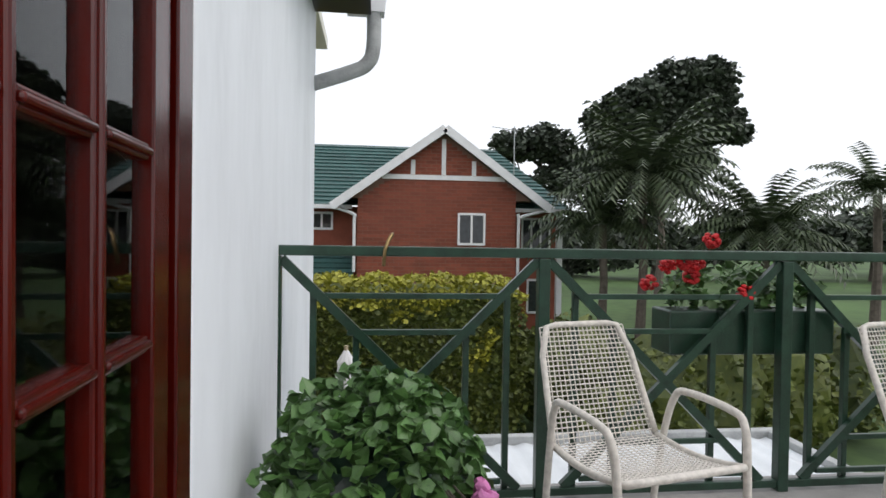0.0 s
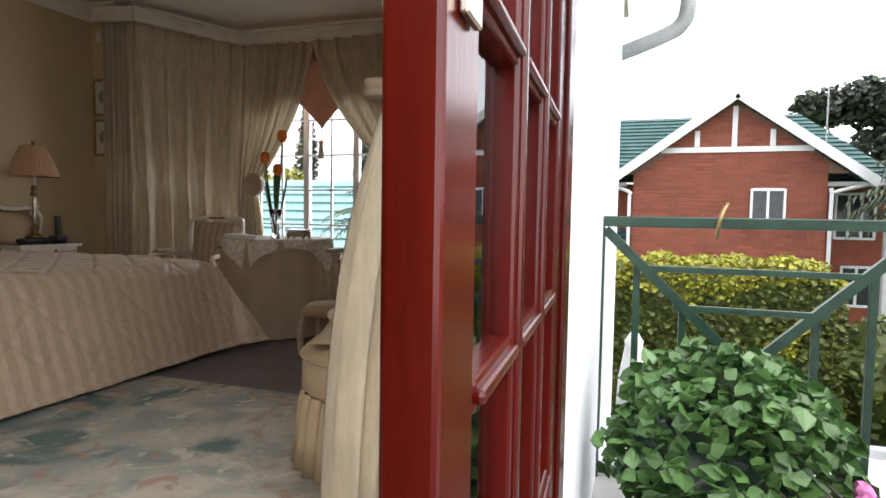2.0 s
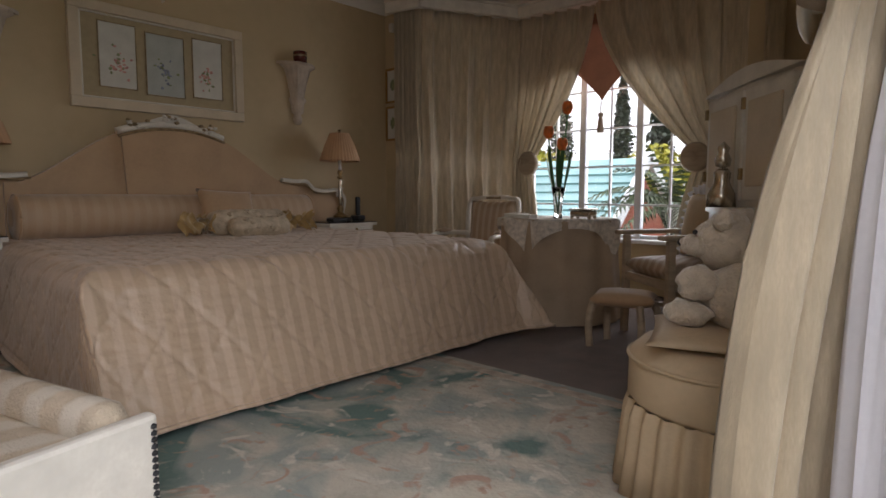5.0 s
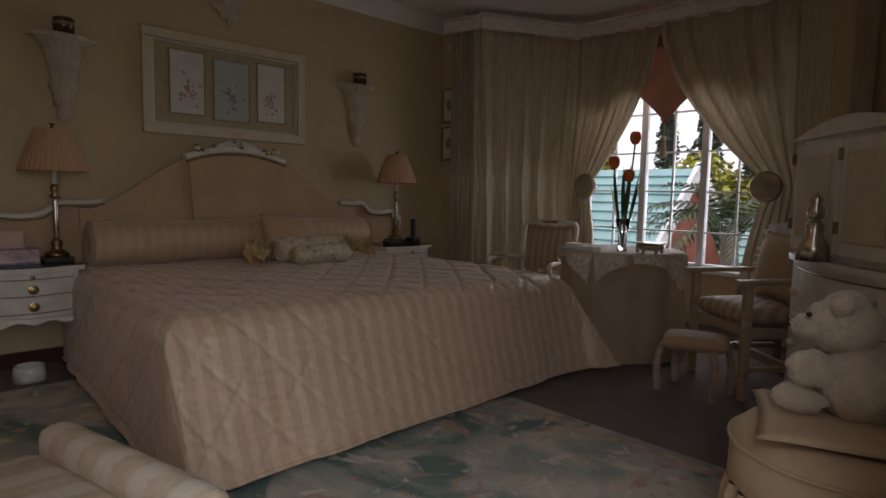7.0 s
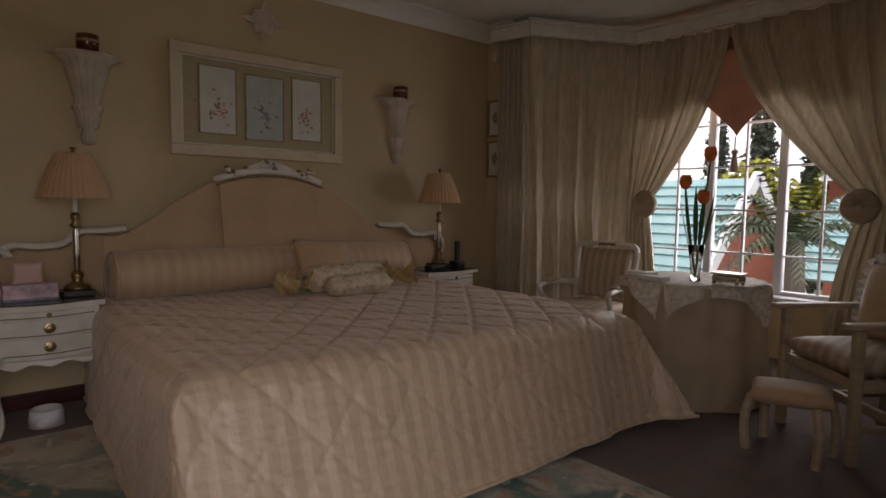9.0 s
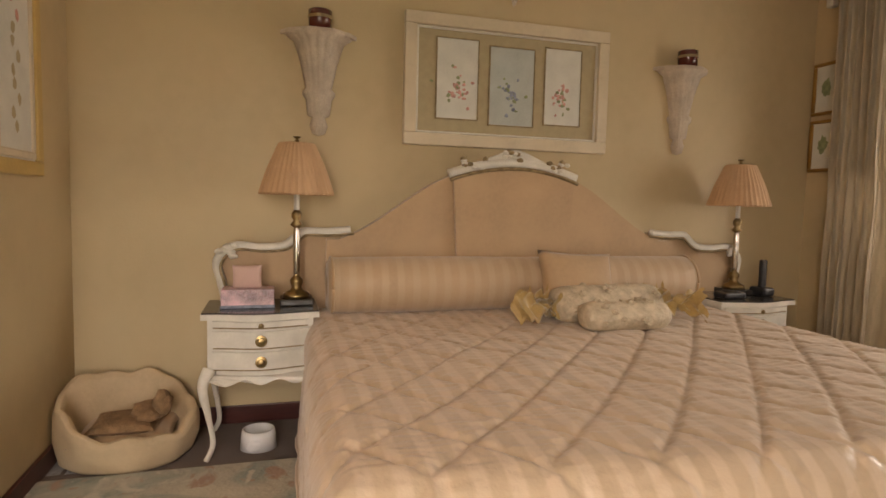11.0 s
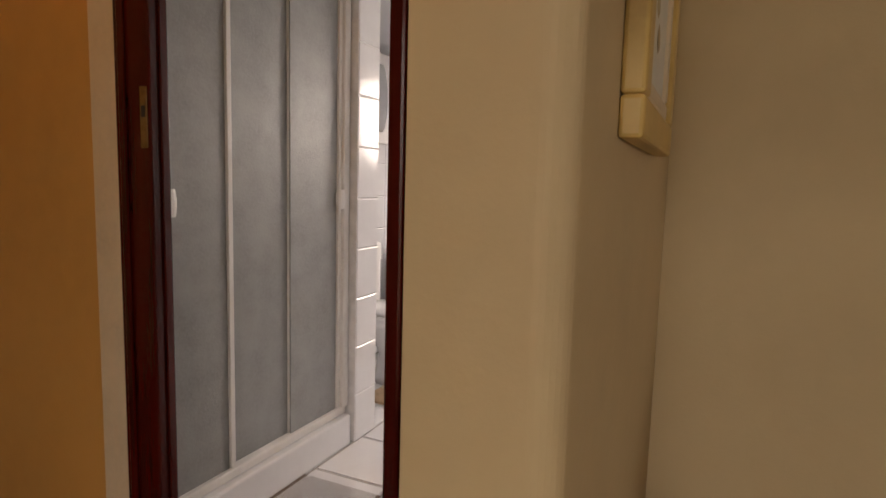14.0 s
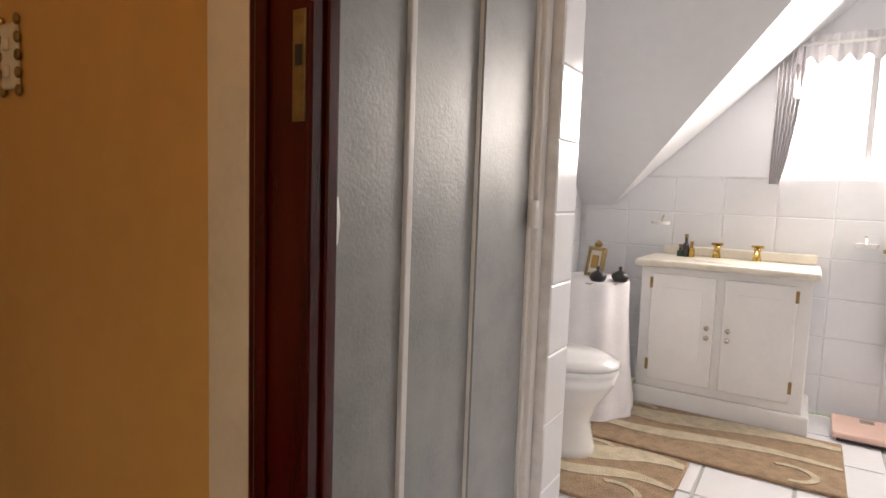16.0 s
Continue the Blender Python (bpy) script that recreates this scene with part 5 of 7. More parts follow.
def bedside_lamp(x, y, label):
    z = 0.65
    t = thing("table_lamp", (x, y, z), label, "lamp", "bedside lamps")
    part("base", box(B(), (x - 0.075, y - 0.075, z), (x + 0.075, y + 0.075, z + 0.03), 0.006), M_MARBLE, t)
    part("foot", lathe(B(), [(0, 0), (0.065, 0), (0.06, 0.02), (0.03, 0.035), (0.022, 0.05), (0.03, 0.07), (0.03, 0.085), (0.014, 0.10), (0.014, 0.11)], (x, y, z + 0.031), 20), M_BRASS, t, smooth=True)
    part("column", lathe(B(), [(0.012, 0), (0.016, 0.02), (0.016, 0.2), (0.012, 0.22)], (x, y, z + 0.14), 14), M_SILVER, t, "clear glass column", smooth=True)
    part("collar", lathe(B(), [(0.012, 0), (0.03, 0.015), (0.014, 0.035), (0.024, 0.05), (0.024, 0.07), (0.012, 0.085)], (x, y, z + 0.36), 16), M_BRASS, t, smooth=True)
    part("candle", lathe(B(), [(0.013, 0), (0.013, 0.10), (0, 0.10)], (x, y, z + 0.445), 12), M_WPAINT, t)
    part("shade", lathe(B(), [(0.17, 0), (0.172, 0.008), (0.135, 0.12), (0.085, 0.235), (0.078, 0.24), (0.083, 0.23), (0.132, 0.118), (0.168, 0.004)], (x, y, z + 0.515), 72, flute=0.012, nf=36), M_SHADE, t, "pleated peach shade")
    part("finial", lathe(B(), [(0.002, 0), (0.012, 0.01), (0.004, 0.02), (0.02, 0.03), (0, 0.035)], (x, y, z + 0.755), 12), M_BRASS, t)
    return t


bedside_lamp(-4.70, 0.77, "brass table lamp with glass column and pleated peach shade")
bedside_lamp(-4.70, 3.29, "brass table lamp with pleated shade beside the telephone")
tb = thing("tissue_box", (-4.66, 0.55, 0.65), "pink floral tissue box on the nightstand", "tissue box")
part("carton", box(B(), (-4.72, 0.44, 0.651), (-4.60, 0.67, 0.735), 0.004), M_TISSUE, tb)
part("carton_base", box(B(), (-4.722, 0.438, 0.65), (-4.598, 0.672, 0.664), 0.002), M_BLUEP, tb)
part("tissue", cushion(B(), (-4.66, 0.55, 0.785), (0.13, 0.11, 0.04), m=pose(0, 0, 0, 90, 0, 90).to_3x3()), M_TISP, tb)
ph = thing("telephone", (-4.62, 3.37, 0.65), "black cordless telephone on the nightstand", "telephone")
part("cradle", box(B(), (-4.66, 3.36, 0.65), (-4.55, 3.45, 0.70), 0.015), M_BLACK, ph)
part("handset", box(B(), (-4.62, 3.385, 0.69), (-4.595, 3.43, 0.86), 0.01), M_BLACK, ph)
solo("alarm_clock", box(B(), (-4.60, 3.06, 0.65), (-4.50, 3.2, 0.685), 0.01), M_BLACK, "small black clock radio on the nightstand", "clock")


# ---- headboard wall ----
def sconce(y, label):
    t = thing("wall_sconce", (XH, y, 1.47), label, "sconce", "plaster sconces")
    prof = [(0.0, 0.0), (0.03, 0.01), (0.042, 0.05), (0.03, 0.09), (0.05, 0.10), (0.055, 0.13), (0.06, 0.18), (0.075, 0.2), (0.075, 0.22), (0.06, 0.235), (0.085, 0.36), (0.115, 0.46), (0.15, 0.485), (0.155, 0.50), (0, 0.50)]
    part("bracket", lathe(B(), prof, (XH + 0.006, y, 1.47), 48, (0.8, 1), 0.085, 16), M_PLASTER, t, smooth=True)
    part("shelf", prism(B(), [(XH, y - 0.19, 1.962), (XH + 0.06, y - 0.15, 1.962), (XH + 0.12, y - 0.06, 1.962), (XH + 0.12, y + 0.06, 1.962), (XH + 0.06, y + 0.15, 1.962), (XH, y + 0.19, 1.962)], (0, 0, 0.02)), M_PLASTER, t)
    cd = thing("candle_glass", (XH + 0.065, y, 1.982), "dark red candle glass on the sconce", "candle", "sconce candles")
    part("glass", lathe(B(), [(0, 0), (0.055, 0), (0.058, 0.09), (0.05, 0.095), (0.048, 0.02), (0, 0.02)], (XH + 0.065, y, 1.982), 20), M_CANDLE, cd, smooth=True)
    part("rim", lathe(B(), [(0.058, 0.05), (0.0595, 0.05), (0.0595, 0.065), (0.058, 0.065)], (XH + 0.065, y, 1.982), 20), M_GILT, cd)


sconce(0.885, "aged white plaster wall sconce shaped like a fluted urn")
sconce(3.03, "aged white plaster wall sconce near the small pictures")


def frame4(parent, name, plane, u0, u1, z0, z1, w, d, at, material):
    """Four mitred-looking sides of a picture frame on a wall; plane 'x' or 'y', standing d proud of at."""
    for a, b, c, e in ((u0, u1, z1 - w, z1), (u0, u1, z0, z0 + w), (u0, u0 + w, z0 + w, z1 - w), (u1 - w, u1, z0 + w, z1 - w)):
        lo, hi = ((min(at, at + d), a, c), (max(at, at + d), b, e)) if plane == "x" else ((a, min(at, at + d), c), (b, max(at, at + d), e))
        part(name, box(B(), lo, hi, 0.006), material, parent)


pic = thing("triple_picture", (XH, 1.92, 1.45), "cream framed triptych of painted flower bouquets", "picture")
part("mount", box(B(), (XH, 1.36, 1.49), (XH + 0.018, 2.48, 2.10)), M_MOUNT, pic, "olive mount")
frame4(pic, "frame", "x", 1.32, 2.52, 1.45, 2.14, 0.065, 0.045, XH, M_FRAME)
frame4(pic, "inner_bead", "x", 1.386, 2.454, 1.516, 2.074, 0.012, 0.03, XH, M_WPAINT)
rnd = random.Random(3)
for y0, y1, z0, z1, pm, fm in ((1.50, 1.73, 1.60, 2.02, M_PAPER, M_PINK), (1.80, 2.06, 1.58, 2.0, M_PAPER2, M_BLUEP), (2.13, 2.35, 1.60, 2.02, M_PAPER, M_PINK)):
    sh = part("print", box(B(), (XH + 0.018, y0, z0), (XH + 0.022, y1, z1)), pm, pic)
    frame4(pic, "print_edge", "x", y0 - 0.006, y1 + 0.006, z0 - 0.006, z1 + 0.006, 0.006, 0.026, XH, M_GILT)
    for k in range(34):
        a, r = rnd.uniform(0, 6.28), abs(rnd.gauss(0, 0.045))
        part("flower", blob(B(), (XH + 0.0225, (y0 + y1) / 2 + r * math.cos(a), z0 + 0.16 + r * math.sin(a) * 1.4), (0.0015, rnd.uniform(0.006, 0.014), rnd.uniform(0.006, 0.013)), k, 0.4, 1), fm if k % 3 else M_LEAFP, sh)
orn = thing("wall_ornament", (XH + 0.01, 1.93, 2.26), "carved grey plaster leaf ornament on the wall", "ornament")
for k in range(8):
    a = k * math.pi / 4
    r = 0.13 if k % 2 == 0 else 0.08
    part("leaf", blob(B(), (XH + 0.018, 1.93 + r * 0.55 * math.cos(a), 2.37 + r * 0.55 * math.sin(a)), (0.016, 0.02 + abs(math.cos(a)) * r * 0.4, 0.02 + abs(math.sin(a)) * r * 0.4), k, 0.6), M_PLASTER, orn)
for k, z0 in enumerate((1.40, 1.76)):
    t = thing("small_picture", (-4.76, YC, z0), "small gold framed print on the wall beside the curtain", "picture", "small prints")
    part("print", box(B(), (-4.915, YC - 0.012, z0 + 0.02), (-4.755, YC, z0 + 0.31)), M_PAPER, t)
    frame4(t, "frame", "y", -4.93, -4.74, z0, z0 + 0.33, 0.022, -0.025, YC, M_GOLDF)
    part("motif", blob(B(), (-4.835, YC - 0.013, z0 + 0.17), (0.03, 0.002, 0.05), k, 0.7), M_LEAFP, t)
solo("alarm_sensor", box(B(), (-4.85, YC - 0.05, 2.42), (-4.80, YC, 2.50), 0.01), M_WPAINT, "small white motion sensor high on the wall", "sensor")

# ---- niche wall ----
tp = thing("tall_picture", (-4.3, -0.24, 1.21), "tall gold framed botanical print on the niche wall", "picture")
part("print", box(B(), (-4.50, -0.24, 1.26), (-4.16, -0.222, 1.97)), M_PAPER, tp)
frame4(tp, "frame", "y", -4.545, -4.10, 1.21, 2.02, 0.055, 0.032, -0.24, M_PALEGOLD)
frame4(tp, "inner_frame", "y", -4.49, -4.155, 1.27, 1.96, 0.03, 0.025, -0.24, M_FRAME)
for k in range(10):
    part("motif", blob(B(), (-4.33 + 0.03 * math.sin(k * 2.2), -0.221, 1.38 + 0.05 * k), (0.018, 0.002, 0.024), k, 0.5, 1), M_PINK if k > 7 else M_MOUNT, tp)
kr = thing("key_rack", (-3.78, -0.24, 1.56), "dark metal key rack with hanging cards and keys", "key rack")
part("rack", box(B(), (-3.99, -0.24, 1.56), (-3.79, -0.222, 1.60), 0.005), M_BRASS, kr)
for k, x in enumerate((-3.97, -3.92, -3.88, -3.82)):
    part("hook", tube(B(), curve([(x, -0.22, 1.575), (x, -0.195, 1.56), (x, -0.19, 1.535), (x, -0.205, 1.53)]), 0.005), M_BRASS, kr)
part("key", blob(B(), (-3.97, -0.20, 1.50), (0.02, 0.008, 0.03), 3, 0.3), M_BRASS, kr)
part("card", box(B(), (-3.955, -0.225, 1.335), (-3.90, -0.21, 1.48), 0.004), M_PAPER, kr)
part("card", box(B(), (-3.90, -0.222, 1.35), (-3.85, -0.205, 1.50), 0.004), M_PAPER, kr)
part("card_top", box(B(), (-3.956, -0.227, 1.45), (-3.86, -0.203, 1.49), 0.004), M_SKIRT, kr)
db = thing("dog_bed", (-4.66, 0.08, 0), "round cream fleece pet basket on the carpet", "pet bed")


def basket(u, v):
    """Padded wall, outside from the floor up over the lip and down inside; higher at the back."""
    a = 2 * math.pi * u
    k = v * 9
    prof = [(0.80, 0.0), (0.92, 0.05), (1.0, 0.45), (1.02, 0.85), (0.99, 1.0), (0.92, 1.02), (0.85, 0.93), (0.80, 0.5), (0.72, 0.28), (0.0, 0.25)]
    i = min(int(k + 1e-6), 8)
    r, h = (prof[i][q] + (prof[i + 1][q] - prof[i][q]) * (k - i) for q in (0, 1))
    lip = 0.23 - 0.09 * math.cos(a - 0.5) + 0.012 * math.sin(5 * a) + 0.008 * math.sin(11 * a)
    r *= 1 + 0.025 * math.sin(4 * a + 3 * h) + 0.012 * math.sin(9 * a)
    return Vector((-4.66 + 0.25 * r * math.cos(a), 0.05 + 0.28 * r * math.sin(a), max(0.0, h * lip if v < 0.95 else 0.06)))


part("rim", grid(B(), basket, 64, 36, True), M_OTTO, db, smooth=True)
part("cushion", cushion(B(), (-4.66, 0.05, 0.11), (0.36, 0.40, 0.10)), M_HEAD, db, smooth=True)
part("blanket", cushion(B(), (-4.62, 0.05, 0.16), (0.26, 0.27, 0.07)), M_FUR, db, "brown fleece")
toy = solo("soft_toy", blob(blob(B(), (-4.63, 0.14, 0.20), (0.10, 0.07, 0.04), 4, 0.3), (-4.60, 0.20, 0.24), (0.045, 0.04, 0.06), 2, 0.2), M_FUR, "small brown soft toy in the pet basket", "toy", smooth=True)
bw = thing("pet_bowl", (-4.66, 0.60, 0), "small white ceramic pet bowl under the nightstand", "bowl")
part("bowl", lathe(B(), [(0, 0), (0.085, 0), (0.078, 0.06), (0.072, 0.085), (0.062, 0.085), (0.055, 0.03), (0, 0.025)], (-4.62, 0.60, 0), 24), M_CERAMIC, bw, smooth=True)
part("relief", blob(B(), (-4.537, 0.58, 0.035), (0.008, 0.03, 0.025), 2, 0.4, 2), M_CERAMIC, bw)

# ---- rugs ----
rg = thing("floral_rug", (-2.3, 0.4, 0), "thick sage and cream carved floral rug under the bed", "rug")
part("woven_field", box(B(), (-4.42, -1.25, 0.0), (-0.75, 2.42, 0.018), 0.008), M_RUG, rg)
part("border", box(B(), (-4.36, 2.30, 0.0185), (-0.8, 2.36, 0.021)), M_RUGF, rg)
# ---- armchairs, table ----
def carved_armchair(base, turn, label, wood, fabric, hoop, low=1.0):
    t = thing("armchair", base, label, "armchair")
    m = pose(0, 0, 0, 0, 0, turn)

    def L(x, y, z):
        return Vector(base) + m @ Vector((x, y, z * low))
    rot = m.to_3x3()
    part("seat", cushion(B(), L(0, 0, 0.44), (0.56, 0.54, 0.14), 0.25, m=rot), fabric, t, "striped upholstered seat", smooth=True)
    part("seat_rail", box(B(), (-0.27, -0.26, 0.36 * low), (0.27, 0.26, 0.42 * low), 0.012, Matrix.Translation(base) @ m), wood, t)
    for sx in (-1, 1):
        part("leg", tube(B(), curve([L(sx * 0.25, -0.24, 0.40), L(sx * 0.27, -0.26, 0.30), L(sx * 0.25, -0.24, 0.14), L(sx * 0.265, -0.27, 0)]), 0.022), wood, t, smooth=True)
        part("leg", tube(B(), [L(sx * 0.23, 0.25, 0.40), L(sx * 0.23, 0.31, 0)], [0.024, 0.018]), wood, t)
        part("arm", tube(B(), curve([L(sx * 0.23, 0.28, 0.64), L(sx * 0.29, 0.05, 0.66), L(sx * 0.30, -0.14, 0.65), L(sx * 0.29, -0.20, 0.62), L(sx * 0.27, -0.12, 0.50), L(sx * 0.26, -0.16, 0.40)]), 0.02), wood, t, smooth=True)
        part("arm_pad", cushion(B(), L(sx * 0.295, -0.02, 0.685), (0.06, 0.2, 0.04), 0.3, 8, rot), fabric, t)
    if hoop:
        pts = curve([L(-0.22, 0.27, 0.45), L(-0.25, 0.31, 0.75), L(-0.25, 0.35, 0.98), L(-0.16, 0.36, 1.02), L(0, 0.365, 1.03), L(0.16, 0.36, 1.02), L(0.25, 0.35, 0.98), L(0.25, 0.31, 0.75), L(0.22, 0.27, 0.45)])
        part("back_frame", tube(B(), pts, 0.022), wood, t, smooth=True)
        bk = rot @ Matrix.Rotation(radians(81), 3, "X")
        part("backrest", cushion(B(), L(0, 0.315, 0.75), (0.46, 0.50 * low, 0.10), 0.25, m=bk), fabric, t, smooth=True)
        for k in range(6):
            part("carving", blob(B(), L(-0.06 + 0.024 * k, 0.345, 1.025), (0.016, 0.016, 0.012), k, 0.4, 2), M_GILT, t)
    return t


carved_armchair((-3.78, 4.0, 0), 8, "low white carved armchair with striped seat beside the round table", M_WPAINT, M_TAUPE, True, 0.83)


def post_armchair(base, turn, label):
    """Square-posted armchair with flat wooden arms and stretchers."""
    t = thing("armchair", base, label, "armchair")
    m = Matrix.Translation(base) @ pose(0, 0, 0, 0, 0, turn)
    for sx in (-1, 1):
        part("front_post", box(B(), (sx * 0.27 - 0.022, -0.29, 0), (sx * 0.27 + 0.022, -0.245, 0.63), 0.008, m), M_OAK, t)
        part("back_post", bar(B(), m @ Vector((sx * 0.25, 0.27, 0)), m @ Vector((sx * 0.25, 0.33, 0.80)), 0.045, 0.04, (0, 1, 0.1), 0.008), M_OAK, t)
        part("arm", bar(B(), m @ Vector((sx * 0.275, -0.34, 0.645)), m @ Vector((sx * 0.265, 0.32, 0.655)), 0.065, 0.028, (0, 0, 1), 0.010), M_OAK, t)
        part("side_stretcher", bar(B(), m @ Vector((sx * 0.265, -0.25, 0.17)), m @ Vector((sx * 0.255, 0.28, 0.17)), 0.03, 0.03, (0, 0, 1), 0.005), M_OAK, t)
        part("side_rail", bar(B(), m @ Vector((sx * 0.265, -0.25, 0.37)), m @ Vector((sx * 0.255, 0.28, 0.37)), 0.03, 0.06, (0, 0, 1), 0.005), M_OAK, t)
    for y, z in ((-0.265, 0.37), (0.28, 0.37), (0.0, 0.17)):
        part("cross_rail", bar(B(), m @ Vector((-0.25, y, z)), m @ Vector((0.25, y, z)), 0.03, 0.05, (0, 0, 1), 0.005), M_OAK, t)
    part("top_rail", bar(B(), m @ Vector((-0.25, 0.325, 0.76)), m @ Vector((0.25, 0.325, 0.76)), 0.03, 0.08, (0, 0, 1), 0.008), M_OAK, t)
    part("seat", cushion(B(), m @ Vector((0, 0.0, 0.445)), (0.54, 0.58, 0.13), 0.22, m=m.to_3x3()), M_TAUPE, t, "striped upholstered seat", smooth=True)
    return t


post_armchair((-1.86, 3.73, 0), -39, "pale wooden armchair with upholstered seat beside the cabinet")
FC = Vector((-1.79, 3.80, 0.70))
fu, fv = Vector((0.777, -0.629, 0)), Vector((0.10, 0.13, 0.98))
fc = thing("frilled_cushion", (-1.79, 3.80, 0.50), "cream cushion with gathered organza frill on the armchair", "cushion")
part("pad", cushion(B(), FC, (0.42, 0.40, 0.18), m=pose(0, 0, 0, 80, 0, -39).to_3x3()), M_OTTO, fc, smooth=True)


def frill(u, v):
    a = 2 * math.pi * u
    k = (0.19 + 0.07 * v) / max(abs(math.cos(a)), abs(math.sin(a))) ** 0.6
    return FC + k * (math.cos(a) * fu + math.sin(a) * fv) + fu.cross(fv) * (0.022 * v * math.sin(a * 34))


part("frill", grid(B(), frill, 200, 4, True), M_LINING, fc, "gathered pale organza frill", smooth=True)
st = thing("footstool", (-2.08, 3.25, 0), "small wooden footstool with peach seat", "footstool")
part("cushion", cushion(B(), (-2.06, 3.30, 0.29), (0.36, 0.28, 0.10), 0.25, m=pose(0, 0, 0, 0, 0, 20).to_3x3()), M_HEAD, st, smooth=True)
for a, b in ((-0.14, -0.10), (0.14, -0.10), (-0.14, 0.10), (0.14, 0.10)):
    part("leg", tube(B(), curve([(-2.06 + a, 3.30 + b, 0.27), (-2.06 + a * 1.15, 3.30 + b * 1.15, 0.15), (-2.06 + a * 1.1, 3.30 + b * 1.1, 0)]), 0.022), M_OAK, st)
TC = (-2.84, 3.84)
rt = thing("round_table", (*TC, 0), "round table under a floor-length beige cloth", "table")
part("tabletop", lathe(B(), [(0, 0.68), (0.40, 0.68), (0.40, 0.705), (0, 0.705)], (*TC, 0), 40), M_OAK, rt)
part("pedestal", lathe(B(), [(0.25, 0), (0.06, 0.1), (0.05, 0.68)], (*TC, 0), 16), M_OAK, rt)
solo("tablecloth", lathe(B(), [(0.0, 0.712), (0.40, 0.712), (0.408, 0.70), (0.41, 0.6), (0.42, 0.4), (0.44, 0.2), (0.455, 0.01)], (*TC, 0), 120, (1, 1), 0.022, 13), M_CLOTHB, "beige floor-length cloth on the round table", "tablecloth", smooth=True)
bm = B()


def over_cloth(u, v):
    a = 2 * math.pi * u
    half = 0.47
    k = half / max(abs(math.cos(a + 0.75)), abs(math.sin(a + 0.75)))
    r = v * k
    if r < 0.415:
        return Vector((TC[0] + r * math.cos(a), TC[1] + r * math.sin(a), 0.717))
    return Vector((TC[0] + (0.43 + 0.02 * math.sin(9 * a)) * math.cos(a), TC[1] + (0.43 + 0.02 * math.sin(9 * a)) * math.sin(a), 0.717 - (r - 0.415) * 1.05))


solo("lace_overcloth", grid(bm, over_cloth, 96, 14, True), M_LACEW, "white lace cloth laid over the round table", "tablecloth", smooth=True)
vs = thing("tulip_vase", (-2.76, 3.70, 0.718), "glass vase with three orange tulips", "vase")
part("vase", lathe(B(), [(0, 0), (0.032, 0), (0.028, 0.05), (0.035, 0.14), (0.052, 0.22), (0.049, 0.22), (0.030, 0.13), (0.022, 0.05), (0, 0.02)], (-2.76, 3.70, 0.718), 20), glass("vase_glass", (0.92, 0.95, 0.95), 0.02), vs, smooth=True)
for k, (dx, dy, h) in enumerate(((0.06, 0.0, 0.72), (-0.075, -0.02, 0.56), (0.055, -0.05, 0.47))):
    tip = (-2.76 + dx, 3.70 + dy, 0.718 + h)
    part("stem", tube(B(), curve([(-2.76, 3.70, 0.75), (-2.76 + dx * 0.5, 3.70 + dy * 0.5, 0.718 + h * 0.5), tip]), 0.006, 6), M_STEM, vs)
    fl = part("tulip_head", lathe(B(), [(0, -0.01), (0.022, 0.0), (0.036, 0.03), (0.034, 0.06), (0.024, 0.08), (0.018, 0.075)], tip, 18, (1, 1), 0.08, 3), M_ORANGE, vs, "orange tulip flower", smooth=True)
for k in range(6):
    a = k * 1.1
    bm = grid(B(), lambda u, v: Vector((-2.76 + math.cos(a) * (0.03 + 0.08 * v) + (u - 0.5) * 0.03 * math.sin(3.1 * v) * math.sin(a), 3.70 + math.sin(a) * (0.03 + 0.08 * v) - (u - 0.5) * 0.03 * math.sin(3.1 * v) * math.cos(a), 0.86 + (0.34 + 0.05 * (k % 3)) * v)), 2, 8)
    part("leaf", bm, M_STEM, vs)
bx = thing("trinket_box", (-2.58, 3.74, 0.718), "small silver footed trinket box", "box")
part("body", box(B(), (-2.64, 3.65, 0.735), (-2.48, 3.75, 0.775), 0.012), M_SILVER, bx)
part("lid", box(B(), (-2.645, 3.645, 0.777), (-2.475, 3.755, 0.79), 0.006), M_SILVER, bx)
for dx, dy in ((-0.065, -0.04), (0.065, -0.04), (-0.065, 0.04), (0.065, 0.04)):
    part("foot", blob(B(), (-2.56 + dx, 3.70 + dy, 0.728), (0.012, 0.012, 0.012), 1, 0, 2), M_SILVER, bx)
for k, (x, y) in enumerate(((-3.10, 3.68), (-2.93, 3.53))):
    solo("small_book", box(B(), (x - 0.08, y - 0.05, 0.718), (x + 0.08, y + 0.05, 0.745), 0.004), M_PAPER, "small pale book lying on the lace cloth", "book", group="table books")

# ---- cabinet ----
cb = thing("tall_cabinet", (-1.15, 3.0, 0), "cream painted bow-front cabinet with drawers and doors", "cabinet")
CM = Matrix.Translation((-1.30, 2.92, 0)) @ pose(0, 0, 0, 0, 0, -50)


def cabinet_block(z0, z1, w, dep, out, bm=None):
    pts = [(-w, dep, z0)] + [(-w + 2 * w * i / 16, -out * math.cos((i / 16 - 0.5) * 2.6), z0) for i in range(17)] + [(w, dep, z0)]
    return prism(bm or B(), [CM @ Vector(p) for p in pts], (0, 0, z1 - z0))


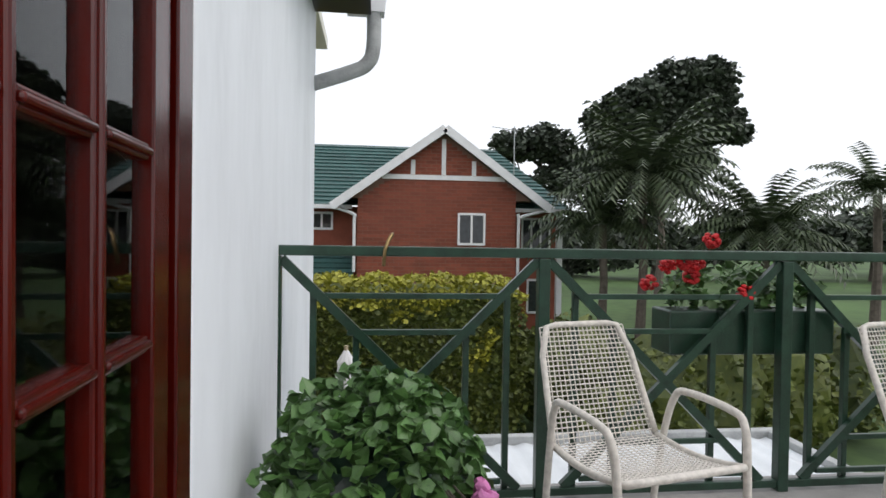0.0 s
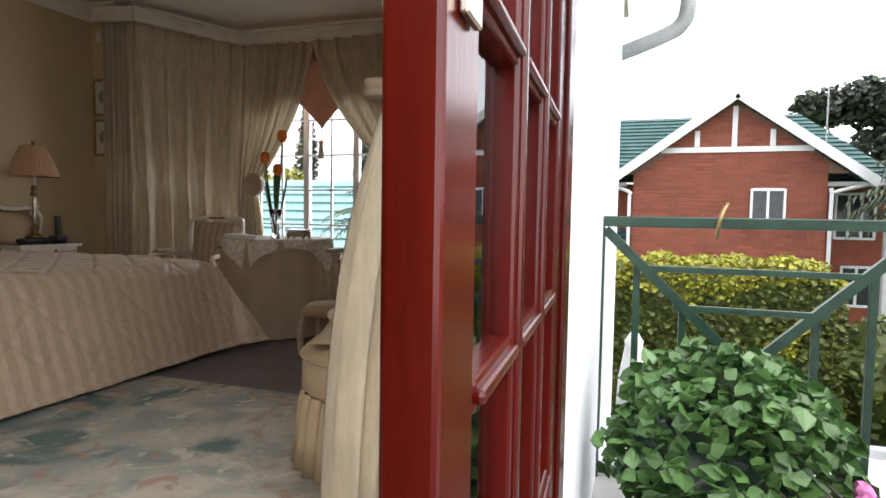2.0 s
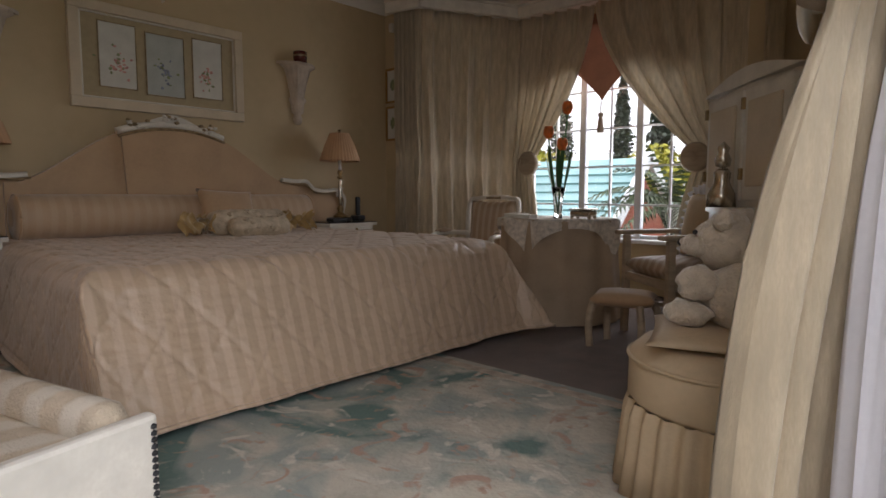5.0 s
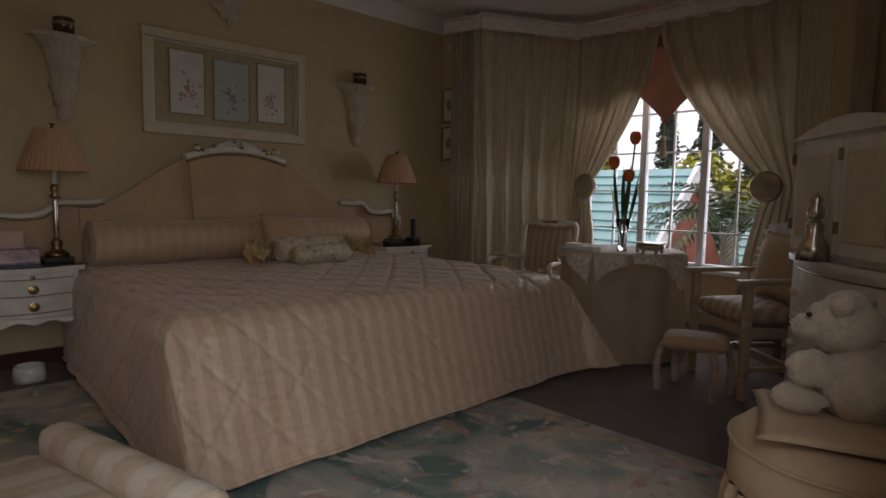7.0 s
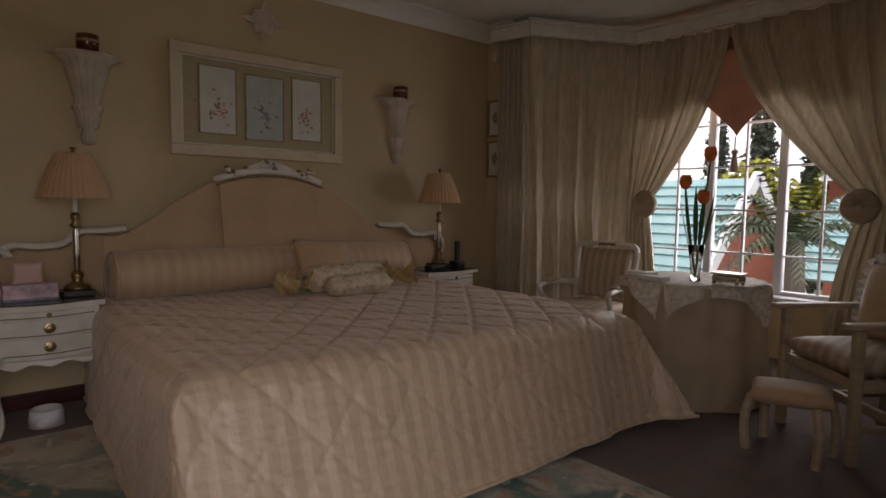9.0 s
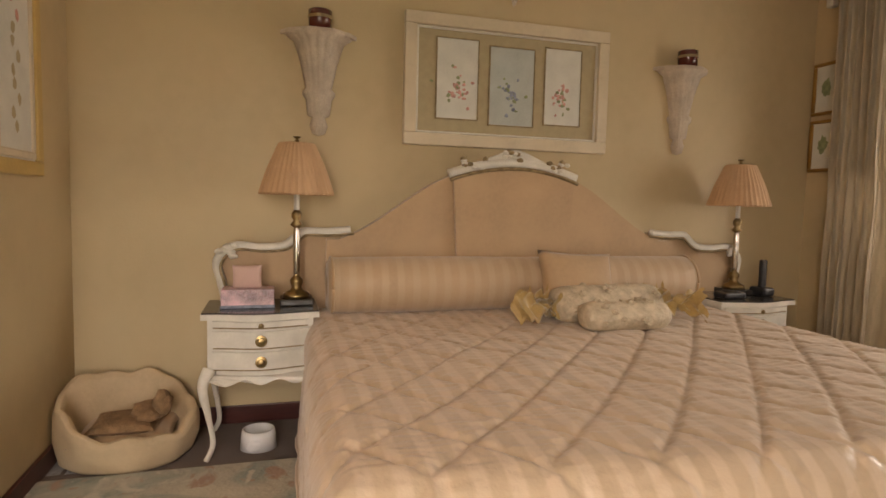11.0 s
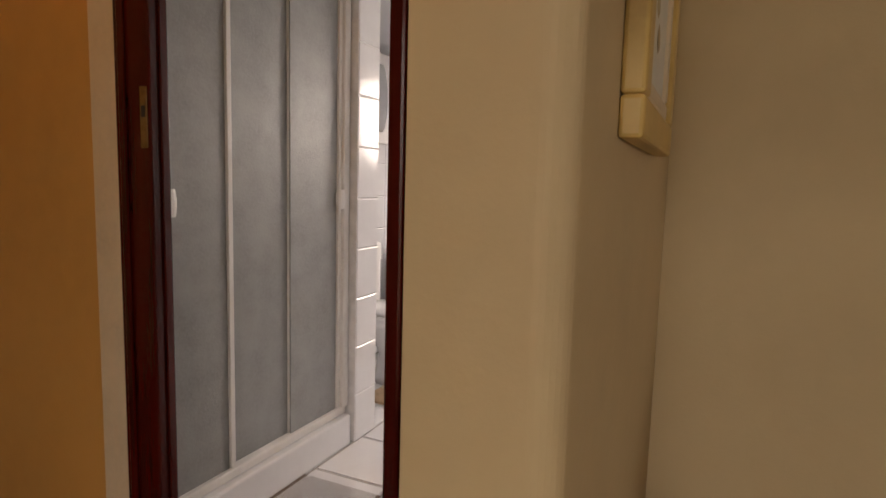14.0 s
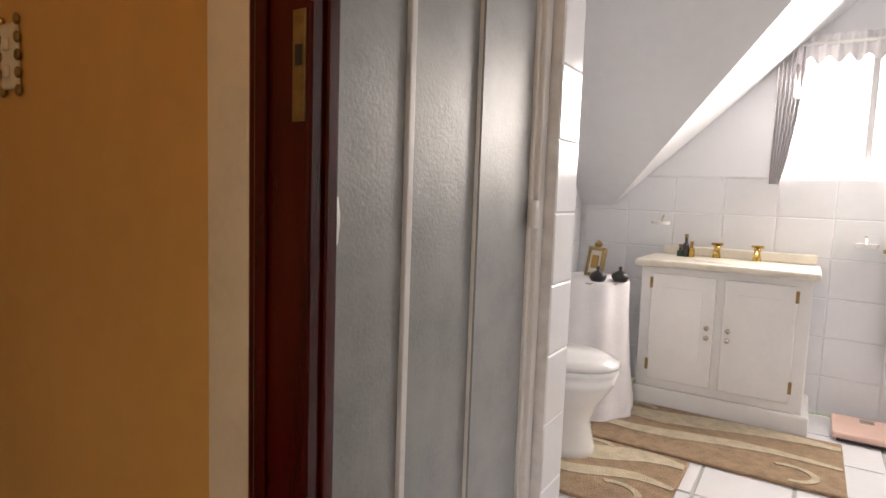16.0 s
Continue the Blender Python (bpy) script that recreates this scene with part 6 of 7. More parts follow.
part("base", cabinet_block(0.06, 0.80, 0.42, 0.40, 0.07), M_WPAINT, cb)
part("ledge", cabinet_block(0.802, 0.83, 0.45, 0.41, 0.10), M_WPAINT, cb)
part("upper_case", cabinet_block(0.832, 1.36, 0.40, 0.40, 0.04), M_WPAINT, cb)
part("cornice", prism(B(), [CM @ Vector((-0.43 + 0.86 * i / 16, -0.06, 1.362 + 0.07 * math.sin(i / 16 * math.pi))) for i in range(17)] + [CM @ Vector((0.43, -0.06, 1.361)), CM @ Vector((-0.43, -0.06, 1.361))], CM.to_3x3() @ Vector((0, 0.46, 0))), M_WPAINT, cb)
for z0, z1 in ((0.58, 0.77), (0.34, 0.55), (0.10, 0.31)):
    d = part("drawer", cabinet_block(z0, z1, 0.37, 0.02, 0.085), M_WPAINT, cb)
    for z in (z0, z1):
        part("drawer_line", tube(B(), [CM @ Vector((-0.36 + 0.72 * i / 12, -0.09 * math.cos((i / 12 - 0.5) * 2.5), z)) for i in range(13)], 0.004, 5), M_GILT, d)
    for x in (-0.2, 0.2):
        part("knob", blob(B(), CM @ Vector((x, -0.105, (z0 + z1) / 2)), (0.022, 0.022, 0.022), 1, 0, 2), M_WPAINT, d)
for x0, x1 in ((-0.38, -0.01), (0.01, 0.38)):
    dr = part("door", box(B(), (x0, -0.06, 0.86), (x1, -0.025, 1.34), 0.008, CM), M_WPAINT, cb)
    part("door_panel", box(B(), (x0 + 0.05, -0.07, 0.92), (x1 - 0.05, -0.058, 1.28), 0.006, CM), M_FRAME, dr)
    for z in (0.95, 1.25):
        part("hinge", box(B(), (x0 - 0.004, -0.075, z), (x0 + 0.012, -0.055, z + 0.05), 0.002, CM), M_BRASS, dr)
for a in (-0.38, 0.38):
    part("foot", box(B(), (a - 0.04, -0.02, 0), (a + 0.04, 0.36, 0.06), 0.01, CM), M_WPAINT, cb)
fg = CM @ Vector((-0.05, -0.115, 0.831))
solo("china_figurine", lathe(lathe(B(), [(0, 0), (0.06, 0), (0.055, 0.06), (0.03, 0.11), (0.035, 0.15), (0.02, 0.17), (0, 0.17)], fg, 18, (1, 1), 0.05, 9), [(0, 0.17), (0.03, 0.18), (0.035, 0.21), (0.02, 0.24), (0.028, 0.26), (0, 0.29)], fg, 14), M_SILVER, "small dark and pale china figurine on the ledge", "figurine", smooth=True)

# ---- ottoman and bear ----
ot = thing("ruffled_ottoman", (-1.10, 1.86, 0), "round cream ottoman with a gathered skirt", "ottoman")
OC = (-1.06, 1.90)
part("cushion", lathe(B(), [(0, 0.475), (0.12, 0.472), (0.25, 0.455), (0.285, 0.42), (0.287, 0.30), (0.27, 0.28), (0, 0.28)], (*OC, 0), 48), M_OTTO, ot, smooth=True)
part("piping", tube(B(), [(OC[0] + 0.288 * math.cos(a), OC[1] + 0.288 * math.sin(a), 0.415) for a in [k * 6.2832 / 40 for k in range(41)]], 0.006), M_OTTO, ot)
part("skirt", lathe(B(), [(0.278, 0.285), (0.29, 0.25), (0.30, 0.15), (0.315, 0.02), (0.31, 0.02), (0.29, 0.15), (0.27, 0.28)], (*OC, 0), 220, (1, 1), 0.035, 27), M_OTTO, ot, "gathered skirt", smooth=True)
pillow("frilled_pad", (OC[0], OC[1], 0.485), (0.46, 0.46, 0.05), (0, 0, 20), M_OTTO, "thin frilled cream pad on the ottoman")
bm = B()
bc = Vector((OC[0] + 0.02, OC[1] + 0.02, 0.505))
for c, r in (((0, 0, 0.10), (0.13, 0.11, 0.11)), ((-0.05, -0.02, 0.25), (0.085, 0.08, 0.085)), ((-0.125, -0.05, 0.235), (0.045, 0.04, 0.035)), ((-0.02, 0.06, 0.31), (0.025, 0.03, 0.03)), ((-0.04, -0.09, 0.31), (0.025, 0.03, 0.03)), ((-0.13, 0.05, 0.04), (0.07, 0.045, 0.04)), ((-0.13, -0.09, 0.04), (0.07, 0.045, 0.04)), ((-0.09, 0.08, 0.14), (0.06, 0.035, 0.05)), ((-0.10, -0.10, 0.13), (0.06, 0.035, 0.05)), ((0.12, 0, 0.06), (0.08, 0.08, 0.06))):
    blob(bm, bc + Vector(c), r, c[0] * 50, 0.22)
bear = solo("teddy_bear", bm, M_PLUSH, "cream plush teddy bear seated on the ottoman", "toy", smooth=True)
solo("teddy_nose", blob(blob(B(), bc + Vector((-0.168, -0.055, 0.24)), (0.012, 0.014, 0.011), 0, 0, 2), bc + Vector((-0.115, -0.095, 0.275)), (0.008, 0.008, 0.008), 0, 0, 1), M_BLACK, "black button nose of the teddy bear", "toy")

# ---- studded chair at the foot of the bed ----
sc = thing("studded_chair", (-2.2, 0.05, 0), "low chair with striped terry cloth and studded white frame", "chair")
SM = Matrix.Translation((-2.06, 0.16, 0.03)) @ pose(0, 0, 0, 0, 0, 14)
part("seat", box(B(), (-0.5, -0.5, 0.14), (0.24, 0.30, 0.34), 0.05, SM), M_TAN, sc, "striped terry seat", smooth=True)
part("arm_roll", bar(B(), SM @ Vector((-0.5, 0.33, 0.33)), SM @ Vector((0.235, 0.33, 0.33)), 0.10, 0.14, (0, 0, 1), 0.04), M_TAN, sc, smooth=True)
part("frame_panel", box(B(), (0.245, -0.5, 0.06), (0.285, 0.40, 0.37), 0.012, SM), M_WPAINT, sc, "white painted front panel")
for k in range(18):
    part("stud", blob(B(), SM @ Vector((0.288, 0.385, 0.08 + 0.0155 * k)), (0.006, 0.008, 0.008), 0, 0, 1), M_BLACK, sc, "black upholstery stud")
for a, b in ((0.25, 0.36), (0.25, -0.46), (-0.46, 0.30), (-0.46, -0.46)):
    part("leg", tube(B(), [SM @ Vector((a, b, 0.2)), SM @ Vector((a, b, -0.03))], [0.03, 0.02]), M_WPAINT, sc)

# ---- bathroom ----
BX0, BX1, BY0, BY1 = -7.5, -4.57, -2.12, 0.3
bath = solo("bathroom_floor", box(B(), (BX0, -2.35, -0.10), (-4.45, BY1, -0.006)), M_GROUT, "white tiled bathroom floor with grey joints", "floor", "structure")
wb = solo("wall_bath_back", box(B(), (BX0 - 0.14, -2.4, 0), (BX0 - 0.012, BY1, 1.27)), M_GROUTW, "white tiled bathroom back wall", "wall", "structure")
wall("wall_bath_back_side", (BX0 - 0.14, -2.4, 1.27), (BX0 - 0.008, -1.03, 2.6), M_BATHPAINT, "white painted bathroom wall")
wall("wall_bath_back_east", (BX0 - 0.14, -0.26, 1.27), (BX0 - 0.008, BY1, 2.6), M_BATHPAINT, "white painted bathroom wall")
wall("wall_bath_back_top", (BX0 - 0.14, -1.03, 1.95), (BX0 - 0.008, -0.26, 2.6), M_BATHPAINT, "white painted bathroom wall")
wl = solo("wall_bath_left", box(B(), (BX0, -2.3, 0), (-4.57, BY0 - 0.012, 2.6)), M_GROUTW, "white tiled bathroom side wall", "wall", "structure")
wall("wall_bath_east", (BX0 - 0.14, BY1, 0), (XH - 0.12, BY1 + 0.1, 2.6), M_BATHPAINT, "white bathroom wall")
wall("wall_bath_niche", (XH - 0.24, -0.415, 0), (XH - 0.125, BY1, 2.6), M_BATHPAINT, "white bathroom wall")
wall("wall_bath_door_side", (-4.60, -2.3, 0), (-4.572, -1.64, 2.6), M_BATHPAINT, "white inner wall of the bathroom")
# sloping ceilings that meet in a valley
A1, B1, Z1, ZT = 0.95, 0.92, 1.08, 2.5
cx, cy = BX0 + (ZT - Z1) / A1, -1.93 + (ZT - Z1) / B1
c0 = (BX0, -1.93, Z1)
t = 0.06
solo("ceiling_bath_slope", prism(B(), [c0, (BX0, -2.2, Z1), (cx, -2.2, ZT), (cx, cy, ZT)], (0, 0, t)), M_BATHPAINT, "white sloping bathroom ceiling", "ceiling", "structure")
solo("ceiling_bath_dormer", prism(B(), [c0, (cx, cy, ZT + 0.001), (BX0, cy, ZT + 0.001)], (0, 0, t)), M_BATHPAINT, "white sloping dormer ceiling", "ceiling", "structure")
bm = prism(B(), [(cx, -2.2, ZT), (-4.5, -2.2, ZT), (-4.5, BY1, ZT), (BX0, BY1, ZT), (BX0, cy, ZT), (cx, cy, ZT)], (0, 0, t))
solo("ceiling_bath_flat", bm, M_BATHPAINT, "white flat bathroom ceiling", "ceiling", "structure")

bwn = thing("window_bath", (BX0 - 0.07, -0.65, 1.27), "small bright bathroom window with white frame", "window", kind="structure")
for lo, hi in (((-1.03, 1.27), (-0.99, 1.95)), ((-0.30, 1.27), (-0.26, 1.95)), ((-0.99, 1.27), (-0.30, 1.30)), ((-0.99, 1.92), (-0.30, 1.95)), ((-0.66, 1.30), (-0.63, 1.92))):
    part("window_frame", box(B(), (BX0 - 0.09, lo[0], lo[1]), (BX0 - 0.05, hi[0], hi[1]), 0.004), M_TRIM, bwn)
p = part("pane", box(B(), (BX0 - 0.072, -1.0, 1.28), (BX0 - 0.068, -0.29, 1.94)), M_ROOMGLASS, bwn)
p.visible_shadow = False
part("stay", tube(B(), [(BX0 - 0.03, -0.82, 1.30), (BX0 - 0.03, -0.70, 1.295)], 0.006), M_SILVER, bwn)
nc = thing("net_curtain", (BX0 + 0.05, -1.05, 1.28), "sheer white net curtain gathered beside the window", "curtain")
bm = grid(B(), lambda u, v: Vector((BX0 + 0.04 + 0.02 * math.sin(u * 40), -1.10 + 0.13 * u * (1 - 0.6 * v * v) + 0.02, 1.95 - 0.72 * v)), 60, 10)
part("net", bm, M_CLOTHW, nc, smooth=True)
part("rod", tube(B(), [(BX0 + 0.04, -1.13, 1.955), (BX0 + 0.04, -0.2, 1.955)], 0.012), M_ALU, nc)
part("frill", grid(B(), lambda u, v: Vector((BX0 + 0.04 + 0.012 * math.sin(u * 90), -1.0 + 0.8 * u, 2.0 - (0.13 + 0.02 * math.sin(u * 60)) * v)), 90, 3), M_CLOTHW, nc)


# vanity
va = thing("vanity_unit", (-7.3, -1.22, 0), "white painted vanity unit with two panelled doors", "vanity")
VX, V0, V1 = -7.08, -1.66, -0.80
part("body", box(B(), (BX0, V0 + 0.03, 0.10), (VX - 0.02, V1 - 0.03, 0.765), 0.006), M_CERAMIC, va)
part("plinth", box(B(), (BX0, V0 + 0.02, 0), (VX + 0.0, V1 - 0.0, 0.10), 0.01), M_CERAMIC, va)
part("worktop", box(B(), (BX0, V0, 0.768), (VX + 0.03, V1, 0.805), 0.012), M_WPAINT, va, "cream moulded basin top")
part("splashback", box(B(), (BX0, V0 + 0.06, 0.806), (BX0 + 0.03, V1 - 0.02, 0.86), 0.008), M_WPAINT, va)
part("basin", lathe(B(), [(0.20, 0.0), (0.19, 0.006), (0.16, 0.002), (0, 0.001)], (-7.25, -1.2, 0.806), 28, (0.75, 1)), M_WPAINT, va)
for y0, y1, s in ((V0 + 0.09, -1.25, -1), (-1.21, V1 - 0.09, 1)):
    d = part("door", box(B(), (VX - 0.018, y0, 0.15), (VX + 0.004, y1, 0.73), 0.005), M_CERAMIC, va)
    pts = [(VX + 0.004, y0 + 0.06, 0.66), (VX + 0.004, y1 - 0.06, 0.66), (VX + 0.004, y1 - 0.06, 0.28)] + [(VX + 0.004, (y0 + y1) / 2 + (y1 - y0 - 0.12) / 2 * math.cos(k * math.pi / 10), 0.28 - 0.06 * math.sin(k * math.pi / 10)) for k in range(11)] + [(VX + 0.004, y0 + 0.06, 0.28)]
    part("raised_panel", prism(B(), pts, (0.008, 0, 0)), M_CERAMIC, d)
    ky = y1 - 0.03 if s < 0 else y0 + 0.03
    for z in (0.42, 0.47):
        part("knob", blob(B(), (VX + 0.018, ky, z), (0.014, 0.014, 0.014), 0, 0, 2), M_SILVER, d)
    hy = y0 if s < 0 else y1
    for z in (0.20, 0.65):
        part("hinge", box(B(), (VX - 0.005, hy - 0.008, z), (VX + 0.008, hy + 0.008, z + 0.06), 0.002), M_BRASS, d)
for y in (-1.30, -1.10):
    tp = thing("gold_tap", (BX0 + 0.1, y, 0.806), "gold plated basin tap with cross handle", "tap", "basin taps")
    part("body", lathe(B(), [(0.024, 0), (0.02, 0.02), (0.014, 0.05), (0.02, 0.07), (0, 0.075)], (BX0 + 0.1, y, 0.806), 14), M_GOLDTAP, tp, smooth=True)
    part("spout", tube(B(), curve([(BX0 + 0.1, y, 0.85), (BX0 + 0.15, y, 0.865), (BX0 + 0.19, y, 0.845)]), 0.011), M_GOLDTAP, tp)
    part("handle", tube(B(), [(BX0 + 0.1, y - 0.03, 0.888), (BX0 + 0.1, y + 0.03, 0.888)], 0.008), M_GOLDTAP, tp)
for k, (y, h, mm) in enumerate(((-1.46, 0.11, M_BLACK), (-1.43, 0.07, M_GOLDTAP), (-1.49, 0.05, M_GREEN))):
    bt = thing("toiletry_bottle", (BX0 + 0.12, y, 0.806), "small dark toiletry bottle beside the taps", "bottle", "toiletries")
    part("bottle", lathe(B(), [(0, 0), (0.018, 0), (0.018, h * 0.6), (0.008, h * 0.75), (0.008, h)], (BX0 + 0.12, y, 0.806), 14), mm, bt)
    part("cap", lathe(B(), [(0.010, h), (0.010, h + 0.02), (0, h + 0.02)], (BX0 + 0.12, y, 0.806), 10), M_BRASS, bt)
for k, (y, z) in enumerate(((-1.62, 0.98), (-0.62, 0.92))):
    sd = thing("soap_dish", (BX0 + 0.03, y, z), "clear wall soap dish with metal holder", "soap dish", "wall dishes")
    part("dish", lathe(B(), [(0, 0), (0.05, 0.0), (0.055, 0.02), (0.05, 0.02), (0.045, 0.006), (0, 0.006)], (BX0 + 0.055, y, z), 18), M_CERAMIC, sd)
    part("holder", tube(B(), [(BX0 - 0.01, y, z + 0.05), (BX0 + 0.03, y, z + 0.04), (BX0 + 0.055, y, z + 0.01)], 0.007), M_SILVER, sd)
tw = thing("hand_towel", (BX0 + 0.05, -0.38, 0.45), "white towel hanging on a wall rail", "towel")
part("towel", grid(B(), lambda u, v: Vector((BX0 + 0.06 + 0.008 * math.sin(u * 14), -0.50 + 0.24 * u, 0.90 - 0.55 * v)), 20, 8), M_CLOTHW, tw, smooth=True)
for z in (0.50, 0.56, 0.72):
    part("band", grid(B(), lambda u, v: Vector((BX0 + 0.064 + 0.008 * math.sin(u * 14), -0.50 + 0.24 * u, z + 0.02 * v)), 20, 1), M_LINING, tw)
part("towel_rail", tube(B(), [(BX0 + 0.055, -0.55, 0.905), (BX0 + 0.055, -0.2, 0.905)], 0.009), M_GOLDTAP, tw)
rd = thing("round_mirror", (BX0 + 0.0, -0.36, 2.1), "round gilt framed mirror high on the wall", "mirror")
bm = lathe(B(), [(0, 0.01), (0.10, 0.01)], (0, 0, 0), 28)
bmesh.ops.rotate(bm, verts=bm.verts, cent=(0, 0, 0), matrix=Matrix.Rotation(radians(90), 3, "Y"))
bmesh.ops.translate(bm, verts=bm.verts, vec=(BX0, -0.36, 2.14))
part("glass", bm, M_MIRROR, rd)
part("ring", tube(B(), [(BX0 + 0.006, -0.36 + 0.105 * math.cos(a), 2.14 + 0.105 * math.sin(a)) for a in [k * 6.2832 / 28 for k in range(29)]], 0.012), M_FRAME, rd)

# toilet
TX, TY = -6.24, -1.50
to = thing("toilet", (TX, -1.8, 0), "white ceramic toilet with closed lid", "toilet")


def oval(c, rx, ry, z0, z1, bm=None, top=1.0):
    return prism(bm or B(), [(c[0] + rx * math.cos(a), c[1] + ry * math.sin(a), z0) for a in [k * 6.2832 / 32 for k in range(32)]], (0, 0, z1 - z0))


part("bowl", lathe(B(), [(0.0, 0), (0.13, 0), (0.12, 0.05), (0.10, 0.16), (0.13, 0.24), (0.18, 0.33), (0.19, 0.385), (0, 0.385)], (TX, -1.73, 0), 32, (0.95, 1.2)), M_CERAMIC, to, smooth=True)
part("seat", oval((TX, -1.73), 0.185, 0.235, 0.388, 0.408), M_CERAMIC, to)
part("lid", lathe(B(), [(0, 0.045), (0.14, 0.04), (0.185, 0.022), (0.19, 0.0), (0, 0)], (TX, -1.73, 0.412), 32, (0.97, 1.25)), M_CERAMIC, to, smooth=True)
part("cistern", box(B(), (TX - 0.2, BY0, 0.40), (TX + 0.2, BY0 + 0.15, 0.78), 0.02), M_CERAMIC, to)

# covered side table
bt = thing("bathroom_table", (-6.83, -1.84, 0), "small round table under a white cloth", "table")
part("tabletop", lathe(B(), [(0, 0.68), (0.20, 0.68), (0.20, 0.70), (0, 0.70)], (-6.83, -1.84, 0), 24), M_OAK, bt)
part("pedestal", lathe(B(), [(0.1, 0), (0.03, 0.05), (0.03, 0.68)], (-6.83, -1.84, 0), 12), M_OAK, bt)
solo("white_tablecloth", lathe(B(), [(0, 0.706), (0.20, 0.706), (0.207, 0.69), (0.215, 0.5), (0.235, 0.25), (0.255, 0.11), (0.256, 0.10), (0.262, 0.09), (0.265, 0.02)], (-6.83, -1.84, 0), 96, (1, 1), 0.035, 9), M_CLOTHW, "white cotton cloth with a banded hem on the table", "tablecloth", smooth=True)
pf = thing("photo_frame", (-6.85, -1.84, 0.706), "small ornate brass photo frame on the table", "photo frame")
FM = Matrix.Translation((-6.84, -1.82, 0.708)) @ pose(0, 0, 0, -10, 0, 62)
part("backing", box(B(), (-0.05, -0.004, 0.0), (0.05, 0.004, 0.15), 0.002, FM), M_PAPER, pf)
for lo, hi in (((-0.06, 0.0), (0.06, 0.02)), ((-0.06, 0.14), (0.06, 0.16)), ((-0.06, 0.02), (-0.04, 0.14)), ((0.04, 0.02), (0.06, 0.14))):
    part("frame", box(B(), (lo[0], -0.01, lo[1]), (hi[0], 0.01, hi[1]), 0.003, FM), M_BRASS, pf)
part("inner_frame", box(B(), (-0.022, -0.012, 0.045), (0.022, 0.006, 0.115), 0.002, FM), M_GOLDF, pf)
part("crest", blob(B(), FM @ Vector((0, 0, 0.175)), (0.02, 0.02, 0.02), 2, 0.4, 2), M_BRASS, pf)
for c in ((-6.70, -1.75), (-6.78, -1.66)):
    o = thing("silver_trinket", (*c, 0.706), "dark silver lidded trinket pot on the table", "trinket pot", "trinket pots")
    part("pot", lathe(B(), [(0, 0), (0.03, 0), (0.042, 0.02), (0.04, 0.035), (0.02, 0.05), (0.008, 0.055), (0.012, 0.07), (0, 0.08)], (*c, 0.706), 18, (1, 1), 0.06, 9), M_BLACK, o, smooth=True)

# wall mirror cabinet
mc = thing("mirror_cabinet", (-6.45, BY0, 1.40), "white bathroom wall cabinet with arched mirror", "cabinet")
part("case", box(B(), (-6.62, BY0, 1.38), (-6.22, BY0 + 0.10, 1.92), 0.008), M_CERAMIC, mc)
part("mirror", prism(B(), [(-6.42 + 0.13 * math.cos(a), BY0 + 0.103, 1.64 + (0.19 + 0.02 * (math.sin(a) > 0)) * max(-1, min(1, 1.25 * math.sin(a)))) for a in [k * 6.2832 / 32 for k in range(32)]], (0, 0.004, 0)), M_MIRROR, mc)

# shower
SY = -1.56
sh = thing("shower_enclosure", (-5.0, SY, 0), "shower with frosted sliding panels in a white metal frame", "shower")
part("kerb", box(B(), (-5.42, SY - 0.06, -0.005), (-4.50, SY + 0.05, 0.13), 0.008), M_TILE, sh, "white tiled shower kerb")
part("bottom_track", box(B(), (-5.42, SY - 0.04, 0.131), (-4.50, SY + 0.02, 0.165), 0.006), M_ALU, sh)
part("top_track", box(B(), (-5.42, SY - 0.04, 1.92), (-4.50, SY + 0.02, 1.97), 0.006), M_ALU, sh)
for x0, x1, dy in ((-5.385, -5.075, 0.0), (-5.092, -4.758, -0.016), (-4.775, -4.50, 0.0)):
    pn = part("panel", box(B(), (x0, SY + dy - 0.003, 0.166), (x1, SY + dy + 0.003, 1.92)), M_FROST, sh, "frosted panel")
    part("panel_edge", box(B(), (x0 - 0.002, SY + dy - 0.010, 0.166), (x0 + 0.018, SY + dy + 0.014, 1.92), 0.003), M_ALU, pn)
part("side_channel", box(B(), (-5.425, SY - 0.045, 0.166), (-5.385, SY + 0.03, 1.98), 0.005), M_ALU, sh)
for x in (-5.372, -4.525):
    part("handle", lathe(B(), [(0, 0), (0.02, 0), (0.024, 0.03), (0.024, 0.05), (0.02, 0.08), (0, 0.08)], (x, SY + 0.02, 1.03), 14, (1, 0.7)), M_ALU, sh)
sp = solo("wall_shower_end", box(B(), (-5.60, BY0 - 0.01, 0), (-5.432, SY + 0.06, 2.5)), M_GROUTW, "white tiled end wall of the shower", "wall", "structure")
solo("shower_tray", box(B(), (-5.43, BY0, 0.0), (-4.61, SY - 0.065, 0.06), 0.01), M_CERAMIC, "white ceramic shower tray", "shower tray")

# bath mats and scales
def mat_curl(parent, c, r0, r1, a0, a1, material, z, rot):
    n = 22
    pts = [(r1 * math.cos(a0 + (a1 - a0) * k / n), r1 * 0.8 * math.sin(a0 + (a1 - a0) * k / n)) for k in range(n + 1)] + [(r0 * math.cos(a1 - (a1 - a0) * k / n), r0 * 0.8 * math.sin(a1 - (a1 - a0) * k / n)) for k in range(n + 1)]
    part("curl", prism(B(), [(c[0] + x * math.cos(rot) - y * math.sin(rot), c[1] + x * math.sin(rot) + y * math.cos(rot), z) for x, y in pts], (0, 0, 0.005)), material, parent)


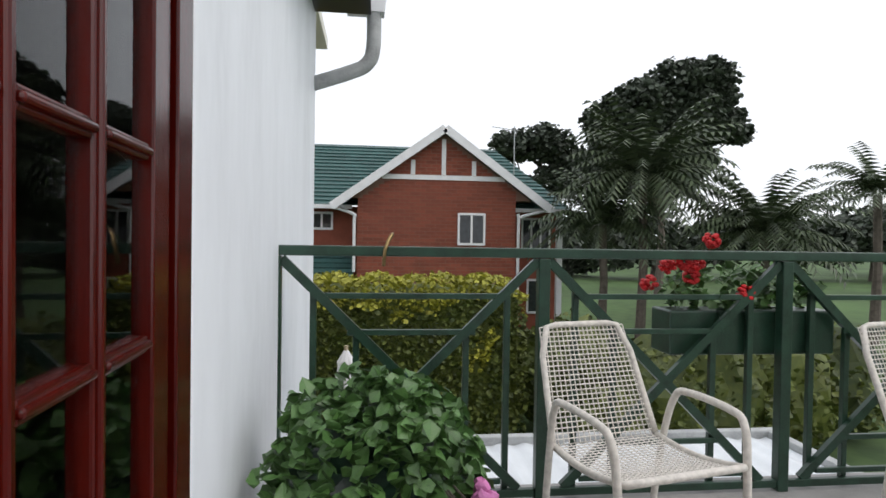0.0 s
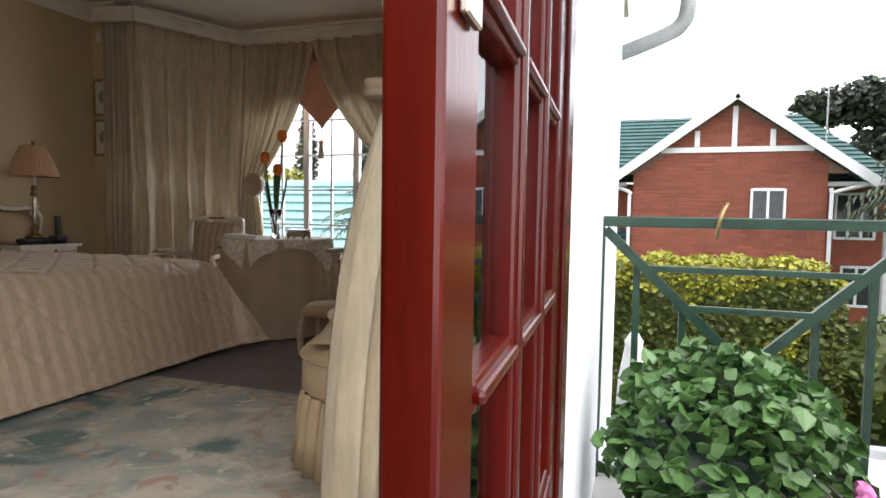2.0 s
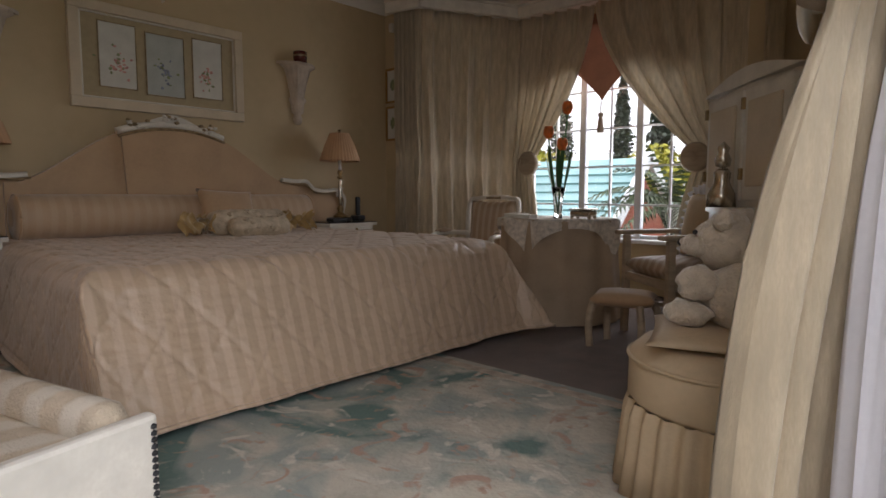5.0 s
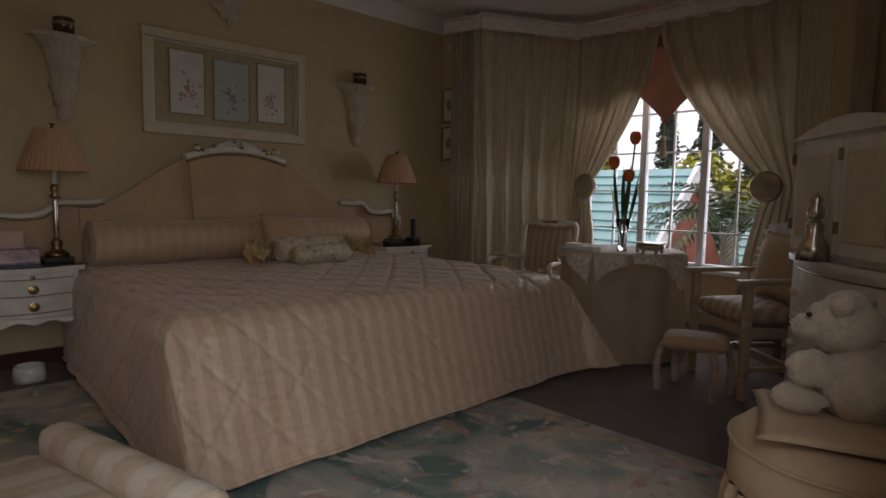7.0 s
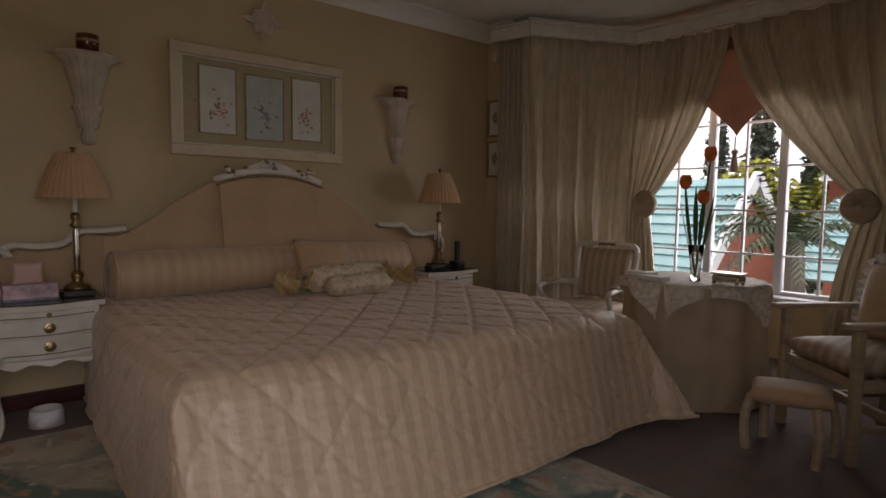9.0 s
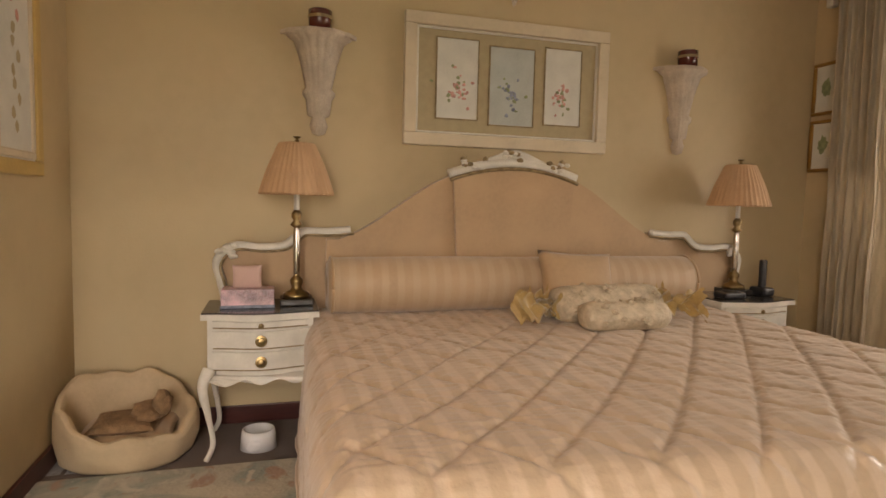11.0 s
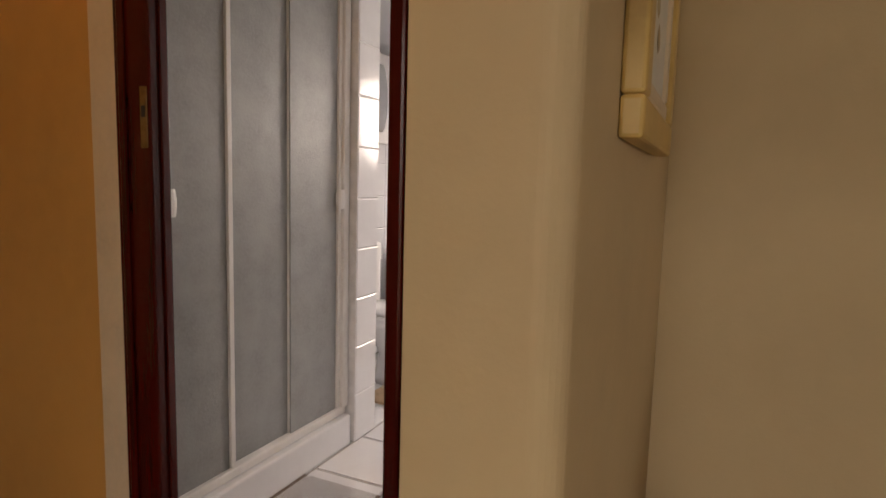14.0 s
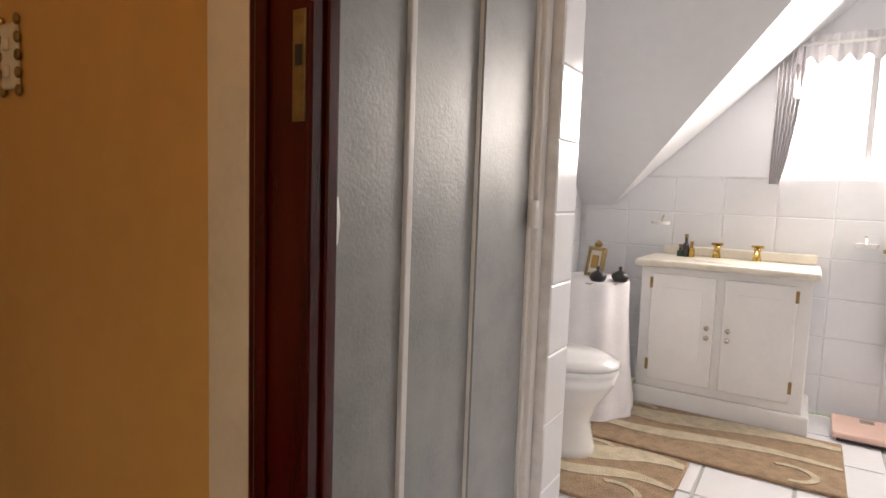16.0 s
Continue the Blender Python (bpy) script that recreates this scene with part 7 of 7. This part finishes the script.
def bath_mat(x0, x1, y0, y1, along, label):
    t = thing("bath_mat", ((x0 + x1) / 2, (y0 + y1) / 2, 0), label, "bath mat", "bath mats")
    part("pile", box(B(), (x0, y0, 0.001), (x1, y1, 0.018), 0.007), M_MATB, t)

    def wave(o, w, mm):
        up, dn = [], []
        for k in range(25):
            f = k / 24
            s = o + 0.07 * math.sin(f * 5.5 + 1)
            if along == "y":
                up.append((x0 + (x1 - x0) * min(1, max(0, s + w * (0.6 + 0.4 * math.sin(f * 4)))), y0 + 0.008 + (y1 - y0 - 0.016) * f, 0.0182))
                dn.append((x0 + (x1 - x0) * max(0, s), y0 + 0.008 + (y1 - y0 - 0.016) * f, 0.0182))
            else:
                up.append((x0 + 0.008 + (x1 - x0 - 0.016) * f, y0 + (y1 - y0) * min(1, max(0, s + w * (0.6 + 0.4 * math.sin(f * 4)))), 0.0182))
                dn.append((x0 + 0.008 + (x1 - x0 - 0.016) * f, y0 + (y1 - y0) * max(0, s), 0.0182))
        part("wave", prism(B(), up + dn[::-1], (0, 0, 0.004)), mm, t)
    wave(0.10, 0.28, M_MATC)
    wave(0.52, 0.16, M_MATC)
    if along == "y":
        mat_curl(t, (x1 - 0.10, y1 - 0.2), 0.08, 0.11, -1.5, 2.2, M_MATC, 0.0185, 1.5)
        mat_curl(t, (x0 + 0.1, y0 + 0.15), 0.07, 0.10, 1.0, 4.4, M_MATC, 0.0185, 1.2)
    else:
        mat_curl(t, (x1 - 0.17, y0 + 0.22), 0.09, 0.12, -1.2, 2.4, M_MATC, 0.0185, 0.0)


bath_mat(-7.05, -6.45, -1.70, -0.66, "y", "shaggy beige and brown wave patterned bath mat by the vanity")
bath_mat(-6.42, -5.86, -1.74, -1.22, "y", "shaggy beige and brown wave patterned bath mat at the toilet")
ws = thing("bathroom_scale", (-7.27, -0.55, 0), "pale pink bathroom scale on the floor tiles", "scale")
part("platform", box(B(), (-7.42, -0.70, 0.018), (-7.12, -0.41, 0.05), 0.01), M_PINKPL, ws)
part("foot_rail", box(B(), (-7.40, -0.68, 0.0), (-7.14, -0.43, 0.017)), M_BLACK, ws)
part("dial", box(B(), (-7.38, -0.58, 0.0505), (-7.33, -0.52, 0.053), 0.001), M_SILVER, ws)

# bathroom door
bd = thing("door_bathroom", (-3.955, -0.50, 0), "white painted bathroom door standing open against the partition", "door", kind="structure")
DM = Matrix.Translation((-3.955, -0.413, 0)) @ pose(0, 0, 0, 0, 0, 6)
part("leaf", box(B(), (-0.785, -0.025, 0.01), (0, 0.01, 2.03), 0.004, DM), M_BATHPAINT, bd)
hp = part("handle_plate", box(B(), (-0.745, -0.033, 1.0), (-0.695, -0.026, 1.19), 0.003, DM), M_SILVER, bd)
part("handle", tube(B(), curve([DM @ Vector(p) for p in ((-0.72, -0.033, 1.14), (-0.72, -0.075, 1.14), (-0.685, -0.087, 1.14), (-0.61, -0.087, 1.135))]), 0.009), M_BRASS, hp)
bf = thing("doorframe_bathroom", (-4.2, -1.0, 0), "dark red varnished bathroom door frame", "door frame", kind="structure")
part("jamb", box(B(), (-3.95, -0.437, 0), (-3.868, -0.417, 2.08), 0.004), M_RED, bf)
part("jamb", box(B(), (-4.49, -1.625, 0), (-4.43, -1.49, 2.08), 0.006), M_RED, bf)
part("rebate", box(B(), (-4.485, -1.489, 0), (-4.46, -1.482, 2.07), 0.003), M_RED, bf)
part("bead", box(B(), (-4.429, -1.60, 0), (-4.421, -1.575, 2.07), 0.003), M_RED, bf)
st = part("strike_plate", box(B(), (-4.4295, -1.522, 1.22), (-4.426, -1.497, 1.38), 0.001), M_BRASS, bf, "worn brass strike plate")
# no recess is cut: a thin black block paints the dark inside the hole
part("latch_hole", box(B(), (-4.4255, -1.515, 1.30), (-4.424, -1.502, 1.33)), M_BLACK, st)
part("plaster_edge", box(B(), (-4.4495, -1.735, 0), (-4.435, -1.627, 2.12), 0.006), M_FRAME, bf, "pale plaster reveal")
sw = thing("light_switch", (-4.45, -2.47, 1.32), "scalloped cream and brass light switch on the amber wall", "switch")
part("plate", box(B(), (-4.45, -2.51, 1.33), (-4.440, -2.43, 1.48), 0.003), M_HOUSEWALL, sw)
for z in (1.325, 1.365, 1.405, 1.445, 1.485):
    for y in (-2.51, -2.43):
        part("scallop", blob(B(), (-4.443, y, z), (0.007, 0.012, 0.014), 0, 0, 2), M_BRASS, sw)
for z in (1.37, 1.43):
    part("rocker", box(B(), (-4.4395, -2.48, z - 0.014), (-4.430, -2.46, z + 0.014), 0.003), M_HOUSEWALL, sw)


# ---- tiles ----
def tile_field(parent, origin, du, dv_, n, nu, nv, su, sv, gap, thick, keep=lambda u, v: True, cap=300):
    """Tiles on a plane: origin, unit directions du and dv_, outward normal n."""
    o, du, dv_, n = Vector(origin), Vector(du), Vector(dv_), Vector(n)
    me = bpy.data.meshes.new("tile")
    bm = B()
    q = 0.004
    a = [bm.verts.new(du * x + dv_ * y) for x, y in ((0, 0), (su - gap, 0), (su - gap, sv - gap), (0, sv - gap))]
    b = [bm.verts.new(du * x + dv_ * y + n * thick) for x, y in ((q, q), (su - gap - q, q), (su - gap - q, sv - gap - q), (q, sv - gap - q))]
    bm.faces.new(b)
    for i in range(4):
        bm.faces.new((a[i], a[(i + 1) % 4], b[(i + 1) % 4], b[i]))
    bmesh.ops.recalc_face_normals(bm, faces=bm.faces)
    bm.to_mesh(me)
    bm.free()
    me.materials.append(M_TILE)
    for i in range(nu):
        for j in range(nv):
            if keep(i, j):
                ob = new("tile", me)
                ob.parent = parent
                ob.location = o + du * (i * su) + dv_ * (j * sv) - OFF[parent]


tile_field(bath, (-7.5, -1.5, -0.006), (1, 0, 0), (0, 1, 0), (0, 0, 1), 9, 5, 0.335, 0.335, 0.009, 0.006)
tile_field(bath, (-7.5, -2.12, -0.006), (1, 0, 0), (0, 1, 0), (0, 0, 1), 9, 2, 0.335, 0.308, 0.009, 0.006)
tile_field(wb, (BX0 - 0.012, -2.1, 0.0), (0, 1, 0), (0, 0, 1), (1, 0, 0), 9, 6, 0.268, 0.211, 0.0025, 0.003)
tile_field(wl, (-7.5, BY0 - 0.012, 0.0), (1, 0, 0), (0, 0, 1), (0, 1, 0), 8, 9, 0.258, 0.211, 0.0025, 0.003)
tile_field(sp, (-5.60, SY + 0.06, 0.0), (1, 0, 0), (0, 0, 1), (0, 1, 0), 1, 11, 0.168, 0.215, 0.003, 0.003)
tile_field(sp, (-5.60, BY0, 0.0), (0, 1, 0), (0, 0, 1), (-1, 0, 0), 3, 11, 0.207, 0.215, 0.003, 0.003)
